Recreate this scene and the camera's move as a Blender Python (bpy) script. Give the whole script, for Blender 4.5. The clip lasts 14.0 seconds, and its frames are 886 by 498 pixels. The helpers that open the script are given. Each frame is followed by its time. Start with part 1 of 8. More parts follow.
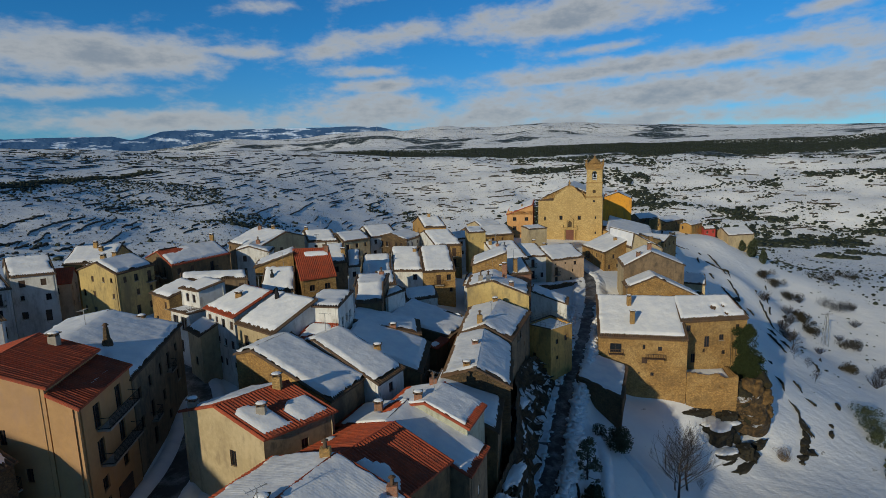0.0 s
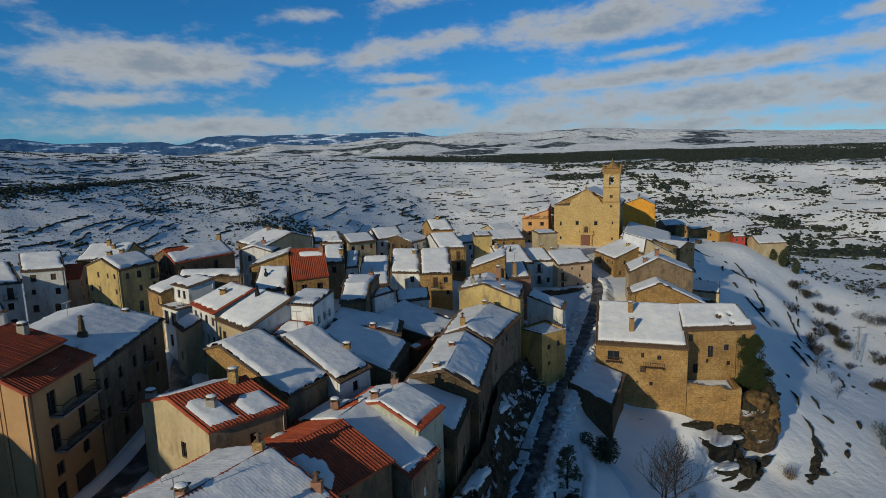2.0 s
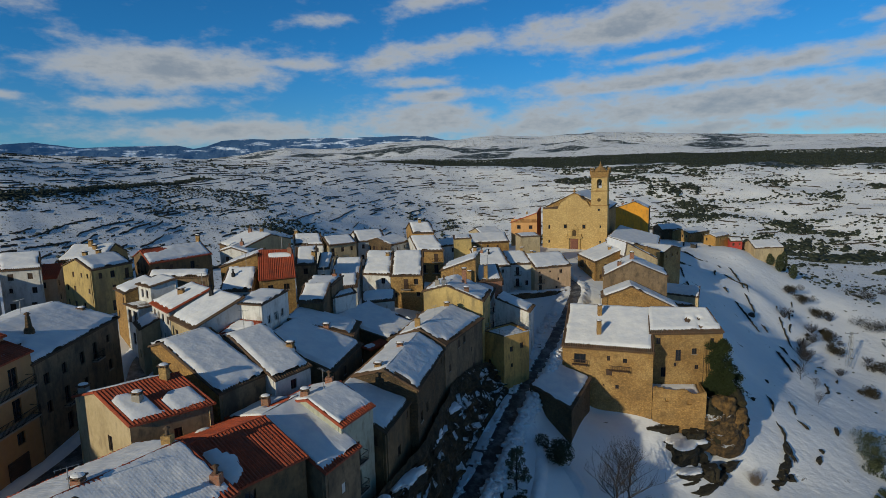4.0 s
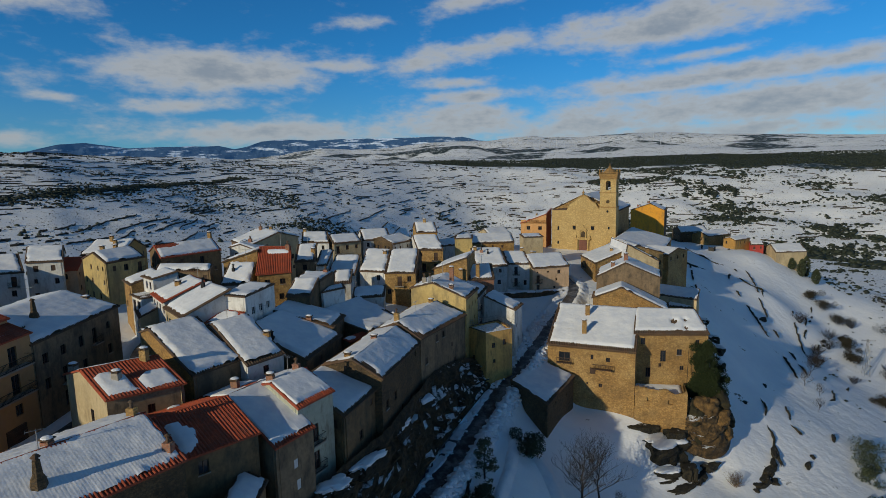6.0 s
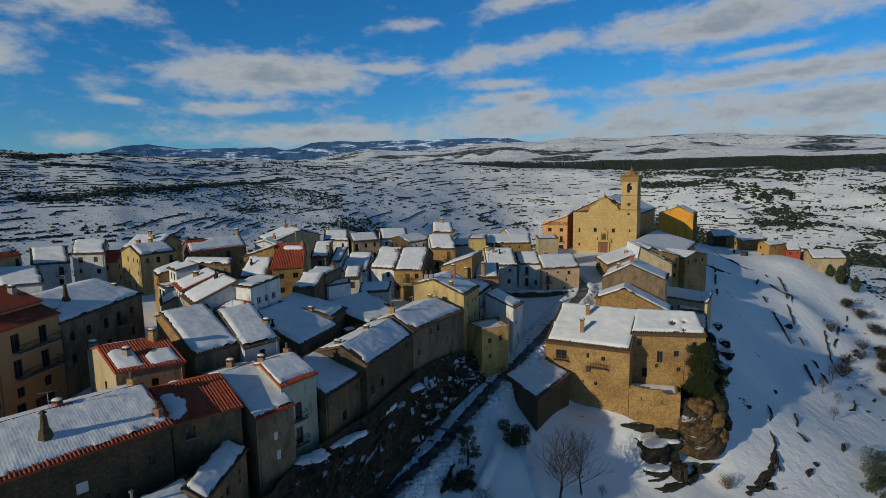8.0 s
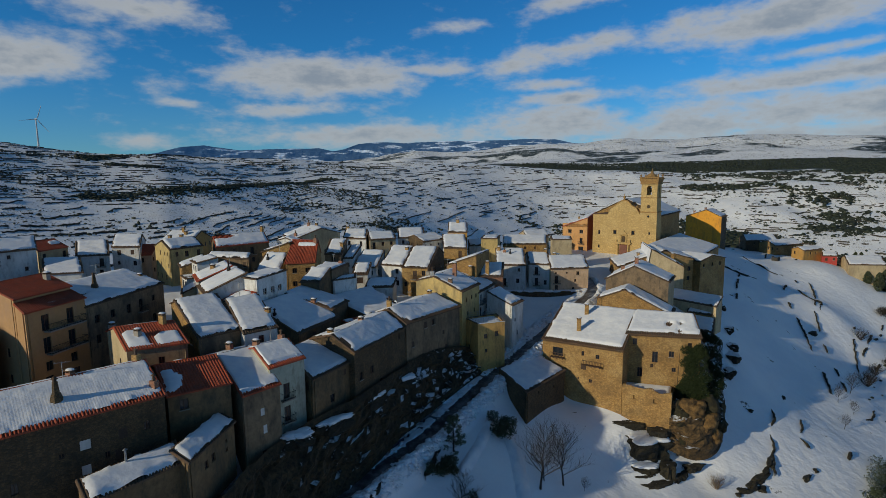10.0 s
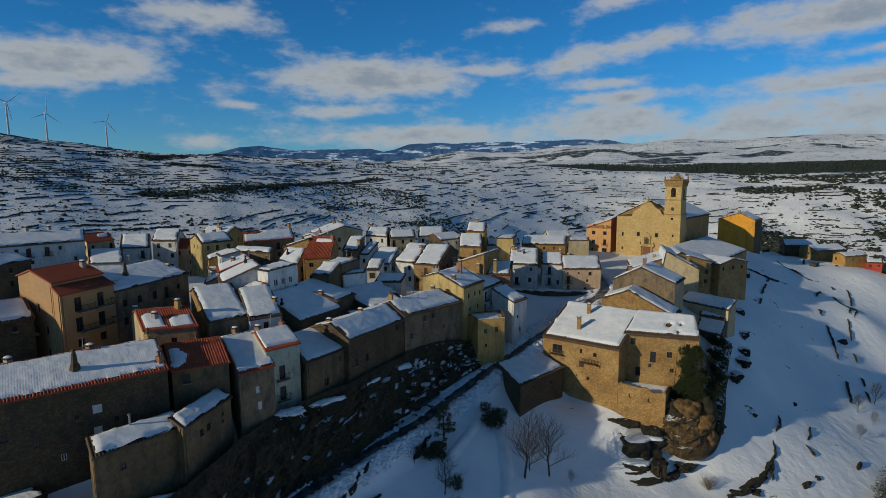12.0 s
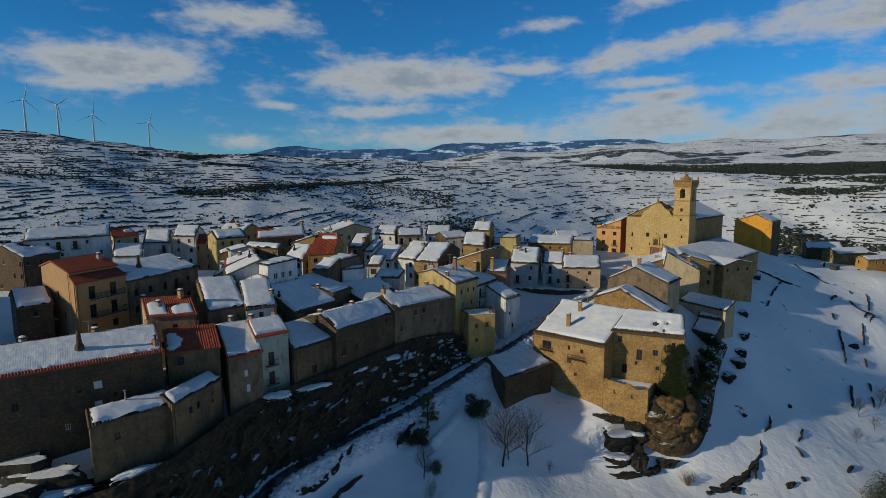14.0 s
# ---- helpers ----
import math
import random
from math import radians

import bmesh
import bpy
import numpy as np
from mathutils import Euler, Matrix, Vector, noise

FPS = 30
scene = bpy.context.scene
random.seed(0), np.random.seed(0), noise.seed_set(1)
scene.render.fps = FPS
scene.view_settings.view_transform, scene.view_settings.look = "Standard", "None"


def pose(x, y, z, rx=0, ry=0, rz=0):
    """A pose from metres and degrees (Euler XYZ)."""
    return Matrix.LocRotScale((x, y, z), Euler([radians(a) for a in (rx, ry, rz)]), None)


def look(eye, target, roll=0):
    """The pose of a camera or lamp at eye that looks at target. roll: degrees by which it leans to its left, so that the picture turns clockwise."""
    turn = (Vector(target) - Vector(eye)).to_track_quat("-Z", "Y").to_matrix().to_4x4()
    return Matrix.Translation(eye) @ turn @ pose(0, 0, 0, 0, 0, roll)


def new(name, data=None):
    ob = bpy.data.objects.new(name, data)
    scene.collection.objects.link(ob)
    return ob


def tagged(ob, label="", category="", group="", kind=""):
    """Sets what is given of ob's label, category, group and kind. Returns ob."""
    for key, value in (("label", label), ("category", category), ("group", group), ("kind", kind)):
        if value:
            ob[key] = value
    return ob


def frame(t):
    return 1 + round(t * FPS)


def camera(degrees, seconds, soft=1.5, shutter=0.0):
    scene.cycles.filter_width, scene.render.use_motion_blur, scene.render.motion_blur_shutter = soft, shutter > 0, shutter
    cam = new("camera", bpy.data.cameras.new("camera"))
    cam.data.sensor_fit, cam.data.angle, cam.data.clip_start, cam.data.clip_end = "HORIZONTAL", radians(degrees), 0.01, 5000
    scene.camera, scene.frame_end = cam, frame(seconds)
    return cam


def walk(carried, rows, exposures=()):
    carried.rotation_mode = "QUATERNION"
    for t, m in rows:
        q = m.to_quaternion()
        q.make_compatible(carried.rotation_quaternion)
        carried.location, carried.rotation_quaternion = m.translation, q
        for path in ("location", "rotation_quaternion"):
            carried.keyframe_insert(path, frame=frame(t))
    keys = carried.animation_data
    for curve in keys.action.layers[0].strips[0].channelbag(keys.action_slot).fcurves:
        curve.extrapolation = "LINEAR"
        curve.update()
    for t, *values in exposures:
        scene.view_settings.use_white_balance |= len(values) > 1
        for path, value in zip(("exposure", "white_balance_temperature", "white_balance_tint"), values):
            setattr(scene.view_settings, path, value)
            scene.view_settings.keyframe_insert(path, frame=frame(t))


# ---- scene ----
cam = camera(78.7, 14.0, soft=0.55)
METRES, EYE, TILT, LEAN, TURN = 62.0, 45.09, 0.0, 0.0, 0.0
ROWS = [
    (0.0, 0.0, 0.0, 0.0, -0.28, -9.29, 1.73),
    (0.5, 0.0282, 0.0013, -0.0034, 1.27, -9.1, 1.63),
    (1.0, 0.0593, 0.003, -0.0066, 2.53, -8.91, 1.56),
    (1.5, 0.0882, 0.0046, -0.0093, 3.18, -8.75, 1.52),
    (2.0, 0.1197, 0.0065, -0.0131, 3.64, -8.6, 1.48),
    (2.5, 0.1492, 0.0082, -0.0166, 3.91, -8.45, 1.47),
    (3.0, 0.1836, 0.0095, -0.0192, 4.2, -8.28, 1.45),
    (5.5, 0.3552, -0.0244, -0.0194, 7.52, -8.07, 1.25),
    (6.0, 0.3904, -0.0376, -0.0194, 8.74, -8.03, 1.18),
    (6.5, 0.4227, -0.0497, -0.0195, 9.97, -7.97, 1.13),
    (7.0, 0.4592, -0.0627, -0.0194, 11.48, -7.9, 1.04),
    (7.5, 0.4935, -0.0741, -0.0192, 12.57, -7.86, 0.98),
    (8.0, 0.5309, -0.0858, -0.019, 13.63, -7.81, 0.91),
    (10.5, 0.7161, -0.1282, -0.0191, 19.79, -7.6, 0.56),
    (11.0, 0.7557, -0.1339, -0.0189, 21.27, -7.57, 0.47),
    (11.5, 0.7924, -0.1385, -0.0189, 22.56, -7.54, 0.39),
    (12.0, 0.833, -0.1429, -0.0187, 23.59, -7.54, 0.32),
    (12.5, 0.8703, -0.146, -0.0182, 24.58, -7.54, 0.26),
    (13.0, 0.9104, -0.148, -0.0179, 25.78, -7.53, 0.2),
    (13.5, 0.9466, -0.1497, -0.0177, 26.64, -7.52, 0.16),
    (14.0, 0.9785, -0.1506, -0.0174, 27.19, -7.55, 0.14),
]
walk(cam, [(t, pose(0, 0, EYE, TILT, LEAN, TURN) @ pose(METRES * x, METRES * y, METRES * z, 90 + pitch, roll, yaw)) for t, x, y, z, yaw, pitch, roll in ROWS])

# ---- sky, clouds, sun ----
SUN_TO = Vector((-0.617, -0.787, 0.325)).normalized()
SUN_EL = math.asin(SUN_TO.z)
SUN_AZ = math.atan2(SUN_TO.x, SUN_TO.y)


class Tree:
    """A short way to write node trees."""

    def __init__(self, tree):
        self.tree = tree
        tree.nodes.clear()

    def node(self, kind, inputs=(), **settings):
        n = self.tree.nodes.new(kind)
        for key, value in settings.items():
            setattr(n, key, value)
        for key, value in dict(inputs).items():
            self.put(n.inputs[key], value)
        return n

    def put(self, socket, value):
        if isinstance(value, bpy.types.NodeSocket):
            self.tree.links.new(value, socket)
        else:
            socket.default_value = value

    def math(self, op, a, b=0.0, c=0.0, clamp=False):
        n = self.node("ShaderNodeMath", operation=op, use_clamp=clamp)
        for s, v in zip(n.inputs, (a, b, c)):
            self.put(s, v)
        return n.outputs[0]

    def mix(self, fac, a, b, how="MIX"):
        n = self.node("ShaderNodeMix", data_type="RGBA", blend_type=how)
        self.put(n.inputs[0], fac)
        self.put(n.inputs[6], a if isinstance(a, bpy.types.NodeSocket) else (*a, 1))
        self.put(n.inputs[7], b if isinstance(b, bpy.types.NodeSocket) else (*b, 1))
        return n.outputs[2]

    def ramp(self, fac, lo, hi, a=0.0, b=1.0):
        n = self.node("ShaderNodeMapRange", {0: fac, 1: lo, 2: hi, 3: a, 4: b}, interpolation_type="SMOOTHSTEP")
        return n.outputs[0]

    def noise(self, vector, scale, detail=4.0, rough=0.55):
        n = self.node("ShaderNodeTexNoise", {"Scale": scale, "Detail": detail, "Roughness": rough})
        if vector is not None:
            self.put(n.inputs["Vector"], vector)
        return n.outputs[0]


def build_world():
    world = bpy.data.worlds.new("sky")
    scene.world = world
    world.use_nodes = True
    t = Tree(world.node_tree)
    sky = t.node("ShaderNodeTexSky", sky_type="NISHITA", sun_disc=False, sun_elevation=SUN_EL, sun_rotation=SUN_AZ,
                 altitude=1200.0, air_density=1.0, dust_density=0.0, ozone_density=3.0)
    way = t.node("ShaderNodeTexCoord").outputs["Generated"]
    x, y, z = t.node("ShaderNodeSeparateXYZ", {0: way}).outputs
    az = t.math("MULTIPLY", t.math("ARCTAN2", x, y), 57.2958)
    el = t.math("MULTIPLY", t.math("ARCSINE", z), 57.2958)
    tint = t.mix(1.0, sky.outputs[0], t.mix(t.ramp(el, 1.0, 13.0), SKY_LOW, SKY_TINT), "MULTIPLY")
    flat = t.node("ShaderNodeCombineXYZ", {0: t.math("MULTIPLY", az, 0.085), 1: t.math("MULTIPLY", el, 0.19), 2: 0.3}).outputs[0]
    warp = t.noise(flat, 2.0, 4.0, 0.5)
    fine = t.noise(flat, 6.5, 8.0, 0.6)
    cover = None
    for a0, e0, ra, re, tilt, power in CLOUDS:
        da, de = t.math("SUBTRACT", az, a0), t.math("SUBTRACT", el, e0)
        c, s = math.cos(radians(tilt)), math.sin(radians(tilt))
        u = t.math("ADD", t.math("MULTIPLY", da, c / ra), t.math("MULTIPLY", de, s / ra))
        v = t.math("SUBTRACT", t.math("MULTIPLY", de, c / re), t.math("MULTIPLY", da, s / re))
        d = t.math("ADD", t.math("MULTIPLY", u, u), t.math("MULTIPLY", v, v))
        g = t.math("MULTIPLY", t.math("EXPONENT", t.math("MULTIPLY", d, -1.0)), power)
        cover = g if cover is None else t.math("MAXIMUM", cover, g)
    # beyond the view: unseen cloud cover, added to tone the light from above
    overhead = t.math("MULTIPLY", t.ramp(el, 19.0, 32.0), t.ramp(t.noise(way, 2.2, 5.0), 0.3, 0.6, 0.35, 0.95))
    cover = t.math("MAXIMUM", cover, overhead)
    thin = t.math("MULTIPLY", t.math("SUBTRACT", warp, 0.5), 1.35)
    grain = t.math("MULTIPLY", t.math("SUBTRACT", fine, 0.5), 0.9)
    density = t.math("ADD", t.math("ADD", cover, thin), grain)
    amount = t.ramp(density, 0.12, 0.95, 0.0, 0.95)
    # thick cores are greyer, thin rims catch the sun
    core = t.ramp(t.math("ADD", density, t.math("MULTIPLY", grain, 0.4)), 0.6, 1.45)
    tone = t.mix(core, CLOUD_LIGHT, CLOUD_DARK)
    low = t.ramp(el, 2.5, 7.5)
    tone = t.mix(low, t.mix(0.35, tone, CLOUD_LOW), tone)
    tone = t.mix(t.ramp(el, 19.0, 30.0), tone, UNSEEN_CLOUD)
    amount = t.math("MULTIPLY", amount, t.ramp(el, -0.5, 1.5))
    shade = t.mix(amount, tint, tone)
    out = t.node("ShaderNodeBackground", {0: shade, 1: SKY_STRENGTH})
    t.node("ShaderNodeOutputWorld", {0: out.outputs[0]})


SKY_STRENGTH = 0.077
SKY_TINT, SKY_LOW = (0.19, 0.84, 1.27), (0.36, 0.76, 1.08)
CLOUD_LIGHT, CLOUD_DARK, CLOUD_LOW = (5.3, 5.6, 5.8), (3.0, 3.6, 4.3), (4.3, 4.9, 5.4)
# azimuth, height, half width, half height, tilt (degrees), weight
UNSEEN_CLOUD = (0.48, 0.82, 1.24)
CLOUDS = [
    (-31.9, 9.9, 11.4, 2.1, 2, 1.1), (-18.9, 10.7, 7.2, 0.7, 0, 0.75), (-7.0, 11.9, 9.0, 1.3, 10, 0.95), (-17.3, 14.7, 3.6, 0.7, 3, 0.8), (-7.7, 9.0, 5.4, 0.6, 2, 0.75), (-4.9, 7.7, 7.2, 0.8, 2, 0.8),
    (-32.2, 6.7, 9.0, 0.9, 3, 0.75), (-28.2, 4.3, 13.2, 1.3, 0, 1.0), (-7.9, 5.0, 10.2, 2.0, 3, 1.0), (13.3, 13.4, 11.4, 2.0, 4, 1.15), (16.0, 10.3, 5.4, 0.6, 5, 0.75), (22.2, 8.5, 21.0, 1.2, 3, 1.0),
    (35.6, 9.9, 3.6, 0.6, 10, 0.75), (34.3, 11.6, 4.8, 0.6, 8, 0.75), (22.3, 5.5, 25.7, 2.3, 1, 1.1), (20.8, 3.4, 25.1, 1.2, 0, 1.05), (7.1, 4.4, 9.0, 1.4, 0, 1.0), (-57.3, 9.9, 6.9, 2.2, 4, 1.2),
    (-59.7, 8.2, 5.4, 0.8, 0, 0.9), (-45.2, 14.7, 6.9, 1.3, 0, 0.85), (-43.7, 7.1, 2.4, 0.6, 2, 0.65), (-47.0, 3.5, 3.6, 0.8, 0, 1.0), (-5.5, 16.6, 4, 1.0, 12, 0.75), (60, 9, 30, 3, 0, 0.9), (-90, 9, 20, 2.5, 0, 0.8),
]
build_world()
sun = new("sun", bpy.data.lights.new("sun", "SUN"))
sun.data.energy, sun.data.angle, sun.data.color = 2.78, radians(0.6), (0.97, 0.875, 0.64)
sun.matrix_world = look((0, 0, 300), Vector((0, 0, 300)) - SUN_TO)

# ---- materials ----
def surface(name, colour, dark, scale=1.0, rough=0.85, bump=0.25, stain=None, stain_scale=0.35, stain_amount=0.5, metal=0.0, streaks=0.0):
    """A rough surface: two tones in fine and broad patches, with stains and relief. scale in patches a metre."""
    m = bpy.data.materials.new(name)
    m.use_nodes = True
    t = Tree(m.node_tree)
    at = t.node("ShaderNodeNewGeometry").outputs["Position"]
    who = t.node("ShaderNodeObjectInfo").outputs["Random"]
    fine = t.noise(at, 2.5 * scale, 5.0, 0.65)
    broad = t.noise(at, 0.3 * scale, 4.0, 0.6)
    both = t.math("ADD", t.math("MULTIPLY", fine, 0.5), t.math("MULTIPLY", broad, 0.5))
    shade = t.mix(t.ramp(both, 0.36, 0.64), dark, colour)
    if stain:
        where = at
        if streaks:
            where = t.node("ShaderNodeVectorMath", {0: at, 1: (1.0, 1.0, 1.0 / streaks)}, operation="MULTIPLY").outputs[0]
        spot = t.ramp(t.noise(where, stain_scale, 8.0, 0.72), 0.44, 0.66, 0.0, min(0.85, stain_amount * 1.25))
        shade = t.mix(spot, shade, stain)
        if streaks:
            # lost render and damp in smaller patches
            worn = t.ramp(t.noise(where, stain_scale * 4.0, 6.0, 0.7), 0.52, 0.68, 0.0, 0.55)
            shade = t.mix(worn, shade, stain)
    tone = t.math("ADD", 0.9, t.math("MULTIPLY", who, 0.2))
    shade = t.mix(1.0, shade, t.node("ShaderNodeCombineXYZ", {0: tone, 1: tone, 2: tone}).outputs[0], "MULTIPLY")
    relief = t.node("ShaderNodeBump", {"Strength": bump, "Distance": 0.05, "Height": t.noise(at, 7.0 * scale, 4.0, 0.7)})
    s = t.node("ShaderNodeBsdfPrincipled", {"Base Color": shade, "Roughness": rough, "Metallic": metal, "Normal": relief.outputs[0]})
    t.node("ShaderNodeOutputMaterial", {0: s.outputs[0]})
    return m


def masonry(name, colours, joint, size=0.42, flat=0.55, bump=0.6, rough=0.9, stain=(0.10, 0.07, 0.04), worn=1.0):
    """Rubble stone: cells of several tones with recessed joints."""
    m = bpy.data.materials.new(name)
    m.use_nodes = True
    t = Tree(m.node_tree)
    at = t.node("ShaderNodeNewGeometry").outputs["Position"]
    squeezed = t.node("ShaderNodeVectorMath", {0: at, 1: (1, 1, 1 / flat)}, operation="MULTIPLY").outputs[0]
    wob = t.node("ShaderNodeTexNoise", {"Vector": at, "Scale": 1.7, "Detail": 3.0})
    push = t.node("ShaderNodeVectorMath", {0: wob.outputs["Color"], "Scale": 0.25}, operation="SCALE").outputs[0]
    spot = t.node("ShaderNodeVectorMath", {0: squeezed, 1: push}, operation="ADD").outputs[0]
    cell = t.node("ShaderNodeTexVoronoi", {"Vector": spot, "Scale": 1 / size})
    edge = t.node("ShaderNodeTexVoronoi", {"Vector": spot, "Scale": 1 / size}, feature="DISTANCE_TO_EDGE")
    pick = t.node("ShaderNodeSeparateColor", {0: cell.outputs["Color"]}).outputs[0]
    shade = t.mix(t.ramp(pick, 0.1, 0.9), colours[0], colours[1])
    shade = t.mix(t.ramp(t.noise(at, 0.22, 5.0, 0.65), 0.42, 0.66, 0.0, 0.75), shade, colours[2])
    shade = t.mix(t.ramp(t.noise(at, 0.45, 8.0, 0.75), 0.47, 0.66, 0.0, 0.72 * worn), shade, stain)
    mottle = t.ramp(t.noise(at, 3.2, 5.0, 0.75), 0.3, 0.7, 1.0 - 0.38 * worn, 1.0 + 0.22 * worn)
    shade = t.mix(1.0, shade, t.node("ShaderNodeCombineXYZ", {0: mottle, 1: mottle, 2: mottle}).outputs[0], "MULTIPLY")
    gap = t.ramp(edge.outputs["Distance"], 0.0, 0.13, 0.2, 1.0)
    shade = t.mix(gap, joint, shade)
    high = t.math("ADD", gap, t.math("MULTIPLY", t.noise(at, 9.0, 4.0, 0.7), 0.6))
    relief = t.node("ShaderNodeBump", {"Strength": bump, "Distance": 0.08, "Height": high})
    s = t.node("ShaderNodeBsdfPrincipled", {"Base Color": shade, "Roughness": rough, "Normal": relief.outputs[0]})
    t.node("ShaderNodeOutputMaterial", {0: s.outputs[0]})
    return m


def plain(name, colour, rough=0.5, metal=0.0):
    m = bpy.data.materials.new(name)
    m.use_nodes = True
    t = Tree(m.node_tree)
    at = t.node("ShaderNodeNewGeometry").outputs["Position"]
    v = t.ramp(t.noise(at, 3.0, 4.0), 0.3, 0.7, 0.75, 1.1)
    shade = t.mix(1.0, (*colour,), t.node("ShaderNodeCombineXYZ", {0: v, 1: v, 2: v}).outputs[0], "MULTIPLY")
    s = t.node("ShaderNodeBsdfPrincipled", {"Base Color": shade, "Roughness": rough, "Metallic": metal})
    t.node("ShaderNodeOutputMaterial", {0: s.outputs[0]})
    return m


def snow_material(name):
    m = bpy.data.materials.new(name)
    m.use_nodes = True
    t = Tree(m.node_tree)
    at = t.node("ShaderNodeNewGeometry").outputs["Position"]
    shade = t.mix(t.ramp(t.noise(at, 0.6, 5.0, 0.6), 0.3, 0.7), (0.72, 0.74, 0.79), (0.85, 0.85, 0.86))
    high = t.math("ADD", t.math("MULTIPLY", t.noise(at, 0.8, 3.0, 0.5), 1.4), t.math("MULTIPLY", t.noise(at, 4.0, 2.0, 0.5), 0.08))
    relief = t.node("ShaderNodeBump", {"Strength": 0.4, "Distance": 0.2, "Height": high})
    s = t.node("ShaderNodeBsdfPrincipled", {"Base Color": shade, "Roughness": 0.65, "Specular IOR Level": 0.25, "Normal": relief.outputs[0]})
    t.node("ShaderNodeOutputMaterial", {0: s.outputs[0]})
    return m


def leaf_material(name, a, b, rough=0.7):
    m = bpy.data.materials.new(name)
    m.use_nodes = True
    t = Tree(m.node_tree)
    island = t.node("ShaderNodeNewGeometry").outputs["Random Per Island"]
    s = t.node("ShaderNodeBsdfPrincipled", {"Base Color": t.mix(island, a, b), "Roughness": rough})
    t.node("ShaderNodeOutputMaterial", {0: s.outputs[0]})
    return m


SNOW = snow_material("snow")
PLASTER_CREAM = surface("cream plaster", (0.54, 0.43, 0.26), (0.42, 0.325, 0.185), 0.8, stain=(0.28, 0.21, 0.13), stain_amount=0.45, streaks=3)
PLASTER_YELLOW = surface("yellow plaster", (0.55, 0.305, 0.078), (0.41, 0.222, 0.056), 0.8, stain=(0.25, 0.17, 0.08), stain_amount=0.6, streaks=3)
PLASTER_LEMON = surface("faded lemon plaster", (0.57, 0.42, 0.165), (0.43, 0.31, 0.12), 0.8, stain=(0.22, 0.17, 0.09), stain_amount=0.6, streaks=3)
PLASTER_GOLD = surface("golden plaster", (0.66, 0.385, 0.115), (0.50, 0.285, 0.085), 0.8, stain=(0.24, 0.14, 0.05), stain_amount=0.6, streaks=3)
PLASTER_OCHRE = surface("saffron plaster", (0.78, 0.36, 0.03), (0.66, 0.29, 0.03), 0.6, stain=(0.35, 0.17, 0.04), stain_amount=0.4, streaks=3)
PLASTER_SALMON = surface("salmon plaster", (0.49, 0.285, 0.125), (0.40, 0.23, 0.10), 0.6, stain=(0.4, 0.24, 0.14), stain_amount=0.3, streaks=3)
PLASTER_WHITE = surface("whitewash", (0.74, 0.73, 0.70), (0.62, 0.61, 0.58), 0.7, stain=(0.34, 0.31, 0.27), stain_amount=0.45, streaks=3)
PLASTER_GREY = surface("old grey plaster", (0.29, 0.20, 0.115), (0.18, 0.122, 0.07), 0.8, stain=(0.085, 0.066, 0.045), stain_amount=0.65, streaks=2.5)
PLASTER_PALE = surface("pale green plaster", (0.50, 0.51, 0.40), (0.40, 0.41, 0.32), 0.8, stain=(0.22, 0.2, 0.15), stain_amount=0.45, streaks=3)
PLASTER_PINK = surface("pinkish cream plaster", (0.62, 0.43, 0.28), (0.52, 0.36, 0.23), 0.8, stain=(0.32, 0.22, 0.14), stain_amount=0.4, streaks=3)
PLASTER_RED = surface("red plaster", (0.45, 0.06, 0.05), (0.35, 0.05, 0.04), 0.8)
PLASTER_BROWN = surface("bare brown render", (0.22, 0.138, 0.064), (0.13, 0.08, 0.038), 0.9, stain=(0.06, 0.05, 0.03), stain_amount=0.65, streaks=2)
STONE = masonry("golden rubble stone", ((0.47, 0.27, 0.085), (0.32, 0.175, 0.055), (0.55, 0.36, 0.14)), (0.26, 0.16, 0.065), 0.30, bump=0.5, stain=(0.17, 0.10, 0.04))
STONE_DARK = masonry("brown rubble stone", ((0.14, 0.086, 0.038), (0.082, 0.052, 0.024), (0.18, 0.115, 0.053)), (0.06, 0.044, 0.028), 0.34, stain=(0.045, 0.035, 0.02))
CHURCH_STONE = masonry("golden ashlar", ((0.56, 0.385, 0.150), (0.47, 0.315, 0.120), (0.60, 0.43, 0.18)), (0.36, 0.24, 0.10), 0.8, 0.6, 0.25, stain=(0.34, 0.23, 0.10), worn=0.45)
BRICK = masonry("red brick", ((0.40, 0.15, 0.08), (0.30, 0.11, 0.06), (0.42, 0.19, 0.10)), (0.24, 0.18, 0.14), 0.22, 0.35, 0.3)
TILE = surface("terracotta roof tile", (0.44, 0.075, 0.024), (0.26, 0.045, 0.016), 2.2, 0.75, 0.3, stain=(0.17, 0.06, 0.035), stain_scale=0.9, stain_amount=0.4)
TILE_OLD = surface("weathered roof tile", (0.15, 0.085, 0.046), (0.08, 0.047, 0.028), 2.2, 0.9, 0.3, stain=(0.10, 0.08, 0.06), stain_scale=0.9, stain_amount=0.6)
WOOD = surface("dark stained wood", (0.085, 0.045, 0.026), (0.045, 0.025, 0.016), 3.0, 0.7, 0.2)
WHITE_WOOD = surface("white painted wood", (0.7, 0.68, 0.64), (0.6, 0.58, 0.54), 2.0, 0.6, 0.1)
DOOR_RED = surface("red-brown door wood", (0.17, 0.055, 0.03), (0.11, 0.035, 0.02), 2.0, 0.6, 0.2)
GLASS = plain("dark window glass", (0.02, 0.024, 0.03), 0.08)
IRON = plain("black iron", (0.02, 0.02, 0.022), 0.55, 0.6)
STEEL = plain("galvanised steel", (0.35, 0.36, 0.37), 0.45, 0.8)
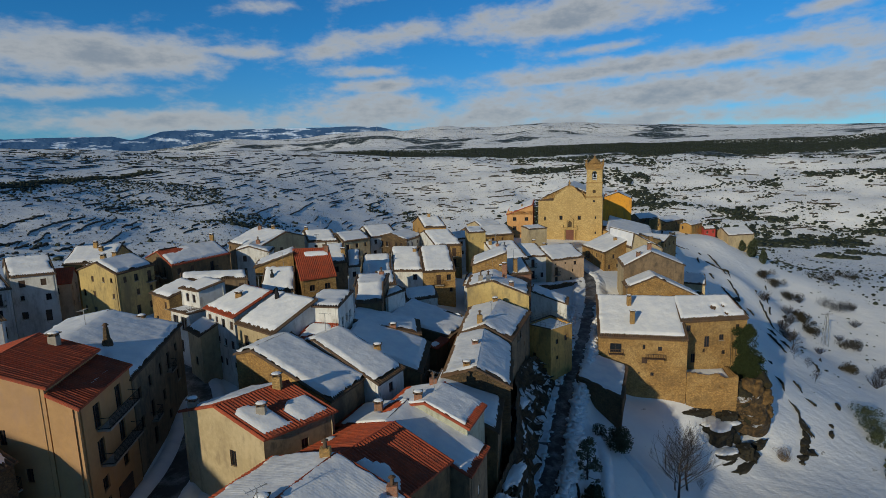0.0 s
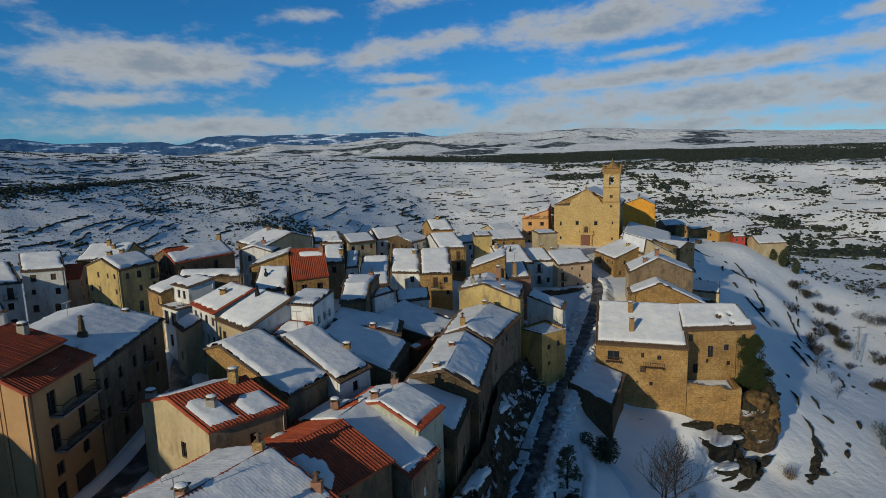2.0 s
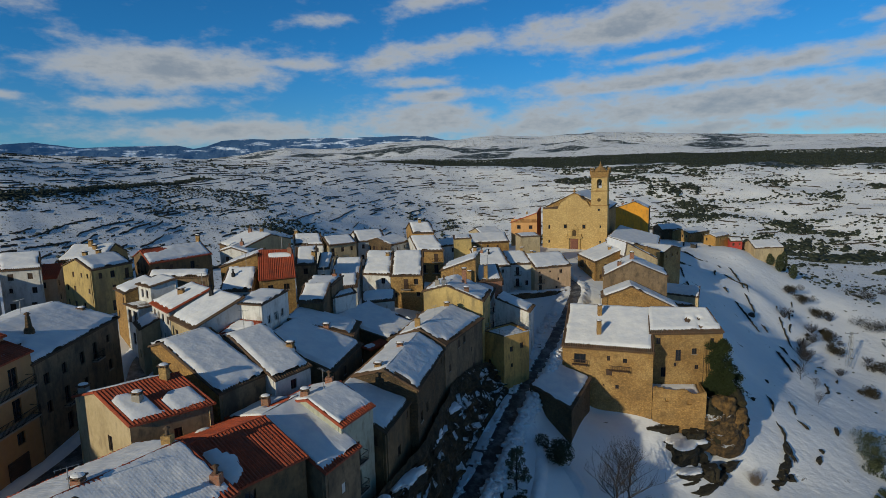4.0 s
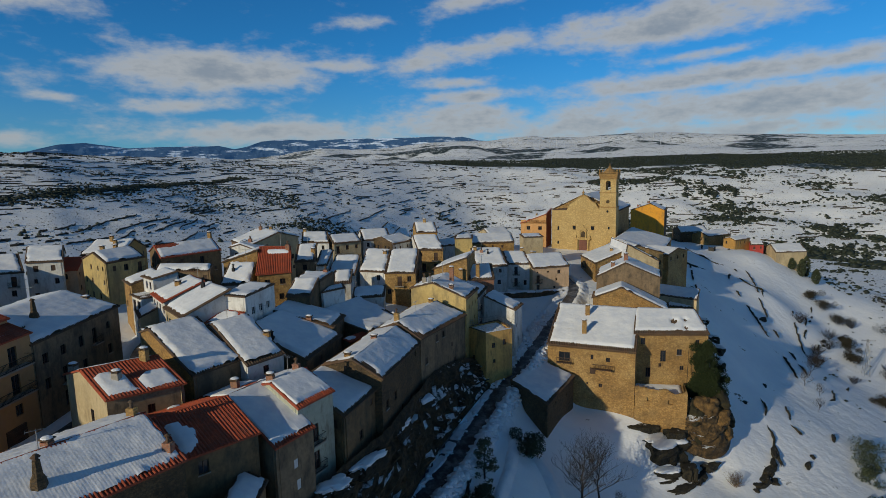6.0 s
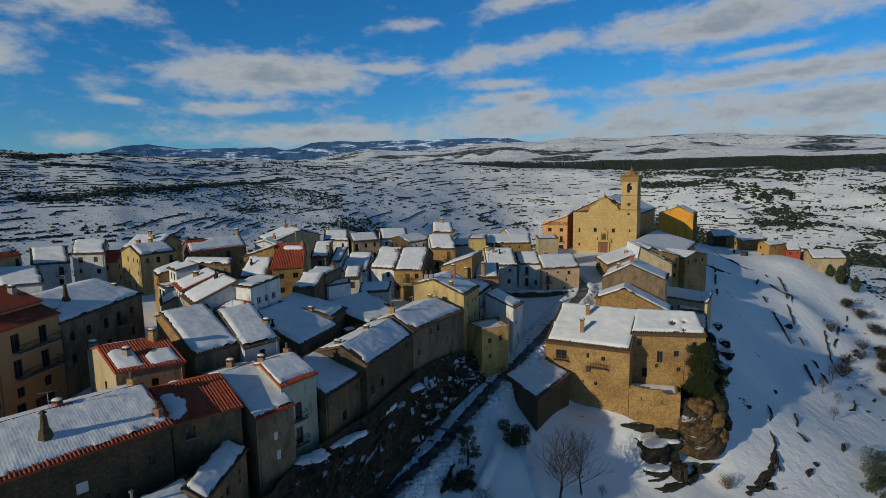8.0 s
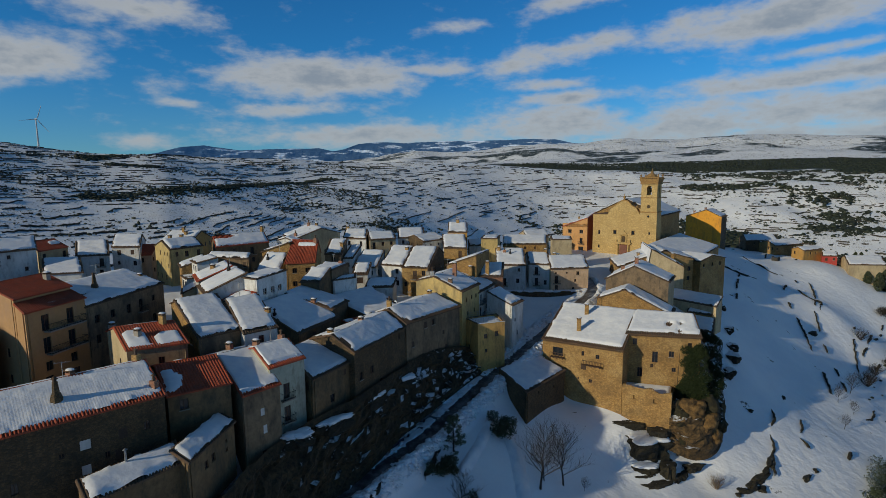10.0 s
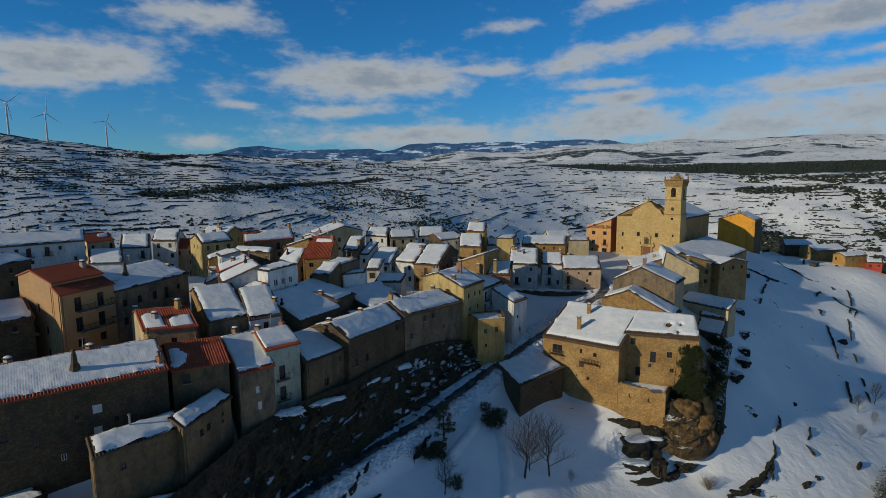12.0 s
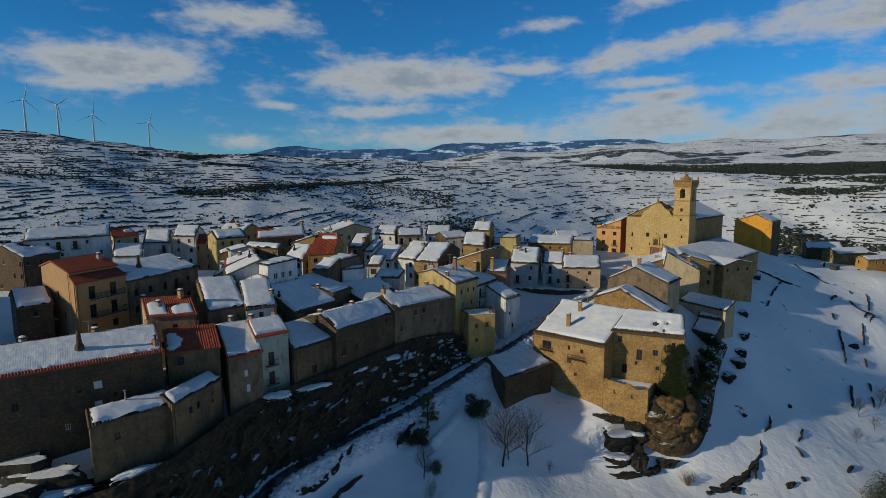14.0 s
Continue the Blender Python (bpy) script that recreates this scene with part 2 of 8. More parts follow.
CEMENT = surface("cement", (0.36, 0.32, 0.27), (0.25, 0.22, 0.18), 1.5)
ASPHALT = surface("wet asphalt", (0.05, 0.05, 0.053), (0.03, 0.03, 0.033), 0.6, 0.45, 0.15, stain=(0.5, 0.5, 0.52), stain_scale=0.5, stain_amount=0.35)
BARK = surface("grey bark", (0.05, 0.04, 0.033), (0.028, 0.023, 0.018), 3.0, 0.95, 0.4)
NEEDLES = leaf_material("dark evergreen leaves", (0.028, 0.042, 0.02), (0.055, 0.068, 0.03))
IVY = leaf_material("ivy leaves", (0.010, 0.020, 0.003), (0.026, 0.040, 0.006), 0.95)
SCRUB = leaf_material("holm oak scrub", (0.008, 0.014, 0.008), (0.024, 0.033, 0.016))
PINE = leaf_material("grey-green pine needles", (0.06, 0.075, 0.04), (0.11, 0.12, 0.065))
BRUSH = leaf_material("brown-green brushwood", (0.016, 0.015, 0.009), (0.040, 0.034, 0.020), 0.95)
DRY = surface("dry bramble stems", (0.22, 0.15, 0.08), (0.13, 0.09, 0.05), 3.0)

# ---- the land ----
def lattice(x, y, seed):
    h = np.sin(x * 127.1 + y * 311.7 + seed * 74.7) * 43758.5453
    return h - np.floor(h)


def value_noise(x, y, seed=0):
    x, y = np.asarray(x, float), np.asarray(y, float)
    i, j = np.floor(x), np.floor(y)
    u, v = x - i, y - j
    u, v = u * u * (3 - 2 * u), v * v * (3 - 2 * v)
    a, b = lattice(i, j, seed), lattice(i + 1, j, seed)
    c, d = lattice(i, j + 1, seed), lattice(i + 1, j + 1, seed)
    return a + (b - a) * u + (c - a) * v + (a - b - c + d) * u * v


def fractal(x, y, seed=0, octaves=4):
    total, size = 0.0, 0.5
    for k in range(octaves):
        total = total + size * value_noise(x * 2 ** k, y * 2 ** k, seed + k * 13)
        size *= 0.5
    return total - 0.47


# spot heights: streets and squares, then the lane under the cliff and the slopes round the hill
STREETS = [(-22, 40, 15.8), (-33, 54, 16.5), (-36, 74, 17.5), (-62, 62, 21.5), (-62, 84, 20), (-45, 100, 20.5), (-20, 118, 20.5), (0, 122, 18.5),
           (-10, 90, 18), (-6, 66, 16), (4, 84, 15.5), (12, 110, 14.4), (22, 117, 13.0), (30, 119.5, 13.2), (35, 178, 17.6), (55, 186, 17.6), (66, 222, 19), (18, 188, 18),
           (-10, 44, 14.5), (-2, 36, 12.5), (-12, 22, 11), (-3.5, 20, 8.0), (-9, 12, 8), (1.5, 52, 13), (2.5, 62, 13.5), (4, 72, 13.5), (6.5, 82, 13.5), (36, 128, 15.4), (42, 152, 17.2), (52, 130, 12.5), (-62, 138, 4), (-22, 170, 2), (8, 215, 6), (-95, 108, 8), (-100, 62, 13), (40, 240, 9), (-40, 200, -18), (92, 236, 10.3), (103, 226, 9.4), (113, 224, 8.6), (121, 234, 8.8), (133, 240, 5.5)]
LANE = [(13.3, 66.5, 3.5), (16.5, 76, 5.0), (20, 84, 7.2), (24, 94, 9.4), (28.5, 106, 12), (32, 118, 14.2), (10.6, 58, 2.2), (7.5, 47.1, 0.6), (6.6, 42, -0.4), (8.2, 33, -2.0), (9, 25, -3), (5, 12, -4.5), (14, 34, -4), (16, 46, -2.5),
        (10, 63, 4.2), (11.8, 68, 5.2), (14, 75, 6), (17, 82, 7.6)]
SLOPES = [(23, 73, 3.6), (25.5, 74, 1.9), (29, 73, 0.5), (31.6, 71.4, -1.5), (18, 64, 1.2), (20, 58, -3), (27.5, 79.0, 1.3), (33, 89, 1.0), (32.6, 93.2, 1.0), (37, 91.6, 0.8), (41.5, 90.4, 0.2), (37, 84, -1.0), (43.5, 87.0, -1.6), (37, 74, -5), (46, 82, -6.7),
          (58.4, 86.5, -8.5), (68.9, 98.2, -7.5), (71.9, 105.8, -5.6), (64, 124, 6.0), (55, 88, -7.6), (48.6, 85.5, -5.4), (42, 84.6, -4.2), (65.3, 91.3, -9.1), (71.4, 95.4, -9.6), (86.9, 112.6, -11.1), (78.5, 127.0, -4.9)]
FLANK = [(77, 156, 5.2), (94, 138, -9.5), (84, 97, -13.8), (60, 70, -8.6), (91.4, 189.4, 5.5), (106, 189, 0.0), (99, 202, 4.8), (101, 309, 9), (110.5, 168.5, -14.9), (128, 196, -14), (140, 212, -12),
         (145, 268, 1.5), (168, 286, -4), (219, 321, -23), (70, 150, 8), (76, 180, 11), (84, 215, 13), (61, 104, -1), (56, 100, 2), (30, 40, -10), (60, 30, -9), (130, 120, -27)]
KNOTS = np.array(STREETS + LANE + SLOPES + FLANK, float)
SOFT = 7.0


def bell(dx, dy):
    return np.sqrt(dx * dx + dy * dy + SOFT)


def solve_knots():
    """Weights of a smooth surface through the spot heights, plus a tilted plane."""
    k = KNOTS
    n = len(k)
    m = np.zeros((n + 3, n + 3))
    m[:n, :n] = bell(k[:, None, 0] - k[None, :, 0], k[:, None, 1] - k[None, :, 1]) - 0.6 * np.eye(n)
    m[:n, n], m[:n, n + 1], m[:n, n + 2] = 1, k[:, 0] / 100, k[:, 1] / 100
    m[n:, :n] = m[:n, n:].T
    return np.linalg.solve(m, np.concatenate([k[:, 2], np.zeros(3)]))


WEIGHTS = solve_knots()
# the lane under the cliff: its axis with heights
LANE_AXIS = [(9.0, 24, -1.2), (7.6, 36, 0.2), (6.4, 43, 0.9), (6.9, 47.3, 1.4), (10.0, 58.2, 2.4), (13.8, 68, 3.6), (17.7, 80, 6.0), (21.2, 88.5, 8.1), (24.6, 96, 10.0), (28.0, 104.5, 11.9), (31.0, 113, 13.6), (33.4, 121.5, 14.6)]
LANE_BED = np.concatenate([np.linspace(a, b, 9)[:-1] for a, b in zip(np.array(LANE_AXIS), np.array(LANE_AXIS)[1:])])


def profile(az):
    """Heights of the far land as angles from the eye, by azimuth in degrees: the rim of the near slope and the far hills."""
    rim = np.interp(az, [-75, -66, -62, -55, -50.4, -45.8, -42, -32, -26, -16, -5, 7, 16, 25, 40, 60], [3.6, 3.77, 3.6, 2.75, 2.28, 2.39, 2.26, 1.8, 1.5, 1.35, 0.42, -0.06, 0.05, -0.3, -0.4, 0.3])
    far = np.interp(az, [-75, -50, -45.6, -38, -30, -28, -25, -23.7, -21, -18, -14, -11, -8, -4, 0.5, 5.2, 7.5, 10, 15.6, 21, 26, 32.5, 39, 60],
                    [3.2, 2.2, 1.9, 1.5, 1.4, 1.7, 2.0, 2.3, 2.6, 2.5, 2.65, 2.95, 3.2, 3.2, 3.45, 3.2, 3.4, 3.6, 3.2, 2.88, 2.6, 2.23, 1.92, 2.4])
    return rim, far


def land(x, y):
    """The ground's height."""
    x, y = np.asarray(x, float), np.asarray(y, float)
    near = WEIGHTS[-3] + WEIGHTS[-2] * x / 100 + WEIGHTS[-1] * y / 100
    for (kx, ky, kz), w in zip(KNOTS, WEIGHTS):
        near = near + w * bell(x - kx, y - ky)
    near = np.clip(near, -60.0, 26.0)
    # the lane's bed is level across
    gap, bed = np.full_like(near, 99.0), np.zeros_like(near)
    for bx, by, bz in LANE_BED:
        d = np.hypot(x - bx, y - by)
        bed = np.where(d < gap, bz, bed)
        gap = np.minimum(gap, d)
    side = np.clip((near - bed) / 3.0, 0, 1)
    flat = np.clip(1 - (gap - 2.6 - 1.6 * side) / 2.2, 0, 1)
    flat = flat * flat * (3 - 2 * flat)
    near = near * (1 - flat) + bed * flat
    dx, dy = x - 28.0, y - 0.0
    r = np.hypot(dx, dy) + 1e-6
    az = np.degrees(np.arctan2(dx, dy))
    rim, far = profile(az)
    wob = fractal(x / 260.0, y / 260.0, 5) * 2.0
    a_wob = fractal(az / 9.0, r / 900.0, 9) * 0.8
    # the slope comes near on one side; ahead it stands across a deep valley
    near_by = np.interp(az, [-75, -60, -45, -32, -20, 60], [0.58, 0.60, 0.68, 0.85, 0.97, 1.0])
    across = np.clip((az + 26.0) / 22.0, 0, 1)
    across = across * across * (3 - 2 * across)
    reach = [a * near_by * (1 - across) + b * across for a, b in zip((150.0, 300.0, 430.0, 620.0, 850.0, 1150.0, 1450.0), (150.0, 330.0, 740.0, 890.0, 1080.0, 1290.0, 1500.0))]
    level = [-16.0 + 0 * az, -11.5 + 0 * az, -7.8 + 0 * az, -4.9 + 0.25 * rim, -2.1 + 0.45 * rim, -0.2 + 0.75 * rim, rim]
    steps = list(zip(reach, level)) + [(1700.0, 0.5 * rim + 0.35), (2100.0, 1.2 + 0.2 * a_wob), (2700.0, 0.6 * far + 0.1), (3300.0, 0.8 * far + 0.3 * a_wob), (4000.0, far + 0.15 * a_wob), (4500.0, far - 0.6)]
    ang = np.full_like(x, -16.0)
    for (r0, e0), (r1, e1) in zip(steps, steps[1:]):
        u = np.clip((r - r0) / (r1 - r0), 0, 1)
        ang = np.where(r >= r0, e0 + (e1 - e0) * u, ang)
    ang = np.where(r >= 4500.0, far - 0.6, ang)
    away = 45.0 + r * np.tan(np.radians(ang)) + wob * np.clip((r - 250) / 300, 0, 1) * 9.0
    # rolling relief, stronger on the sunny side
    sunny = 0.3 + 0.7 * np.clip((az + 14.0) / 18.0, 0, 1)
    away = away + fractal(x / 110.0, y / 110.0, 21, 5) * 34.0 * sunny * np.clip((r - 330 - 400 * across) / 150, 0, 1) * np.clip((1500 - r) / 200, 0, 1)
    away = away + fractal(x / 330.0, y / 330.0, 23, 4) * 70.0 * np.clip((r - 2150) / 300, 0, 1) * np.clip((3900 - r) / 500, 0.25, 1)
    # the hill of the village: how far outside its long outline
    out = np.hypot((x - 8.0) / 1.15, np.clip(np.abs(y - 110.0) - 90.0, 0, None)) - 78.0
    right = np.clip((x - 30) / 60, 0, 1) * np.clip((y - 40) / 80, 0, 1)
    blend = 55.0 + right * 150.0
    k = np.clip(out / blend, 0, 1)
    k = k * k * (3 - 2 * k)
    z = near * (1 - k) + away * k
    # an unseen hill behind the village's near end, added to cast its shadow forward
    z = z + 41.0 * np.exp(-((x + 88.0) / 38.0) ** 2 - ((y + 28.0) / 45.0) ** 2)
    return z + fractal(x / 7.0, y / 7.0, 2) * 0.7 * (1 - np.where(k > 0, 0, flat)) * 1.0 * np.clip(out / 30 + 0.75, 0.05, 1)


def ground(x, y):
    return float(land(np.array([x]), np.array([y]))[0])


def part(name, bm, material, parent, label=""):
    """Link a bmesh as one mesh object under a thing or a part."""
    me = bpy.data.meshes.new(name)
    bm.to_mesh(me)
    bm.free()
    return from_mesh(name, me, material, parent, label)


def from_mesh(name, me, material, parent, label=""):
    if material and not me.materials:
        me.materials.append(material)
    ob = new(name, me)
    ob.parent = parent
    if label:
        ob["label"] = label
    return ob


def sheet_mesh(name, verts, faces, smooth=True):
    me = bpy.data.meshes.new(name)
    me.from_pydata([tuple(v) for v in verts], [], [tuple(f) for f in faces])
    if smooth:
        me.polygons.foreach_set("use_smooth", np.ones(len(me.polygons), bool))
    me.update()
    return me


def grid_faces(n, m, closed=False):
    i, j = np.meshgrid(np.arange(n - 1), np.arange(m if closed else m - 1), indexing="ij")
    a = i * m + j
    b = i * m + (j + 1) % m
    return np.stack([a, b, b + m, a + m], -1).reshape(-1, 4)


def land_material():
    m = bpy.data.materials.new("snowy land")
    m.use_nodes = True
    t = Tree(m.node_tree)
    geo = t.node("ShaderNodeNewGeometry")
    at = geo.outputs["Position"]
    up = t.node("ShaderNodeSeparateXYZ", {0: geo.outputs["Normal"]}).outputs[2]
    x, y, z = t.node("ShaderNodeSeparateXYZ", {0: at}).outputs
    snow = t.mix(t.ramp(t.noise(at, 0.08, 5.0, 0.6), 0.3, 0.7), (0.78, 0.80, 0.84), (0.90, 0.90, 0.90))
    flat = t.node("ShaderNodeCombineXYZ", {0: x, 1: y, 2: 0.0}).outputs[0]
    away = t.node("ShaderNodeVectorMath", {0: flat, 1: (8.0, 110.0, 0.0)}, operation="DISTANCE").outputs["Value"]
    # bare earth and low scrub show through in speckles, more of them far from the village
    speck = t.noise(at, 0.16, 6.0, 0.75)
    region = t.noise(at, 0.004, 4.0, 0.6)
    wild = t.ramp(away, 150.0, 420.0, 0.0, 0.03)
    line = t.math("SUBTRACT", 0.665, t.math("ADD", wild, t.math("MULTIPLY", t.math("SUBTRACT", region, 0.5), 0.22)))
    scrub = t.ramp(t.math("SUBTRACT", speck, line), -0.02, 0.015, 0.0, 0.9)
    twigs = t.math("MULTIPLY", t.ramp(t.math("ADD", t.noise(at, 0.75, 4.0, 0.7), t.math("MULTIPLY", t.math("SUBTRACT", t.noise(at, 0.02, 4.0, 0.6), 0.5), 0.35)), 0.61, 0.66, 0.0, 0.8), t.ramp(away, 150.0, 330.0))
    scrub = t.math("MAXIMUM", scrub, twigs)
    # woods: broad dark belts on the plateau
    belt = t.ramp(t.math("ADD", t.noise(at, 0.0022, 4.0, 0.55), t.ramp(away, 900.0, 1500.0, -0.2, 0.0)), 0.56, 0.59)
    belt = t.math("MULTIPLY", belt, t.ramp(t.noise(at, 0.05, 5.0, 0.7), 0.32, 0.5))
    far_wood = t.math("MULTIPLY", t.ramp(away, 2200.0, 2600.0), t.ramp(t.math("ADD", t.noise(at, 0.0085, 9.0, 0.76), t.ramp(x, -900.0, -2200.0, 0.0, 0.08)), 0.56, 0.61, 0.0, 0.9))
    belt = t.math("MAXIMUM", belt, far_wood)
    # a long pine wood along the edge of the plateau
    off = t.node("ShaderNodeVectorMath", {0: flat, 1: (28.0, 0.0, 0.0)}, operation="DISTANCE").outputs["Value"]
    rag = t.math("MULTIPLY", t.math("SUBTRACT", t.noise(at, 0.006, 5.0, 0.6), 0.5), 700.0)
    run = t.math("MULTIPLY", t.ramp(t.math("ADD", off, rag), 1560.0, 1600.0), t.ramp(t.math("ADD", off, rag), 2060.0, 2000.0))
    run = t.math("MULTIPLY", run, t.ramp(t.math("ADD", x, t.math("MULTIPLY", y, 0.27)), -40.0, 120.0))
    belt = t.math("MAXIMUM", belt, t.math("MULTIPLY", run, 0.95))
    earth = t.mix(t.noise(at, 0.4, 4.0), (0.05, 0.045, 0.03), (0.11, 0.09, 0.06))
    # the woods' tone leans to blue: distant haze put into the colour
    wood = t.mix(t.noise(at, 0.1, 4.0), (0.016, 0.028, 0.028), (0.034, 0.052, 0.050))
    steep = t.ramp(up, 0.45, 0.35, 0.0, 0.85)
    rocky = t.math("MULTIPLY", steep, t.ramp(t.noise(at, 0.5, 5.0, 0.7), 0.42, 0.56))
    shade = t.mix(scrub, snow, earth)
    shade = t.mix(rocky, shade, (0.13, 0.10, 0.07))
    # low bushes dotted over the far hills
    dots = t.math("MULTIPLY", t.ramp(away, 1950.0, 2150.0), t.ramp(t.math("ADD", t.noise(at, 0.04, 6.0, 0.75), t.math("MULTIPLY", t.math("SUBTRACT", region, 0.5), 0.3)), 0.57, 0.62, 0.0, 0.75))
    shade = t.mix(dots, shade, earth)
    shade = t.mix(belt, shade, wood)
    drift = t.node("ShaderNodeVectorMath", {0: at, 1: (0.5, 1.6, 1.0)}, operation="MULTIPLY").outputs[0]
    high = t.math("ADD", t.noise(at, 0.45, 4.0, 0.5), t.math("ADD", t.math("MULTIPLY", t.noise(at, 3.0, 2.0), 0.06), t.math("MULTIPLY", t.noise(drift, 1.5, 3.0, 0.5), 0.2)))
    relief = t.node("ShaderNodeBump", {"Strength": 0.48, "Distance": 0.5, "Height": high})
    s = t.node("ShaderNodeBsdfPrincipled", {"Base Color": shade, "Roughness": 0.7, "Specular IOR Level": 0.2, "Normal": relief.outputs[0]})
    t.node("ShaderNodeOutputMaterial", {0: s.outputs[0]})
    return m


LAND = land_material()
CX, CY = 25.0, 95.0


def build_land():
    rings = [0.4]
    while rings[-1] < 4800:
        rings.append(rings[-1] + max(1.1, rings[-1] * 0.02))
    r = np.array(rings)
    a = np.linspace(0, 2 * np.pi, 720, endpoint=False)
    R, A = np.meshgrid(r, a, indexing="ij")
    x, y = CX + R * np.sin(A), CY + R * np.cos(A)
    z = land(x, y)
    verts = np.stack([x, y, z], -1).reshape(-1, 3)
    me = sheet_mesh("ground", verts, grid_faces(len(r), 720, True)[:, ::-1])
    me.materials.append(LAND)
    tagged(new("ground", me), "snow-covered hill and terraced slopes that run out to far mountains", "ground", kind="structure")


build_land()


def range_material():
    """Far wooded mountains with snow in level bands; blue haze is put into their colour and glow."""
    m = bpy.data.materials.new("far range tinted with blue haze")
    m.use_nodes = True
    t = Tree(m.node_tree)
    at = t.node("ShaderNodeNewGeometry").outputs["Position"]
    flat = t.node("ShaderNodeVectorMath", {0: at, 1: (0.35, 0.35, 2.6)}, operation="MULTIPLY").outputs[0]
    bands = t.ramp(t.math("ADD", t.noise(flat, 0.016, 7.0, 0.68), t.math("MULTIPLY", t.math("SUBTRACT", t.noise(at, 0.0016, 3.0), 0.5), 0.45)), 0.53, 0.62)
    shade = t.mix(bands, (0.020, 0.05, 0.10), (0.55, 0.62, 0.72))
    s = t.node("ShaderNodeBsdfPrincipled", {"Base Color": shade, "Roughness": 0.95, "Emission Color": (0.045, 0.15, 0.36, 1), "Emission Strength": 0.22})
    t.node("ShaderNodeOutputMaterial", {0: s.outputs[0]})
    return m


def build_range():
    """The long mountain range on the horizon."""
    az = np.arange(-62.0, 3.0, 0.1)
    top = np.interp(az, [-62, -50, -45.8, -43.8, -41.8, -40, -38.5, -35.9, -33.3, -31, -29.6, -28.4, -27, -24.9, -22.3, -19.6, -16.7, -12.3, -9.9, -6.8, -5.3, -3, 3],
                    [1.5, 1.9, 2.5, 3.05, 3.25, 2.95, 2.75, 2.9, 2.95, 3.0, 2.7, 2.95, 3.42, 3.62, 3.52, 3.6, 3.67, 3.67, 3.74, 3.68, 3.34, 3.0, 2.6])
    top = top + 0.10 * fractal(az / 1.6, az * 0, 81, 4)
    u = np.linspace(0, 1, 26)
    A, U = np.meshgrid(np.radians(az), u, indexing="ij")
    face = 260.0 * fractal(A * 57.3 / 2.2, U * 1.3, 83, 5) + 90.0 * np.round(U * 4 + 1.5 * fractal(A * 57.3 / 4.0, U, 85, 3)) / 4
    r = 4420.0 + 240.0 * U + face * np.sin(np.pi * U) * 0.7
    z = 45.0 + 4640.0 * np.tan(np.radians(0.2 + (top[:, None] - 0.2) * U ** 0.8))
    me = sheet_mesh("backdrop", np.stack([28 + r * np.sin(A), r * np.cos(A), z], -1).reshape(-1, 3), grid_faces(len(az), len(u))[:, ::-1], False)
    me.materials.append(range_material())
    tagged(new("backdrop", me), "far blue wooded mountain range with bands of snow", "mountains", kind="structure")


build_range()

# ---- how a house is made ----
CACHE = {}


def box(bm, x0, x1, y0, y1, z0, z1):
    v = [bm.verts.new(p) for p in ((x0, y0, z0), (x1, y0, z0), (x1, y1, z0), (x0, y1, z0), (x0, y0, z1), (x1, y0, z1), (x1, y1, z1), (x0, y1, z1))]
    for f in ((0, 3, 2, 1), (4, 5, 6, 7), (0, 1, 5, 4), (1, 2, 6, 5), (2, 3, 7, 6), (3, 0, 4, 7)):
        bm.faces.new([v[i] for i in f])


def cached(key, name, make, material):
    """One mesh shared by all alike parts."""
    if key not in CACHE:
        bm = bmesh.new()
        make(bm)
        me = bpy.data.meshes.new(name)
        bm.to_mesh(me)
        bm.free()
        me.materials.append(material)
        CACHE[key] = me
    return CACHE[key]


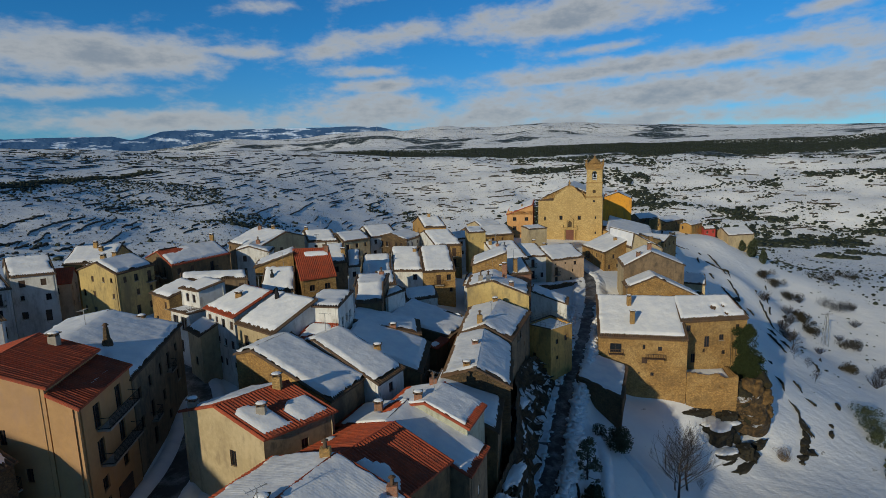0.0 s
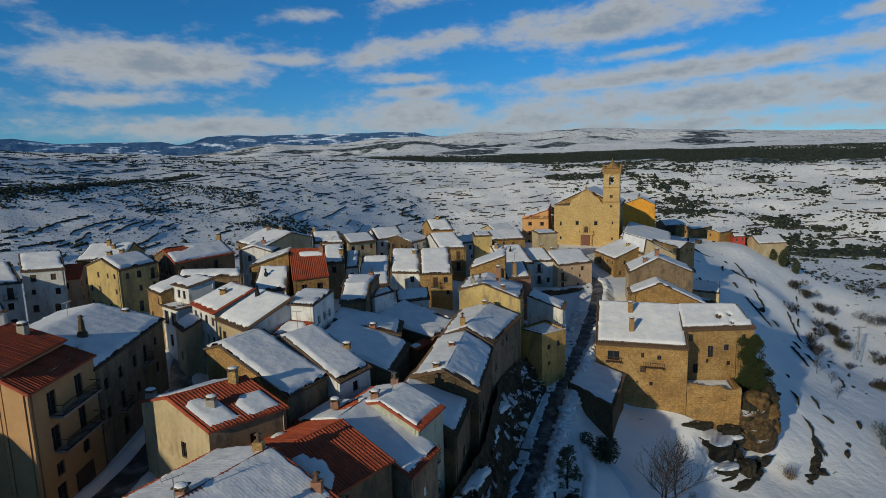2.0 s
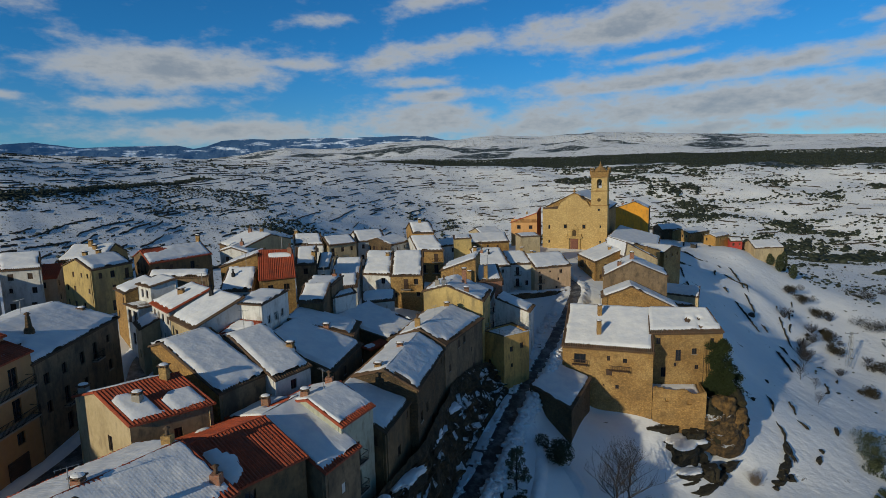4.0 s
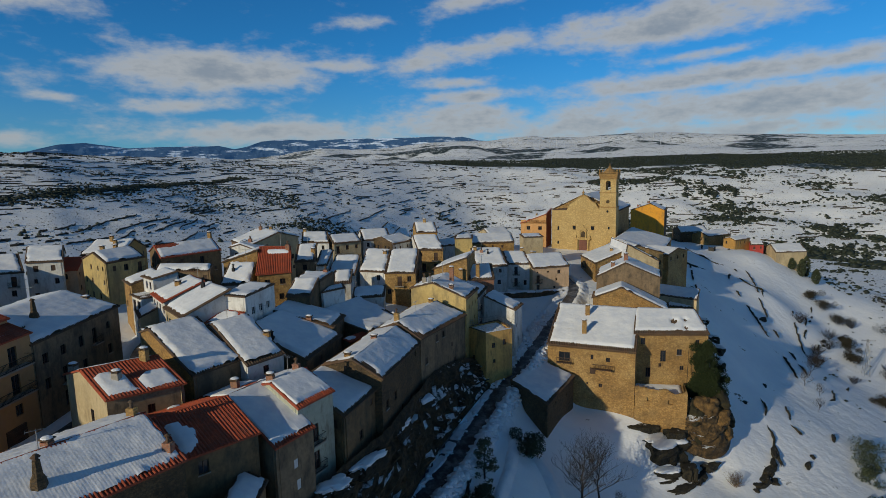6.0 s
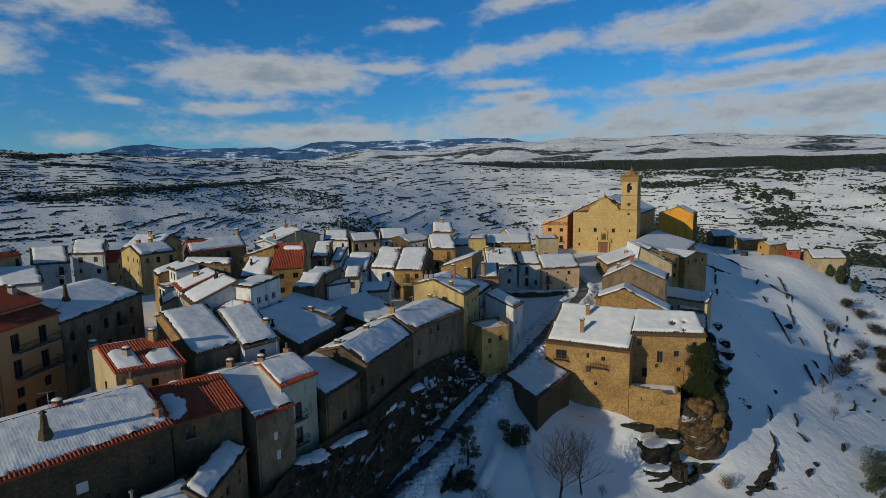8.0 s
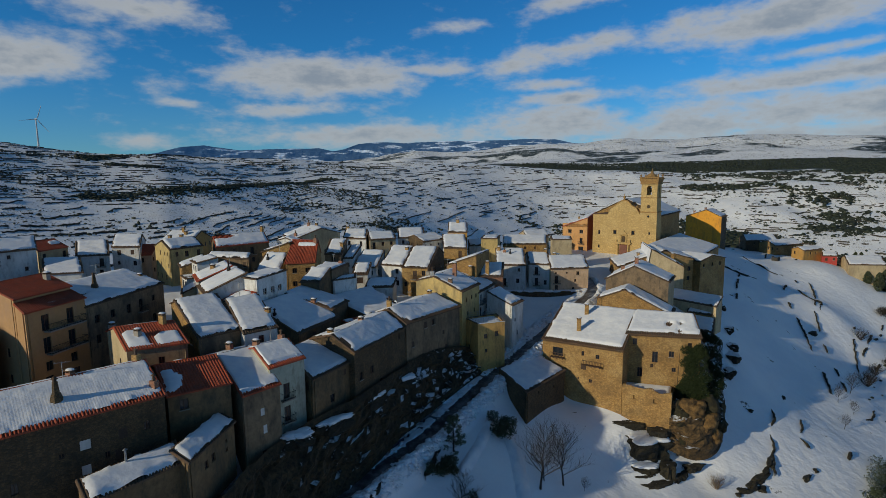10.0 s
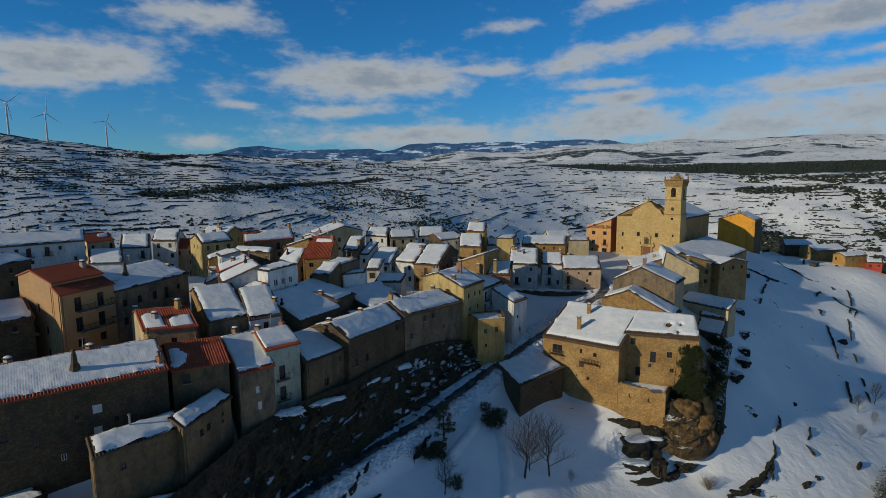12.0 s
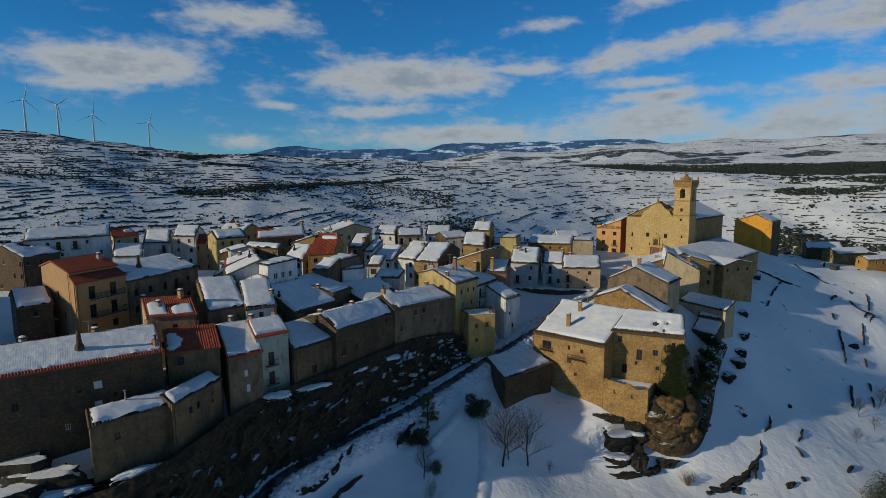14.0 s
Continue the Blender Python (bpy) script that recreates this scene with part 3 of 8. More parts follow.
def window(parent, m, w, h, kind):
    """A window in an opening: frame, panes, and shutters, sill or balcony. Local x along the wall, y outwards, z up from the sill's middle."""
    frame_mat = WHITE_WOOD if "w" in kind else WOOD

    def ring(bm):
        b = 0.07
        box(bm, -w / 2, -w / 2 + b, -0.20, -0.12, 0, h)
        box(bm, w / 2 - b, w / 2, -0.20, -0.12, 0, h)
        box(bm, -w / 2 + b, w / 2 - b, -0.20, -0.12, 0, b)
        box(bm, -w / 2 + b, w / 2 - b, -0.20, -0.12, h - b, h)
        box(bm, -0.035, 0.035, -0.20, -0.125, b, h - b)

    ob = from_mesh("window", cached(("f", w, h, "w" in kind), "window", ring, frame_mat), None, parent)
    ob.matrix_basis = m
    from_mesh("pane", cached(("p", w, h), "pane", lambda bm: box(bm, -w / 2 + 0.06, w / 2 - 0.06, -0.185, -0.165, 0.05, h - 0.05), GLASS), None, ob)
    if "s" in kind:
        for sign in (-1, 1):
            x = sign * w * 0.24
            from_mesh("shutter", cached(("s", w, h, sign, "w" in kind), "shutter", lambda bm, x=x: box(bm, x - w * 0.235, x + w * 0.235, -0.115, -0.075, 0.02, h - 0.02), WHITE_WOOD if "w" in kind else WOOD), None, ob)
    if "i" in kind:
        from_mesh("window_sill", cached(("i", w), "window_sill", lambda bm: box(bm, -w / 2 - 0.08, w / 2 + 0.08, -0.1, 0.1, -0.09, -0.004), CEMENT), None, ob)
    if "b" in kind:
        bw = w / 2 + 0.45

        def slab(bm):
            box(bm, -bw, bw, 0.004, 0.62, -0.16, -0.03)

        def rail(bm):
            for z in (0.9, 0.08):
                box(bm, -bw, bw, 0.56, 0.60, z, z + 0.04)
                for s in (-1, 1):
                    box(bm, s * bw - 0.02, s * bw + 0.02, 0.01, 0.56, z, z + 0.04)
            n = int(bw * 2 / 0.16)
            for k in range(n + 1):
                x = -bw + 2 * bw * k / n
                box(bm, x - 0.012, x + 0.012, 0.57, 0.59, 0.0, 0.9)
        bal = from_mesh("balcony", cached(("b", w), "balcony", slab, CEMENT), None, ob)
        from_mesh("railing", cached(("r", w), "railing", rail, IRON), None, bal)["kind"] = "stuff"
    return ob


def wall_mesh(a, b, zlow, top, holes, thick=0.3):
    """A wall from a to b (plan), seen from outside with a on the left. top: points (s, z) from a to b; holes: (s0, s1, z0, z1)."""
    ax, ay = a
    L = math.hypot(b[0] - ax, b[1] - ay)
    ux, uy = (b[0] - ax) / L, (b[1] - ay) / L
    nx, ny = uy, -ux

    def p(s, z, d=0.0):
        return bm.verts.new((ax + ux * s + nx * d, ay + uy * s + ny * d, z))

    bm = bmesh.new()
    zrect = min(z for _, z in top)
    ss = sorted({0.0, L, *[h[0] for h in holes], *[h[1] for h in holes]})
    zs = sorted({zlow, zrect, *[h[2] for h in holes], *[h[3] for h in holes]})
    for s0, s1 in zip(ss, ss[1:]):
        for z0, z1 in zip(zs, zs[1:]):
            sm, zm = (s0 + s1) / 2, (z0 + z1) / 2
            if any(h[0] < sm < h[1] and h[2] < zm < h[3] for h in holes):
                continue
            bm.faces.new((p(s0, z0), p(s1, z0), p(s1, z1), p(s0, z1)))
    for s0, s1, z0, z1 in holes:
        d = -thick
        for q in (((s0, z0), (s1, z0)), ((s1, z0), (s1, z1)), ((s1, z1), (s0, z1)), ((s0, z1), (s0, z0))):
            (sa, za), (sb, zb2) = q
            bm.faces.new((p(sa, za), p(sb, zb2), p(sb, zb2, d), p(sa, za, d)))
        bm.faces.new((p(s0, z0, d), p(s1, z0, d), p(s1, z1, d), p(s0, z1, d)))
    rise = [(s, z) for s, z in top]
    cap = [p(0, zrect), p(L, zrect)] + [p(s, z) for s, z in reversed(rise) if z > zrect + 1e-4]
    if len(cap) > 2:
        bm.faces.new(cap)
    # inner leaf, so that the wall has a thickness
    d = -thick
    inner = [p(0, zlow, d - 0.02), p(0, zrect, d - 0.02), p(L, zrect, d - 0.02), p(L, zlow, d - 0.02)]
    bm.faces.new(inner)
    return bm


def slope_mesh(e0, e1, r0, r1, pitch=0.29, over=0.32, ends=0.2, rows=2, lift=0.10):
    """A sheet of barrel tiles from the eave e0-e1 up to the ridge r0-r1, with its underside."""
    e0, e1, r0, r1 = map(Vector, (e0, e1, r0, r1))
    L = (e1 - e0).length
    run = ((r0 + r1) / 2 - (e0 + e1) / 2).length
    n = max(3, int(L / pitch))
    m = max(2, rows)
    u = np.linspace(-ends / L, 1 + ends / L, n * 4 + 1)
    w = np.linspace(-over / run, 1.0, m)
    wave = np.array([-0.02, 0.07, 0.105, 0.07] * n + [-0.02])
    U, W = np.meshgrid(u, w, indexing="ij")

    def at(q):
        return (e0[q] * (1 - U) + e1[q] * U) * (1 - W) + (r0[q] * (1 - U) + r1[q] * U) * W
    X, Y, Z = at(0), at(1), at(2)
    jit = lattice(np.floor(np.arange(n * 4 + 1) / 4)[:, None], np.arange(m)[None, :], 3) * 0.04
    saw = np.zeros_like(W)
    Zt = Z + wave[:, None] + jit + lift + saw
    N = n * 4 + 1
    verts = np.concatenate([np.stack([X, Y, Zt], -1).reshape(-1, 3), np.stack([X, Y, Z + lift - 0.11], -1).reshape(-1, 3)])
    f = grid_faces(N, m)
    k = N * m
    faces = [tuple(q) for q in f] + [tuple(q[::-1] + k) for q in f]
    for i in range(N - 1):
        faces.append((i * m, k + i * m, k + (i + 1) * m, (i + 1) * m))
    for j in range(m - 1):
        faces.append((j, j + 1, k + j + 1, k + j))
        a = (N - 1) * m
        faces.append((a + j + 1, a + j, k + a + j, k + a + j + 1))
    return sheet_mesh("roof_tiles", verts, faces, False)


def course_mesh(e0, e1, r0, r1):
    """Barrel tiles laid course over course, for a roof that shows them."""
    e0, e1, r0, r1 = map(Vector, (e0, e1, r0, r1))
    L, run = (e1 - e0).length, ((r0 + r1) / 2 - (e0 + e1) / 2).length
    n, m = max(3, int(L / 0.26)), max(3, int(run / 0.38))
    wave = np.array([0.0, 0.06, 0.085, 0.06] * n + [0.0])
    u = np.linspace(-0.2 / L, 1 + 0.2 / L, n * 4 + 1)
    rows, lifts = [], []
    for k in range(m + 1):
        w = -0.3 / run + (1 + 0.3 / run) * k / m
        if k:
            rows.append(w), lifts.append(0.09)
        if k < m:
            rows.append(w + 0.002), lifts.append(0.105)
    U, W = np.meshgrid(u, np.array(rows), indexing="ij")
    X, Y, Z = [(e0[q] * (1 - U) + e1[q] * U) * (1 - W) + (r0[q] * (1 - U) + r1[q] * U) * W for q in range(3)]
    jit = lattice(np.floor(np.arange(n * 4 + 1) / 4)[:, None], np.floor(np.arange(len(rows)) / 2)[None, :], 4) * 0.015
    Z = Z + wave[:, None] + np.array(lifts)[None, :] + jit
    return sheet_mesh("roof_tiles", np.stack([X, Y, Z], -1).reshape(-1, 3), grid_faces(n * 4 + 1, len(rows)), False)


def whole(live):
    """Drop the crumbs of a mask: runs of cells that are small beside the largest."""
    mark = np.zeros(live.shape, int)
    sizes = [0]
    for i, j in zip(*np.nonzero(live)):
        if mark[i, j]:
            continue
        mark[i, j] = len(sizes)
        todo, count = [(i, j)], 0
        while todo:
            a, b = todo.pop()
            count += 1
            for c, d in ((a + 1, b), (a - 1, b), (a, b + 1), (a, b - 1)):
                if 0 <= c < live.shape[0] and 0 <= d < live.shape[1] and live[c, d] and not mark[c, d]:
                    mark[c, d] = len(sizes)
                    todo.append((c, d))
        sizes.append(count)
    keep = np.array(sizes) >= 0.06 * max(sizes)
    keep[0] = False
    return keep[mark]


def snow_mesh(e0, e1, r0, r1, depth=0.26, over=0.1, ends=0.12, bare=(), only=(), step=0.4, seed=0, ribs=0.0, lift=0.16, open_top=False):
    """A blanket of snow on a slope, thin and ragged at its rim. bare, only: spots (u, w, ru, rw) without snow, or alone with it."""
    e0, e1, r0, r1 = map(Vector, (e0, e1, r0, r1))
    L, run = (e1 - e0).length, ((r0 + r1) / 2 - (e0 + e1) / 2).length
    if ribs:
        step = min(step, 0.085)
    n, m = max(6, int(L / step)), max(6, int(run / (0.4 if ribs else step)))
    u = np.linspace(-ends / L, 1 + ends / L, n + 1)
    w = np.linspace(-over / run, 1.0, m + 1)
    U, W = np.meshgrid(u, w, indexing="ij")
    su, sw = U * L, W * run
    rag = fractal(su / 0.9 + seed * 3.1, sw / 0.9 + seed, seed, 3)
    big = fractal(su / 3.0 + seed, sw / 3.0, seed + 5, 3)
    low = (sw + over) + rag * 0.8 * np.exp(-(sw + over) / 0.7)
    side = np.minimum(su + ends, L + ends - su) + (rag * 0.55 + big * 0.3) * np.exp(-(sw + 1) / 50.0)
    rim = np.minimum(low, side)
    if open_top:
        rim = np.minimum(rim, run - sw + rag * 0.3)
    mask = rim / 0.22
    for cu, cw, ru, rw in bare:
        d = np.sqrt(((U - cu) / ru) ** 2 + ((W - cw) / rw) ** 2) + rag * 0.7
        mask = np.minimum(mask, (d - 1) * min(ru * L, rw * run) / 0.25)
    if only:
        best = -9 + 0 * U
        for cu, cw, ru, rw in only:
            d = (np.abs((U - cu) / ru) ** 3.5 + np.abs((W - cw) / rw) ** 3.5) ** (1 / 3.5) + rag * 0.35 + big * 0.9
            best = np.maximum(best, (1 - d) * min(ru * L, rw * run) / 0.25)
        mask = np.minimum(mask, best)
    k = np.clip(mask, 0, 1)
    k = np.sqrt(np.clip(1 - (1 - k) ** 2, 0, 1))
    H = k * (depth + big * 0.22 + rag * 0.06) + lift - 0.12 + 0.12 * k
    H = H - 0.09 * np.exp(-((run - sw) / 0.35) ** 2) + (fractal(su / 0.45, sw / 0.45, seed + 2, 2)) * 0.035 * k
    if ribs:
        H = H + ribs * np.cos(su / 0.24 * 2 * math.pi) * np.clip(1.25 - W, 0, 1)
    X, Y, Z = [(e0[q] * (1 - U) + e1[q] * U) * (1 - W) + (r0[q] * (1 - U) + r1[q] * U) * W for q in range(3)]
    f = grid_faces(n + 1, m + 1)
    live = np.maximum.reduce([mask.reshape(-1)[f[:, i]] for i in range(4)]) > 0.0
    live = whole(live.reshape(n, m)).reshape(-1)
    verts = np.stack([X, Y, Z + H], -1).reshape(-1, 3)
    used, f = np.unique(f[live], return_inverse=True)
    return sheet_mesh("snow", verts[used], f.reshape(-1, 4), True)


def lathe(bm, outline, x, y, z, sides=10):
    """A turned shape from (radius, height) pairs."""
    rings = []
    for r, h in outline:
        rings.append([bm.verts.new((x + r * math.cos(2 * math.pi * k / sides), y + r * math.sin(2 * math.pi * k / sides), z + h)) for k in range(sides)])
    for a, b in zip(rings, rings[1:]):
        for k in range(sides):
            bm.faces.new((a[k], a[(k + 1) % sides], b[(k + 1) % sides], b[k]))
    bm.faces.new(rings[-1])


def chimney(parent, x, y, z0, h, mat, w=0.55, cap="slab", snowy=True):
    bm = bmesh.new()
    if cap == "pipe":
        lathe(bm, [(0.11, -0.4), (0.11, h), (0.10, h), (0.10, h + 0.12), (0.24, h + 0.14), (0.03, h + 0.3)], x, y, z0, 10)
        return part("flue_pipe", bm, mat, parent, "thin steel flue pipe with a rain cap")
    if cap == "spire":
        # a stone base that draws in to a slim shaft under a small tile hood
        lathe(bm, [(w * 0.72, -0.6), (w * 0.70, h * 0.18), (w * 0.62, h * 0.36), (w * 0.42, h * 0.5), (w * 0.34, h * 0.85), (w * 0.30, h), (0.03, h + 0.01)], x, y, z0, 7)
        c = part("chimney", bm, mat, parent, "tapering rubble stone chimney")
        bm = bmesh.new()
        lathe(bm, [(w * 0.22, h - 0.02), (w * 0.22, h + 0.2), (w * 0.42, h + 0.22), (w * 0.2, h + 0.42), (0.02, h + 0.48)], x, y, z0, 8)
        part("chimney_cap", bm, TILE_OLD, c)
        return c
    box(bm, x - w / 2, x + w / 2, y - w * 0.38, y + w * 0.38, z0 - 0.6, z0 + h)
    bmesh.ops.bevel(bm, geom=bm.edges[:], offset=0.025, affect="EDGES")
    c = part("chimney", bm, mat, parent)
    bm = bmesh.new()
    if cap == "slab":
        for k in (-1, 1):
            box(bm, x + k * w * 0.36 - 0.06, x + k * w * 0.36 + 0.06, y - w * 0.36, y + w * 0.36, z0 + h + 0.004, z0 + h + 0.2)
        box(bm, x - w * 0.62, x + w * 0.62, y - w * 0.5, y + w * 0.5, z0 + h + 0.2, z0 + h + 0.28)
        part("chimney_cap", bm, TILE_OLD, c)
        top = z0 + h + 0.284
    else:
        bmesh.ops.create_cone(bm, cap_ends=True, segments=10, radius1=0.16, radius2=0.13, depth=0.5, matrix=Matrix.Translation((x, y, z0 + h + 0.254)))
        bmesh.ops.create_cone(bm, cap_ends=True, segments=10, radius1=0.28, radius2=0.02, depth=0.18, matrix=Matrix.Translation((x, y, z0 + h + 0.64)))
        part("chimney_pot", bm, TILE_OLD if mat is not IRON else IRON, c)
        top = None
    if snowy and top:
        bm = bmesh.new()
        bmesh.ops.create_uvsphere(bm, u_segments=10, v_segments=6, radius=1.0, matrix=Matrix.Translation((x, y, top)) @ Matrix.Diagonal((w * 0.6, w * 0.48, 0.16, 1)))
        bmesh.ops.delete(bm, geom=[v for v in bm.verts if v.co.z < top - 0.01], context="VERTS")
        part("snow_cap", bm, SNOW, c)
    return c


def pipe(parent, points, radius, material, name, sides=6):
    """A round bar along a line of points."""
    bm = bmesh.new()
    for a, b in zip(points, points[1:]):
        a, b = Vector(a), Vector(b)
        q = (b - a).to_track_quat("Z", "Y").to_matrix().to_4x4()
        bmesh.ops.create_cone(bm, cap_ends=True, segments=sides, radius1=radius, radius2=radius, depth=(b - a).length, matrix=Matrix.Translation((a + b) / 2) @ q)
    return part(name, bm, material, parent)


HOUSES = []


def antenna(parent, q, h, turn):
    """A roof aerial: a mast with a boom of short rods."""
    bm = bmesh.new()
    box(bm, q.x - 0.025, q.x + 0.025, q.y - 0.025, q.y + 0.025, q.z, q.z + h)
    mast = part("antenna", bm, STEEL, parent, "thin steel aerial on a mast")
    m = Matrix.Translation((q.x, q.y, q.z + h + 0.02)) @ Matrix.Rotation(turn, 4, "Z")
    bm = bmesh.new()
    box(bm, -0.7, 0.7, -0.015, 0.015, -0.015, 0.015)
    bm.transform(m)
    part("boom", bm, STEEL, mast)
    for k in range(5):
        bm = bmesh.new()
        box(bm, -0.66 + k * 0.32, -0.64 + k * 0.32, -0.35 + 0.04 * k, 0.35 - 0.04 * k, 0.016, 0.034)
        bm.transform(m)
        part("rod", bm, STEEL, mast)


def house(label, p0, p1, p2, p3, ze, zr, zo, f=0.5, wall=None, tiles=None, cover=0.26, bare=(), only=(), back_only=(), back_bare=(), ribs=0.0,
          wins="auto", rows=3, frames="", stacks=(), walls=None, low=None, red=False, seed=None, group="village houses", step=0.4, name="house", skip=0.3, gap=2.5, cornice=False):
    """A house on the plan p0 (front left), p1, p2, p3, its front eave at ze, its ridge at the share f of its depth at zr, its back eave at zo.
    wins: 'auto' or {side: [(share along, sill height, width, height, kind)]}, sides 0 front, 1 right, 2 back, 3 left."""
    seed = len(HOUSES) + 1 if seed is None else seed
    rnd = random.Random(seed * 7 + 1)
    wall = wall or PLASTER_GREY
    tiles = tiles or (TILE if red else TILE_OLD)
    P = [Vector((*p, 0)) for p in (p0, p1, p2, p3)]
    c = sum(P, Vector()) / 4
    base = min(ground(p.x, p.y) for p in P) - 0.8
    if low is not None:
        base = low
    O = Vector((c.x, c.y, base))
    thing = new(name)
    thing.location = O
    tagged(thing, label, "house" if name == "house" else name.replace("_", " "), group)
    P = [p - Vector((O.x, O.y, 0)) for p in P]
    ze, zr, zo, gl = ze - base, zr - base, zo - base, 0.0
    r0, r1 = P[0].lerp(P[3], f), P[1].lerp(P[2], f)
    shed = f > 0.985
    sides = []
    side = (P[1] - P[0]).length
    sides.append((P[0], P[1], [(0, ze), (side, ze)]))
    d1, d3 = (P[2] - P[1]).length, (P[3] - P[0]).length
    if shed:
        sides.append((P[1], P[2], [(0, ze), (d1, zr)]))
        sides.append((P[2], P[3], [(0, zr), ((P[3] - P[2]).length, zr)]))
        sides.append((P[3], P[0], [(0, zr), (d3, ze)]))
    else:
        sides.append((P[1], P[2], [(0, ze), (d1 * f, zr), (d1, zo)]))
        sides.append((P[2], P[3], [(0, zo), ((P[3] - P[2]).length, zo)]))
        sides.append((P[3], P[0], [(0, zo), (d3 * (1 - f), zr), (d3, ze)]))
    for i, (a, b, top) in enumerate(sides):
        L = (b - a).length
        mat = wall if walls is None or walls[i] is None else walls[i]
        holes, made = [], []
        zmin = min(z for _, z in top)
        if wins == "auto":
            todo = []
            cols = max(1, int(L / gap)) if L > 2.6 else 0
            mid = (a + b) / 2
            gz = ground(mid.x + O.x, mid.y + O.y) - base
            for r in range(rows):
                zt = zmin - 0.55 - r * 2.75
                for k in range(cols):
                    if i == 2 or rnd.random() < skip:
                        continue
                    tall = rnd.random() < (0.2 if i == 0 else 0.07)
                    w, h = (0.9, 1.9) if tall else rnd.choice(((0.8, 1.1), (0.7, 1.0), (0.9, 1.2), (0.6, 0.8)))
                    zs = zt - h - (0.15 if r == 0 else 0)
                    if zs < gz + 0.4 or zt > zmin - 0.3:
                        continue
                    kind = frames + ("b" if tall and r < 2 else "i" if rnd.random() < 0.5 else "") + ("s" if rnd.random() < 0.35 else "")
                    todo.append(((k + 0.5) / cols + rnd.uniform(-0.04, 0.04), zs, w, h, kind))
        else:
            todo = [(s, z - base, w, h, kind) for s, z, w, h, kind in wins.get(i, ())]
        for s, zs, w, h, kind in todo:
            s0, s1 = s * L - w / 2, s * L + w / 2
            if s0 < 0.25 or s1 > L - 0.25 or zs + h > zmin - 0.12 or any(s0 < q[1] + 0.1 and s1 > q[0] - 0.1 and zs < q[3] + 0.1 and zs + h > q[2] - 0.1 for q in holes):
                continue
            holes.append((s0, s1, zs, zs + h))
            made.append((s * L, zs, w, h, kind))
        part("wall", wall_mesh(a[:2], b[:2], gl, top, holes), mat, thing)
        u = (b - a).normalized()
        turn = math.degrees(math.atan2(u.y, u.x))
        for s, zs, w, h, kind in made:
            q = a + u * s
            window(thing, pose(q.x, q.y, zs, 0, 0, turn + 180), w, h, kind)
    z3 = lambda p, z: Vector((p.x, p.y, z))
    hang = (-0.42 if wall is STONE else -0.16) if cornice else (rnd.random() * 0.40 - 0.28) if not red else -0.1
    verge = rnd.random() * 0.36 - 0.26
    slopes = [(z3(P[0], ze), z3(P[1], ze), z3(r0, zr), z3(r1, zr))]
    if not shed:
        slopes.append((z3(P[2], zo), z3(P[3], zo), z3(r1, zr), z3(r0, zr)))
    for k, (e0, e1, q0, q1) in enumerate(slopes):
        shown = (only or bare) if k == 0 else (back_only or back_bare)
        from_mesh("roof_tiles", slope_mesh(e0, e1, q0, q1), tiles, thing, "weathered terracotta tiles" if tiles is TILE_OLD else "red terracotta tiles")
        if red and shown or cover <= 0:
            from_mesh("tiling", course_mesh(e0, e1, q0, q1), tiles, thing)
        if cover > 0:
            from_mesh("snow", snow_mesh(e0, e1, q0, q1, cover, bare=bare if k == 0 else back_bare, only=only if k == 0 else back_only, seed=seed + k, ribs=ribs, step=step, over=hang, ends=verge,
                                        open_top=shed), SNOW, thing, "white snow lying on the tiles")
    if not shed:
        pipe(thing, [z3(r0, zr + 0.12) + (r0 - r1).normalized() * 0.2, z3(r1, zr + 0.12) + (r1 - r0).normalized() * 0.2], 0.11, tiles, "ridge_tiles")
    for u, w, h, mat, cap in stacks:
        if w <= f:
            q = z3(P[0].lerp(P[1], u), ze).lerp(z3(r0.lerp(r1, u), zr), w / f)
        else:
            q = z3(P[3].lerp(P[2], u), zo).lerp(z3(r0.lerp(r1, u), zr), (1 - w) / (1 - f))
        chimney(thing, q.x, q.y, q.z, h * 1.15, mat, w=0.5 if mat is IRON else 0.78, cap=cap)
    if cornice:
        # rows of tile ends carry the eave
        bm = bmesh.new()
        L = (P[1] - P[0]).length
        n = int(L / 0.3)
        for row in range(2):
            for k in range(n):
                s = (k + 0.25 + 0.5 * row) * L / n
                box(bm, s, s + 0.17, -0.18 - 0.1 * row, -0.004, ze - 0.42 + row * 0.17, ze - 0.29 + row * 0.17)
        u = (P[1] - P[0]).normalized()
        bm.transform(Matrix.Translation((P[0].x, P[0].y, 0)) @ Matrix.Rotation(math.atan2(u.y, u.x), 4, "Z"))
        part("eaves_cornice", bm, TILE_OLD, thing, "double row of dark tile ends under the eave")
    if stacks and rnd.random() < 0.5:
        q = z3(r0.lerp(r1, 0.3 + 0.4 * rnd.random()), zr)
        antenna(thing, q, rnd.uniform(1.6, 2.6), rnd.uniform(0, 3.1))
    HOUSES.append((label, [(q + O).xy for q in P]))
    return thing
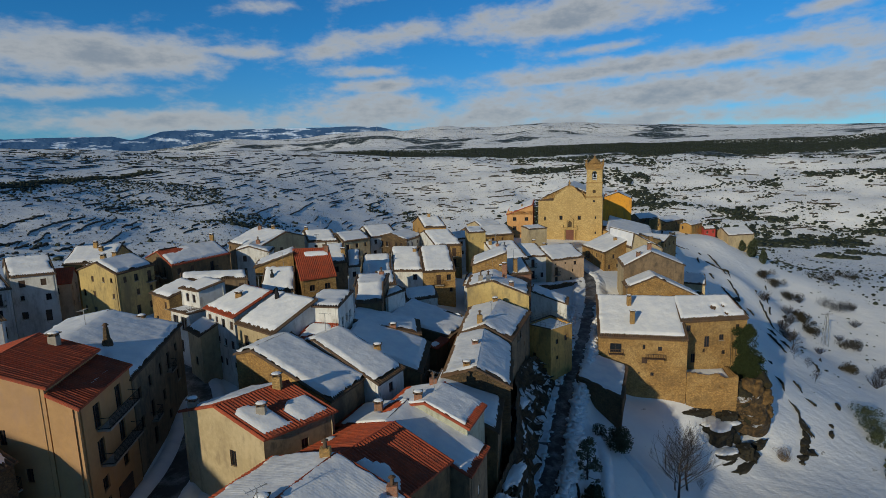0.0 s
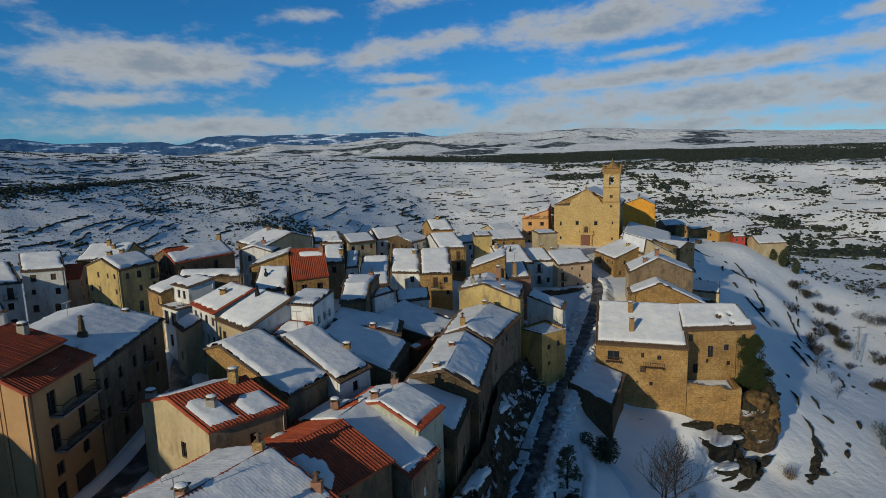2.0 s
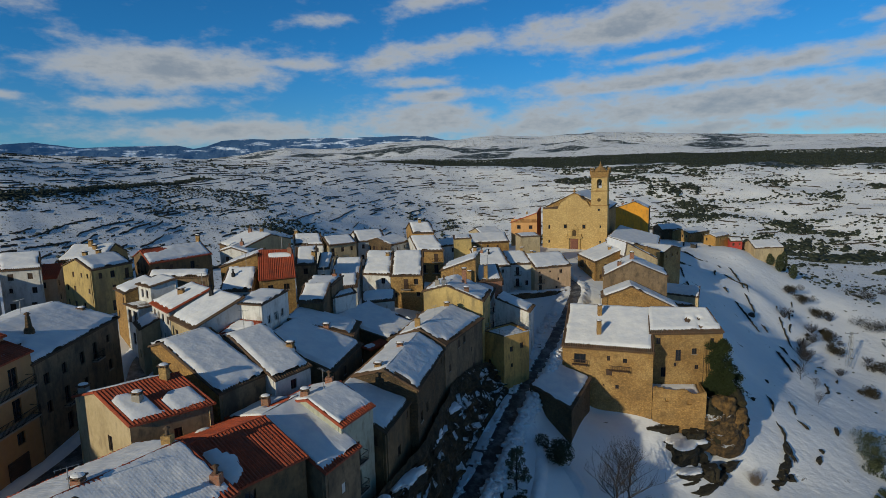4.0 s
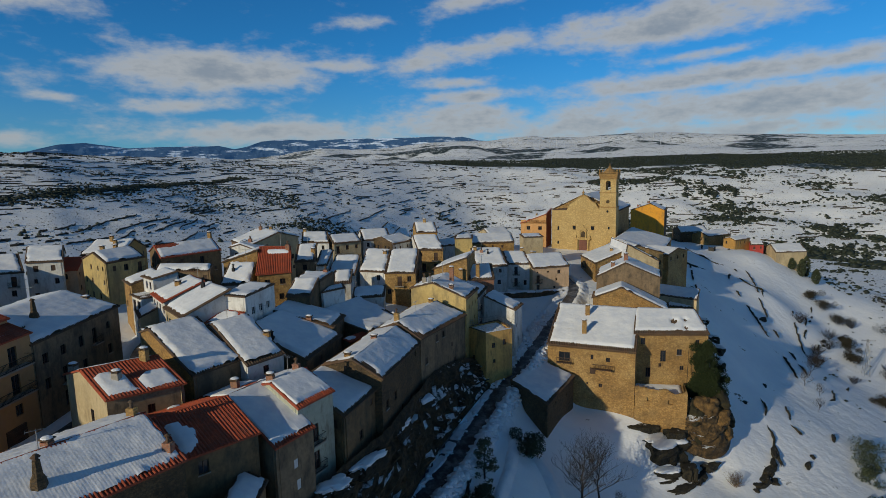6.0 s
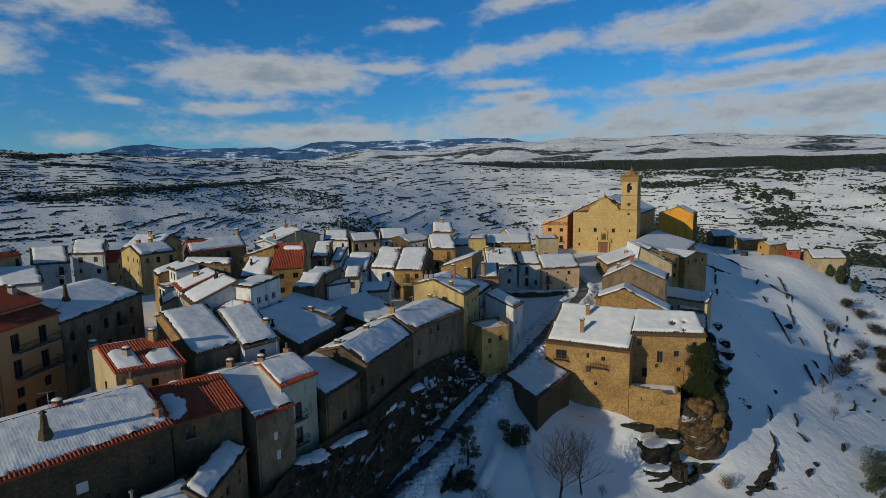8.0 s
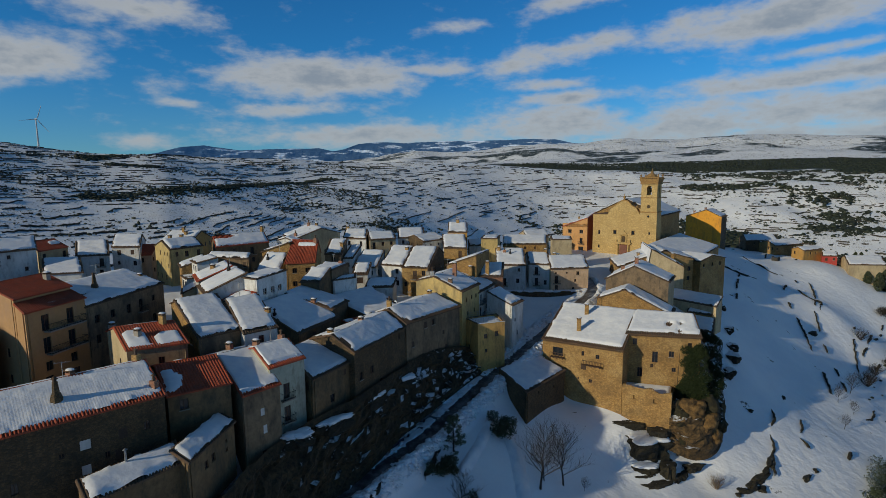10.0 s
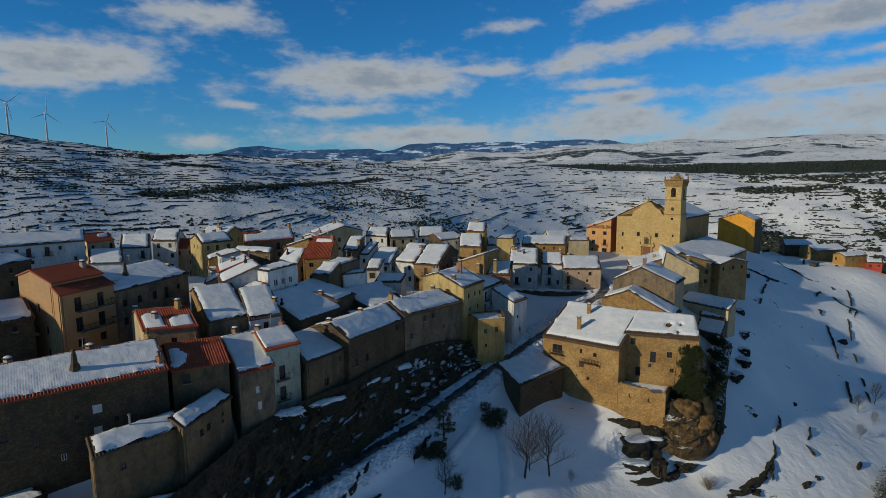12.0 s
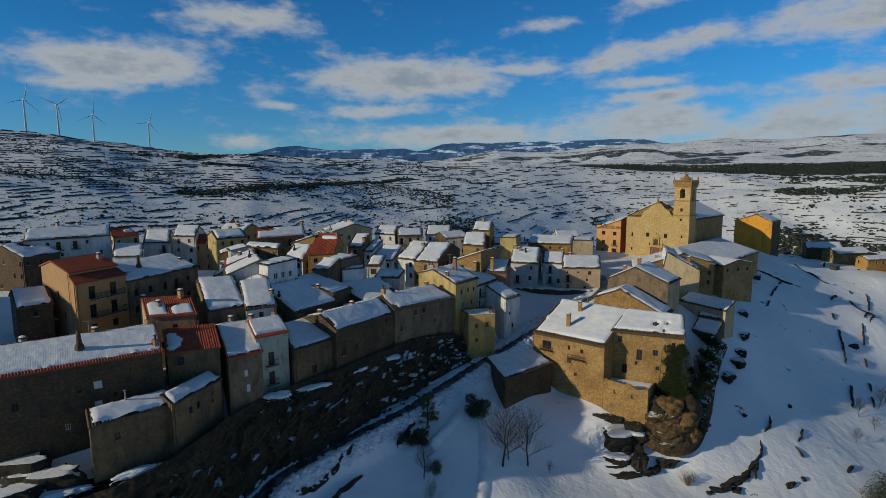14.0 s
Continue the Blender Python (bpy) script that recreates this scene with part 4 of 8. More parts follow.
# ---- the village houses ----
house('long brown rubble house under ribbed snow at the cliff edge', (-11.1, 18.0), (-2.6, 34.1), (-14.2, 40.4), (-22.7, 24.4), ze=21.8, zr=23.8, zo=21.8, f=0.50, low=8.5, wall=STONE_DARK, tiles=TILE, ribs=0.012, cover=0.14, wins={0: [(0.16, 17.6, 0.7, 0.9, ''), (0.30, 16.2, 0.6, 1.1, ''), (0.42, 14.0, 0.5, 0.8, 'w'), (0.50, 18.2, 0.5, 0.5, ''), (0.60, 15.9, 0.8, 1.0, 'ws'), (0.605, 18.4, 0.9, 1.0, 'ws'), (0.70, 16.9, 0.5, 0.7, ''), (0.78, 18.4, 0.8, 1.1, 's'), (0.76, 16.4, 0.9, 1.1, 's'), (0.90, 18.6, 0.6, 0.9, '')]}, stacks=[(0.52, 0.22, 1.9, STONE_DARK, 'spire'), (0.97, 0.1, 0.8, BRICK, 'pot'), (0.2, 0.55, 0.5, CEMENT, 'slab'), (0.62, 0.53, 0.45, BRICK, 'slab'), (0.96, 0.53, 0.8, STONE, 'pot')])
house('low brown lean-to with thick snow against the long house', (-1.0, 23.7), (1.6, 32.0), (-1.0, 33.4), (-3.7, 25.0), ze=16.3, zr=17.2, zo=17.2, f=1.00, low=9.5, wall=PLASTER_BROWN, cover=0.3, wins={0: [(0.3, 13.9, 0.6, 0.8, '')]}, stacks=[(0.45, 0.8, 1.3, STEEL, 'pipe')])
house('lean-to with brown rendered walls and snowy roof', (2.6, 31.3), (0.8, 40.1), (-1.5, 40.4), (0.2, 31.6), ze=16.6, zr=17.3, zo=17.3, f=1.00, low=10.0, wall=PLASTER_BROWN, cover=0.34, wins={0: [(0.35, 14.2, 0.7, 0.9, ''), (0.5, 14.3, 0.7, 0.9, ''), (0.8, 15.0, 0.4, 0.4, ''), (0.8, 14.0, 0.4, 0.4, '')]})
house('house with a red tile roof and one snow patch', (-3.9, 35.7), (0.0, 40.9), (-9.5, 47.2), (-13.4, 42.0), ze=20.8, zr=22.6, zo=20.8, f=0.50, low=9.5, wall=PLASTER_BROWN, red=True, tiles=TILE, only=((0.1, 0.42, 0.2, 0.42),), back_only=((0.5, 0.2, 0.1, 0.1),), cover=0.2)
house('tall grey rendered house with a snowy roof and white windows', (1.6, 40.9), (3.4, 45.3), (-8.8, 52.9), (-10.6, 48.6), ze=19.4, zr=21.9, zo=20.2, f=0.60, low=9.5, wall=PLASTER_GREY, ribs=0.007, cover=0.2, tiles=TILE, wins={0: [(0.5, 16.2, 0.55, 0.95, 'ws'), (0.55, 13.9, 0.55, 1.1, 'ws'), (0.5, 11.3, 0.6, 0.6, '')]}, back_bare=((0.3, 0.8, 0.3, 0.15),), stacks=[(0.5, 0.75, 0.9, BRICK, 'slab')])
house('pale green plastered house with two balconies and red eaves', (1.7, 45.8), (3.6, 50.4), (-4.2, 55.0), (-6.1, 50.5), ze=21.0, zr=22.4, zo=21.0, f=0.50, low=10, wall=PLASTER_PALE, ribs=0.006, cover=0.2, tiles=TILE, wins={0: [(0.45, 16.4, 0.9, 2.0, 'b'), (0.45, 13.4, 0.9, 2.0, 'b')]}, stacks=[(0.9, 0.62, 0.8, BRICK, 'pot'), (0.15, 0.62, 0.7, BRICK, 'slab')])
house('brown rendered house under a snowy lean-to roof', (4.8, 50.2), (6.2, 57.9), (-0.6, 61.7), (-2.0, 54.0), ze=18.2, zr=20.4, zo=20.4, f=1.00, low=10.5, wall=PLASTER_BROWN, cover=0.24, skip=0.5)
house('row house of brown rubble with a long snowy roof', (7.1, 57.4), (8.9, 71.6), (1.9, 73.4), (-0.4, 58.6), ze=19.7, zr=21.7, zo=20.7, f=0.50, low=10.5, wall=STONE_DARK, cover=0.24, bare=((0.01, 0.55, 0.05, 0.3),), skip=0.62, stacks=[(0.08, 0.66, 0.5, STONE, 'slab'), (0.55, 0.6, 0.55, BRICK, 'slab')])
house('row house of grey rubble with a long snowy roof', (9.0, 71.9), (13.9, 85.8), (4.2, 87.4), (1.9, 73.7), ze=20.1, zr=22.1, zo=20.7, f=0.50, low=10.5, wall=PLASTER_GREY, cover=0.24, skip=0.6, bare=((0.02, 0.2, 0.05, 0.15),), stacks=[(0.1, 0.62, 1.3, STONE, 'pot'), (0.9, 0.55, 0.6, STONE, 'slab')])
house('pale yellow plastered house with an old snowy tile roof', (14.0, 87.0), (15.2, 95.4), (5.2, 99.0), (3.9, 89.6), ze=22.6, zr=24.9, zo=23.7, f=0.60, wall=PLASTER_LEMON, cover=0.2, wins={0: [(0.25, 20.2, 0.6, 0.9, ''), (0.55, 20.2, 0.6, 0.9, ''), (0.8, 20.1, 0.6, 0.9, ''), (0.3, 17.4, 0.6, 0.9, ''), (0.7, 17.4, 0.6, 0.9, ''), (0.5, 15, 0.6, 0.9, '')]}, stacks=[(0.12, 0.78, 1.1, CEMENT, 'pot'), (0.1, 0.28, 0.7, BRICK, 'slab'), (0.6, 0.4, 2.3, BRICK, 'slab'), (0.05, 0.65, 1.0, STEEL, 'pot')])
house('white house with a snowy roof and a tall brick chimney', (15.0, 95.0), (16.1, 104.9), (5.0, 110.3), (3.8, 100.4), ze=20.8, zr=22.9, zo=21.5, f=0.60, wall=PLASTER_WHITE, stacks=[(0.6, 0.4, 2.0, STONE, 'slab')])
house('white house beside the lane under a snowy lean-to roof', (22.0, 94.4), (23.3, 99.4), (17.4, 103.1), (16.1, 98.0), ze=18.8, zr=20.5, zo=20.5, f=1.00, wall=PLASTER_WHITE, wins={0: [(0.3, 15.2, 0.6, 0.8, ''), (0.5, 12.3, 0.6, 1.0, '')]})
# front wall greyer than the cream gable: its shade is put into the plaster
house('cream plastered house with a half-bare red tile roof', (-15.0, 40.7), (-10.2, 45.4), (-19.0, 50.3), (-23.8, 45.5), ze=23.3, zr=25.0, zo=23.6, f=0.55, wall=PLASTER_CREAM, walls=(PLASTER_GREY, None, None, None), tiles=TILE, red=True, cover=0.2, only=((0.24, 0.36, 0.2, 0.42), (0.74, 0.28, 0.24, 0.26)), back_bare=((0.97, 0.9, 0.2, 0.15),), wins={3: [(0.62, 19.9, 0.75, 1.5, ''), (0.68, 16.9, 0.75, 1.5, '')], 0: [(0.55, 21.0, 0.7, 0.9, ''), (0.3, 18.3, 0.7, 1.0, '')]}, stacks=[(0.06, 0.9, 0.7, CEMENT, 'slab'), (0.28, 0.25, 0.8, CEMENT, 'slab'), (0.8, 0.5, 1.1, STONE, 'slab')])
house('house with grey walls under one broad snow slope', (-11.1, 48.3), (-8.6, 53.9), (-20.0, 60.9), (-22.5, 55.3), ze=22.9, zr=26.1, zo=25.3, f=0.80, wall=PLASTER_GREY, walls=(None, None, None, STONE), cover=0.34, skip=0.5, stacks=[])
house('white house under a broad snow slope', (-7.1, 52.4), (-4.8, 56.7), (-14.3, 64.1), (-16.7, 59.8), ze=22.7, zr=25.6, zo=24.8, f=0.80, wall=PLASTER_WHITE, walls=(PLASTER_WHITE, None, None, None), cover=0.34, skip=0.3, stacks=[(0.95, 0.3, 0.7, STONE, 'slab')])
house('low dark house under one smooth slope of deep snow', (-3.1, 59.4), (-2.2, 69.7), (-11.6, 72.4), (-12.6, 61.6), ze=21.0, zr=24.2, zo=24.2, f=1.00, wall=PLASTER_BROWN, cover=0.36, skip=0.4, stacks=[(0.9, 0.5, 0.8, BRICK, 'slab'), (0.04, 0.55, 0.6, IRON, 'pot')])
house('low brown wing under smooth deep snow', (-3.5, 69.9), (-4.0, 76.4), (-12.8, 76.2), (-12.6, 69.6), ze=22.1, zr=24.5, zo=24.5, f=1.00, wall=PLASTER_BROWN, cover=0.36, skip=0.6)
house('low house under a smooth broad snow roof', (0.6, 74.6), (4.3, 82.2), (-5.6, 88.4), (-9.0, 78.0), ze=20.1, zr=22.1, zo=22.1, f=1.00, wall=PLASTER_BROWN, cover=0.36, bare=((0.95, 0.3, 0.06, 0.15),), skip=0.5)
house('stone house with a red tile roof and a snow strip', (-23.1, 85.7), (-18.1, 88.7), (-21.6, 96.9), (-28.1, 98.4), ze=26.7, zr=30.5, zo=27.5, f=0.60, wall=STONE, red=True, tiles=TILE, only=((0.62, 0.80, 0.42, 0.10),), cover=0.2, wins={0: [(0.3, 24.6, 0.9, 1.0, 'i'), (0.75, 24.6, 1.0, 1.0, 'i'), (0.3, 21.8, 0.9, 1.1, ''), (0.7, 21.8, 0.9, 1.1, '')]}, stacks=[(0.93, 0.52, 1.0, BRICK, 'pot')])
house('golden rubble house with a rising snow-edged wall', (-33.6, 97.4), (-32.0, 90.1), (-25.7, 91.3), (-27.3, 98.6), ze=28.1, zr=30.2, zo=30.2, f=1.00, wall=STONE, wins={})
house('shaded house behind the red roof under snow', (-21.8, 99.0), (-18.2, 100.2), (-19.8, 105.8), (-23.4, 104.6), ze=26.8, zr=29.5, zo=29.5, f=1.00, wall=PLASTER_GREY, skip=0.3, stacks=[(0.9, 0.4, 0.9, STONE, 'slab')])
house('narrow white house with a snowy lean-to roof', (-18.0, 100.4), (-15.9, 100.9), (-16.9, 107.4), (-19.2, 106.8), ze=25.8, zr=27.9, zo=27.9, f=1.00, wall=PLASTER_WHITE, wins={0: [(0.5, 23.8, 0.7, 1.0, 'i')]})
house('white house under a broad square of snow', (-15.6, 100.4), (-10.3, 101.4), (-10.8, 107.0), (-15.8, 106.6), ze=23.8, zr=26.9, zo=26.9, f=1.00, wall=PLASTER_WHITE, cover=0.32, skip=0.4)
house('cream house under a square snow roof', (-29.4, 84.4), (-24.3, 85.2), (-25.2, 89.6), (-29.8, 88.8), ze=25.1, zr=28.2, zo=28.2, f=1.00, wall=PLASTER_CREAM, walls=(PLASTER_WHITE, None, None, STONE), cover=0.36, stacks=[(0.3, 0.5, 0.9, IRON, 'pot')])
house('white plastered house with a snowy roof', (-9.6, 102.8), (-4.1, 101.9), (-6.1, 117.3), (-11.5, 118.1), ze=24.3, zr=27.4, zo=25.3, f=0.60, wall=PLASTER_WHITE, gap=1.9, stacks=[(0.85, 0.45, 0.7, STONE, 'slab')])
# right wall takes the darker rubble, shade on that side painted in
house('golden stone house with dark windows and snowy roof', (-3.9, 101.2), (2.2, 101.8), (0.5, 117.3), (-5.5, 116.7), ze=24.2, zr=27.5, zo=25.3, f=0.60, wall=STONE, walls=(STONE, STONE_DARK, None, None), gap=1.9, skip=0.15)
house('small brown house with a snow roof', (-12.6, 75.0), (-9.0, 75.3), (-9.2, 79.6), (-12.9, 79.3), ze=25.4, zr=27.3, zo=27.3, f=1.00, wall=PLASTER_BROWN, wins={}, cover=0.34)
house('flat-topped brown block under a strip of snow', (-13.5, 79.7), (-9.05, 79.9), (-9.0, 86.3), (-14.0, 86.0), ze=26.8, zr=27.1, zo=27.1, f=1.00, wall=PLASTER_GREY, wins={}, stacks=[(0.8, 0.8, 0.7, BRICK, 'pot')])
house('whitewashed windowless annexe with a flat snowy top', (-8.9, 79.8), (-6.3, 83.8), (-7.5, 86.2), (-8.95, 83.0), ze=24.9, zr=25.1, zo=25.1, f=1.00, wall=PLASTER_WHITE, wins={}, cover=0.15)
house('white house with snowy roof at the village edge', (-31.4, 125.1), (-24.7, 125.5), (-29.9, 138.0), (-36.6, 137.7), ze=27.2, zr=29.1, zo=27.2, f=0.50, wall=PLASTER_WHITE, stacks=[(0.1, 0.5, 0.7, STONE, 'slab')])
house('cream house with a snowy roof at the village edge', (-23.2, 124.9), (-17.7, 129.8), (-22.9, 138.3), (-28.4, 133.3), ze=27.0, zr=28.5, zo=27.0, f=0.50, wall=PLASTER_CREAM, skip=0.1, gap=2.0)
house('white house with a round window and snowy roof', (-17.8, 131.9), (-11.5, 135.9), (-16.7, 148.1), (-23.0, 144.0), ze=26.9, zr=28.9, zo=26.9, f=0.50, wall=PLASTER_WHITE, skip=0.1, gap=2.0)
house('ochre house with a snowy roof', (-4.5, 136.5), (0.9, 136.7), (-2.8, 149.7), (-8.2, 149.5), ze=28.4, zr=30.4, zo=28.4, f=0.50, wall=PLASTER_YELLOW, stacks=[(0.5, 0.45, 1.0, STONE, 'slab')])
house('stone house with a bright snowy roof', (-1.7, 124.0), (4.3, 124.4), (-1.4, 140.4), (-7.4, 140.0), ze=25.6, zr=28.1, zo=25.6, f=0.50, wall=STONE, walls=(STONE, None, None, PLASTER_WHITE))
house('cream house with balconies and a snowy roof', (25.6, 125.6), (34.3, 129.6), (30.7, 143.6), (22.0, 139.6), ze=21.0, zr=23.1, zo=21.0, f=0.50, wall=PLASTER_CREAM, walls=(PLASTER_PINK, None, None, None), wins={0: [(0.13, 19.7, 0.5, 0.45, ''), (0.42, 19.7, 0.5, 0.45, ''), (0.72, 19.3, 0.8, 0.9, 'i'), (0.15, 17.3, 0.8, 1.9, 'b'), (0.65, 17.6, 0.5, 0.7, ''), (0.15, 15.5, 0.8, 1.4, ''), (0.6, 15.7, 0.6, 0.6, '')]}, stacks=[(0.2, 0.55, 0.6, STONE, 'slab'), (0.3, 0.6, 0.5, CEMENT, 'slab')])
house('white house with two balconies and a snowy roof', (19.7, 128.0), (25.2, 128.5), (21.8, 141.5), (16.4, 141.0), ze=21.6, zr=23.6, zo=21.6, f=0.50, wall=PLASTER_WHITE, wins={0: [(0.35, 19.0, 0.8, 1.9, 'b'), (0.35, 16.2, 0.8, 1.9, 'b'), (0.75, 16.4, 0.7, 1.2, '')]}, stacks=[(0.9, 0.5, 0.7, STONE, 'slab')])
house('white house with snowy roof and small chimneys', (12.6, 122.5), (19.7, 123.2), (15.3, 141.4), (8.1, 140.7), ze=22.0, zr=24.8, zo=22.0, f=0.50, wall=PLASTER_WHITE, stacks=[(0.3, 0.35, 0.8, BRICK, 'pot'), (0.5, 0.3, 0.8, IRON, 'pot'), (0.1, 0.4, 1.0, STONE, 'slab')])
house('white house with an iron balcony and snowy roof', (-71.0, 86.7), (-65.2, 89.1), (-74.0, 99.0), (-79.8, 96.6), ze=28.4, zr=30.6, zo=28.4, f=0.50, wall=PLASTER_WHITE, skip=0.15)
house('white house with a snow-covered roof terrace', (-74.8, 80.7), (-69.2, 84.3), (-82.8, 95.5), (-88.4, 91.9), ze=27.0, zr=29.5, zo=27.0, f=0.50, wall=PLASTER_WHITE)
house('long white house with dark framed windows', (-75.5, 53.6), (-70.2, 69.1), (-80.5, 75.7), (-85.8, 60.2), ze=30.3, zr=32.4, zo=30.3, f=0.50, wall=PLASTER_WHITE, gap=2.4, skip=0.05, stacks=[(0.35, 0.55, 1.2, CEMENT, 'slab'), (0.6, 0.55, 1.0, CEMENT, 'slab')])
house('grey house with a wide snow roof and stone chimney', (-28.7, 46.4), (-32.2, 63.4), (-46.2, 64.2), (-42.8, 47.1), ze=26.4, zr=28.2, zo=27.0, f=0.60, wall=PLASTER_GREY, walls=(None, PLASTER_WHITE, None, None), cover=0.32, wins={0: [(0.12, 23.6, 0.9, 1.2, ''), (0.3, 23.6, 0.9, 1.2, ''), (0.5, 23.4, 0.9, 1.4, ''), (0.66, 23.0, 0.9, 2.0, 'b'), (0.84, 24.0, 0.8, 1.0, ''), (0.12, 20.6, 0.9, 1.3, ''), (0.3, 20.3, 0.9, 1.9, 'b'), (0.52, 20.4, 0.9, 1.3, ''), (0.84, 20.6, 0.9, 1.3, 'i'), (0.3, 17.4, 1.0, 1.9, ''), (0.6, 17.6, 1.0, 1.2, '')], 1: [(0.2, 23.8, 0.8, 1.2, '')]}, bare=((0.08, 0.42, 0.13, 0.06),), stacks=[(0.34, 0.30, 2.0, STONE_DARK, 'spire'), (0.93, 0.3, 0.4, STONE, 'slab')])
house('grey rubble house with a snowy roof', (-32.5, 31.8), (-31.6, 36.3), (-43.1, 40.7), (-44.1, 36.2), ze=24.5, zr=26.3, zo=24.5, f=0.50, wall=STONE_DARK, cover=0.3)
house('ochre plastered house with a dark red tile roof', (-30.2, 38.3), (-31.5, 46.7), (-40.0, 47.0), (-38.6, 38.6), ze=29.2, zr=30.7, zo=29.7, f=0.60, wall=PLASTER_SALMON, red=True, tiles=TILE, cover=0, wins={3: [(0.55, 24.6, 0.6, 1.3, ''), (0.75, 21.5, 0.6, 1.2, ''), (0.75, 18, 0.6, 1.2, '')]}, stacks=[(0.85, 0.35, 0.8, CEMENT, 'slab')])
ochre = house('ochre house front with tiered balconies under red tiles', (-27.4, 37.6), (-28.6, 46.4), (-31.5, 46.7), (-30.1, 38.3), ze=27.8, zr=28.6, zo=28.6, f=1.00, wall=PLASTER_SALMON, red=True, tiles=TILE, cover=0.08, only=((0.55, 0.35, 0.3, 0.06),), wins={0: [(0.3, 24.9, 1.1, 2.1, ''), (0.72, 24.9, 1.1, 2.1, ''), (0.3, 21.9, 1.1, 2.1, ''), (0.72, 21.9, 1.1, 2.1, ''), (0.3, 19.6, 1.0, 1.2, ''), (0.72, 19.6, 1.0, 1.2, ''), (0.28, 17.0, 1.2, 1.9, '')]})


def long_balcony(thing, p, q, z, deep=1.0):
    """A slab with an iron railing on the wall line p-q."""
    o = thing.location
    p, q = Vector((p[0] - o.x, p[1] - o.y, z - o.z)), Vector((q[0] - o.x, q[1] - o.y, z - o.z))
    L = (q - p).length
    u = (q - p) / L
    m = Matrix.Translation(p) @ Matrix.Rotation(math.atan2(u.y, u.x), 4, "Z")
    bm = bmesh.new()
    box(bm, 0, L, -deep, -0.004, -0.16, 0.0)
    bmesh.ops.bevel(bm, geom=bm.edges[:], offset=0.02, affect="EDGES")
    bm.transform(m)
    slab_part = part("balcony", bm, CEMENT, thing, "long balcony slab with an iron railing")
    bm = bmesh.new()
    for k in range(int(L / 0.14) + 1):
        x = min(L - 0.04, 0.04 + k * 0.14)
        box(bm, x - 0.011, x + 0.011, -deep + 0.03, -deep + 0.052, 0.0, 0.95)
    for h in (0.08, 0.95):
        box(bm, 0.02, L - 0.02, -deep + 0.02, -deep + 0.062, h, h + 0.045)
        for x in (0.02, L - 0.062):
            box(bm, x, x + 0.042, -deep + 0.06, -0.01, h, h + 0.045)
    bm.transform(m)
    part("railing", bm, IRON, slab_part)


for z in (24.88, 21.88):
    long_balcony(ochre, (-27.72, 39.9), (-28.48, 45.5), z)
bm = bmesh.new()
o = ochre.location
ridges = [(0.0, 0.0)]
for k in range(9):
    ridges += [(0.06, k * 0.27), (0.09, k * 0.27 + 0.03), (0.09, k * 0.27 + 0.23), (0.06, k * 0.27 + 0.26)]
ridges.append((0.0, 2.45))
sides = [[bm.verts.new((x, -0.004 - y, 16.2 - o.z + z)) for y, z in ridges] for x in (-1.3, 1.3)]
for k in range(len(ridges) - 1):
    bm.faces.new((sides[0][k], sides[1][k], sides[1][k + 1], sides[0][k + 1]))
bm.faces.new(sides[0])
bm.faces.new(sides[1][::-1])
bm.transform(Matrix.Translation((-28.16 - o.x, 43.2 - o.y, 0)) @ Matrix.Rotation(math.atan2(8.8, -1.2), 4, "Z"))
part("garage_door", bm, WOOD, ochre, "dark slatted garage door")
house('stone house with an arched gateway and snowy roof', (39.0, 149.1), (41.2, 136.1), (59.9, 146.3), (57.8, 159.3), ze=20.5, zr=24.1, zo=21.7, f=0.60, wall=STONE, cover=0.28, stacks=[(0.7, 0.3, 0.8, STONE, 'slab')])
house('pale yellow house with a thick snow roof and balconies', (-52.9, 85.7), (-51.1, 93.8), (-60.7, 98.9), (-62.4, 90.8), ze=28.5, zr=30.1, zo=28.5, f=0.50, wall=PLASTER_LEMON, cover=0.36, skip=0.15, stacks=[(0.3, 0.6, 0.9, STONE, 'slab'), (0.7, 0.7, 1.0, STONE, 'slab')])
house('long brown house with snow and a strip of red tiles', (-48.8, 95.5), (-43.0, 107.5), (-52.8, 117.1), (-58.6, 105.1), ze=27.9, zr=29.8, zo=27.9, f=0.50, wall=PLASTER_BROWN, tiles=TILE, cover=0.3, bare=((0.12, 0.85, 0.28, 0.18),), stacks=[(0.96, 0.5, 1.3, STONE, 'slab')])
house('grey house with a rounded snow roof', (-42.0, 84.6), (-31.6, 85.0), (-32.5, 87.4), (-43.0, 86.9), ze=27.4, zr=28.1, zo=28.1, f=1.00, wall=PLASTER_GREY, cover=0.4)
house('white gabled house with a wide snow roof', (-25.7, 64.4), (-19.7, 59.4), (-15.6, 64.5), (-21.8, 69.2), ze=26.1, zr=28.7, zo=28.7, f=1.00, wall=PLASTER_WHITE, walls=(PLASTER_CREAM, PLASTER_WHITE, None, None), cover=0.34, wins={0: [(0.25, 22.9, 0.9, 2.0, 'b'), (0.6, 22.9, 0.9, 2.0, 'b'), (0.85, 23.2, 0.6, 1.0, ''), (0.4, 19.8, 1.0, 1.8, '')]}, stacks=[(0.25, 0.75, 1.0, IRON, 'pot')])
house('narrow white house with tall windows and red eaves', (-32.1, 70.4), (-26.3, 65.2), (-22.7, 69.6), (-27.8, 74.0), ze=26.6, zr=28.7, zo=28.7, f=1.00, wall=PLASTER_WHITE, tiles=TILE, cover=0.3, skip=0.0, gap=1.6, stacks=[(0.5, 0.5, 0.8, STONE, 'slab')])
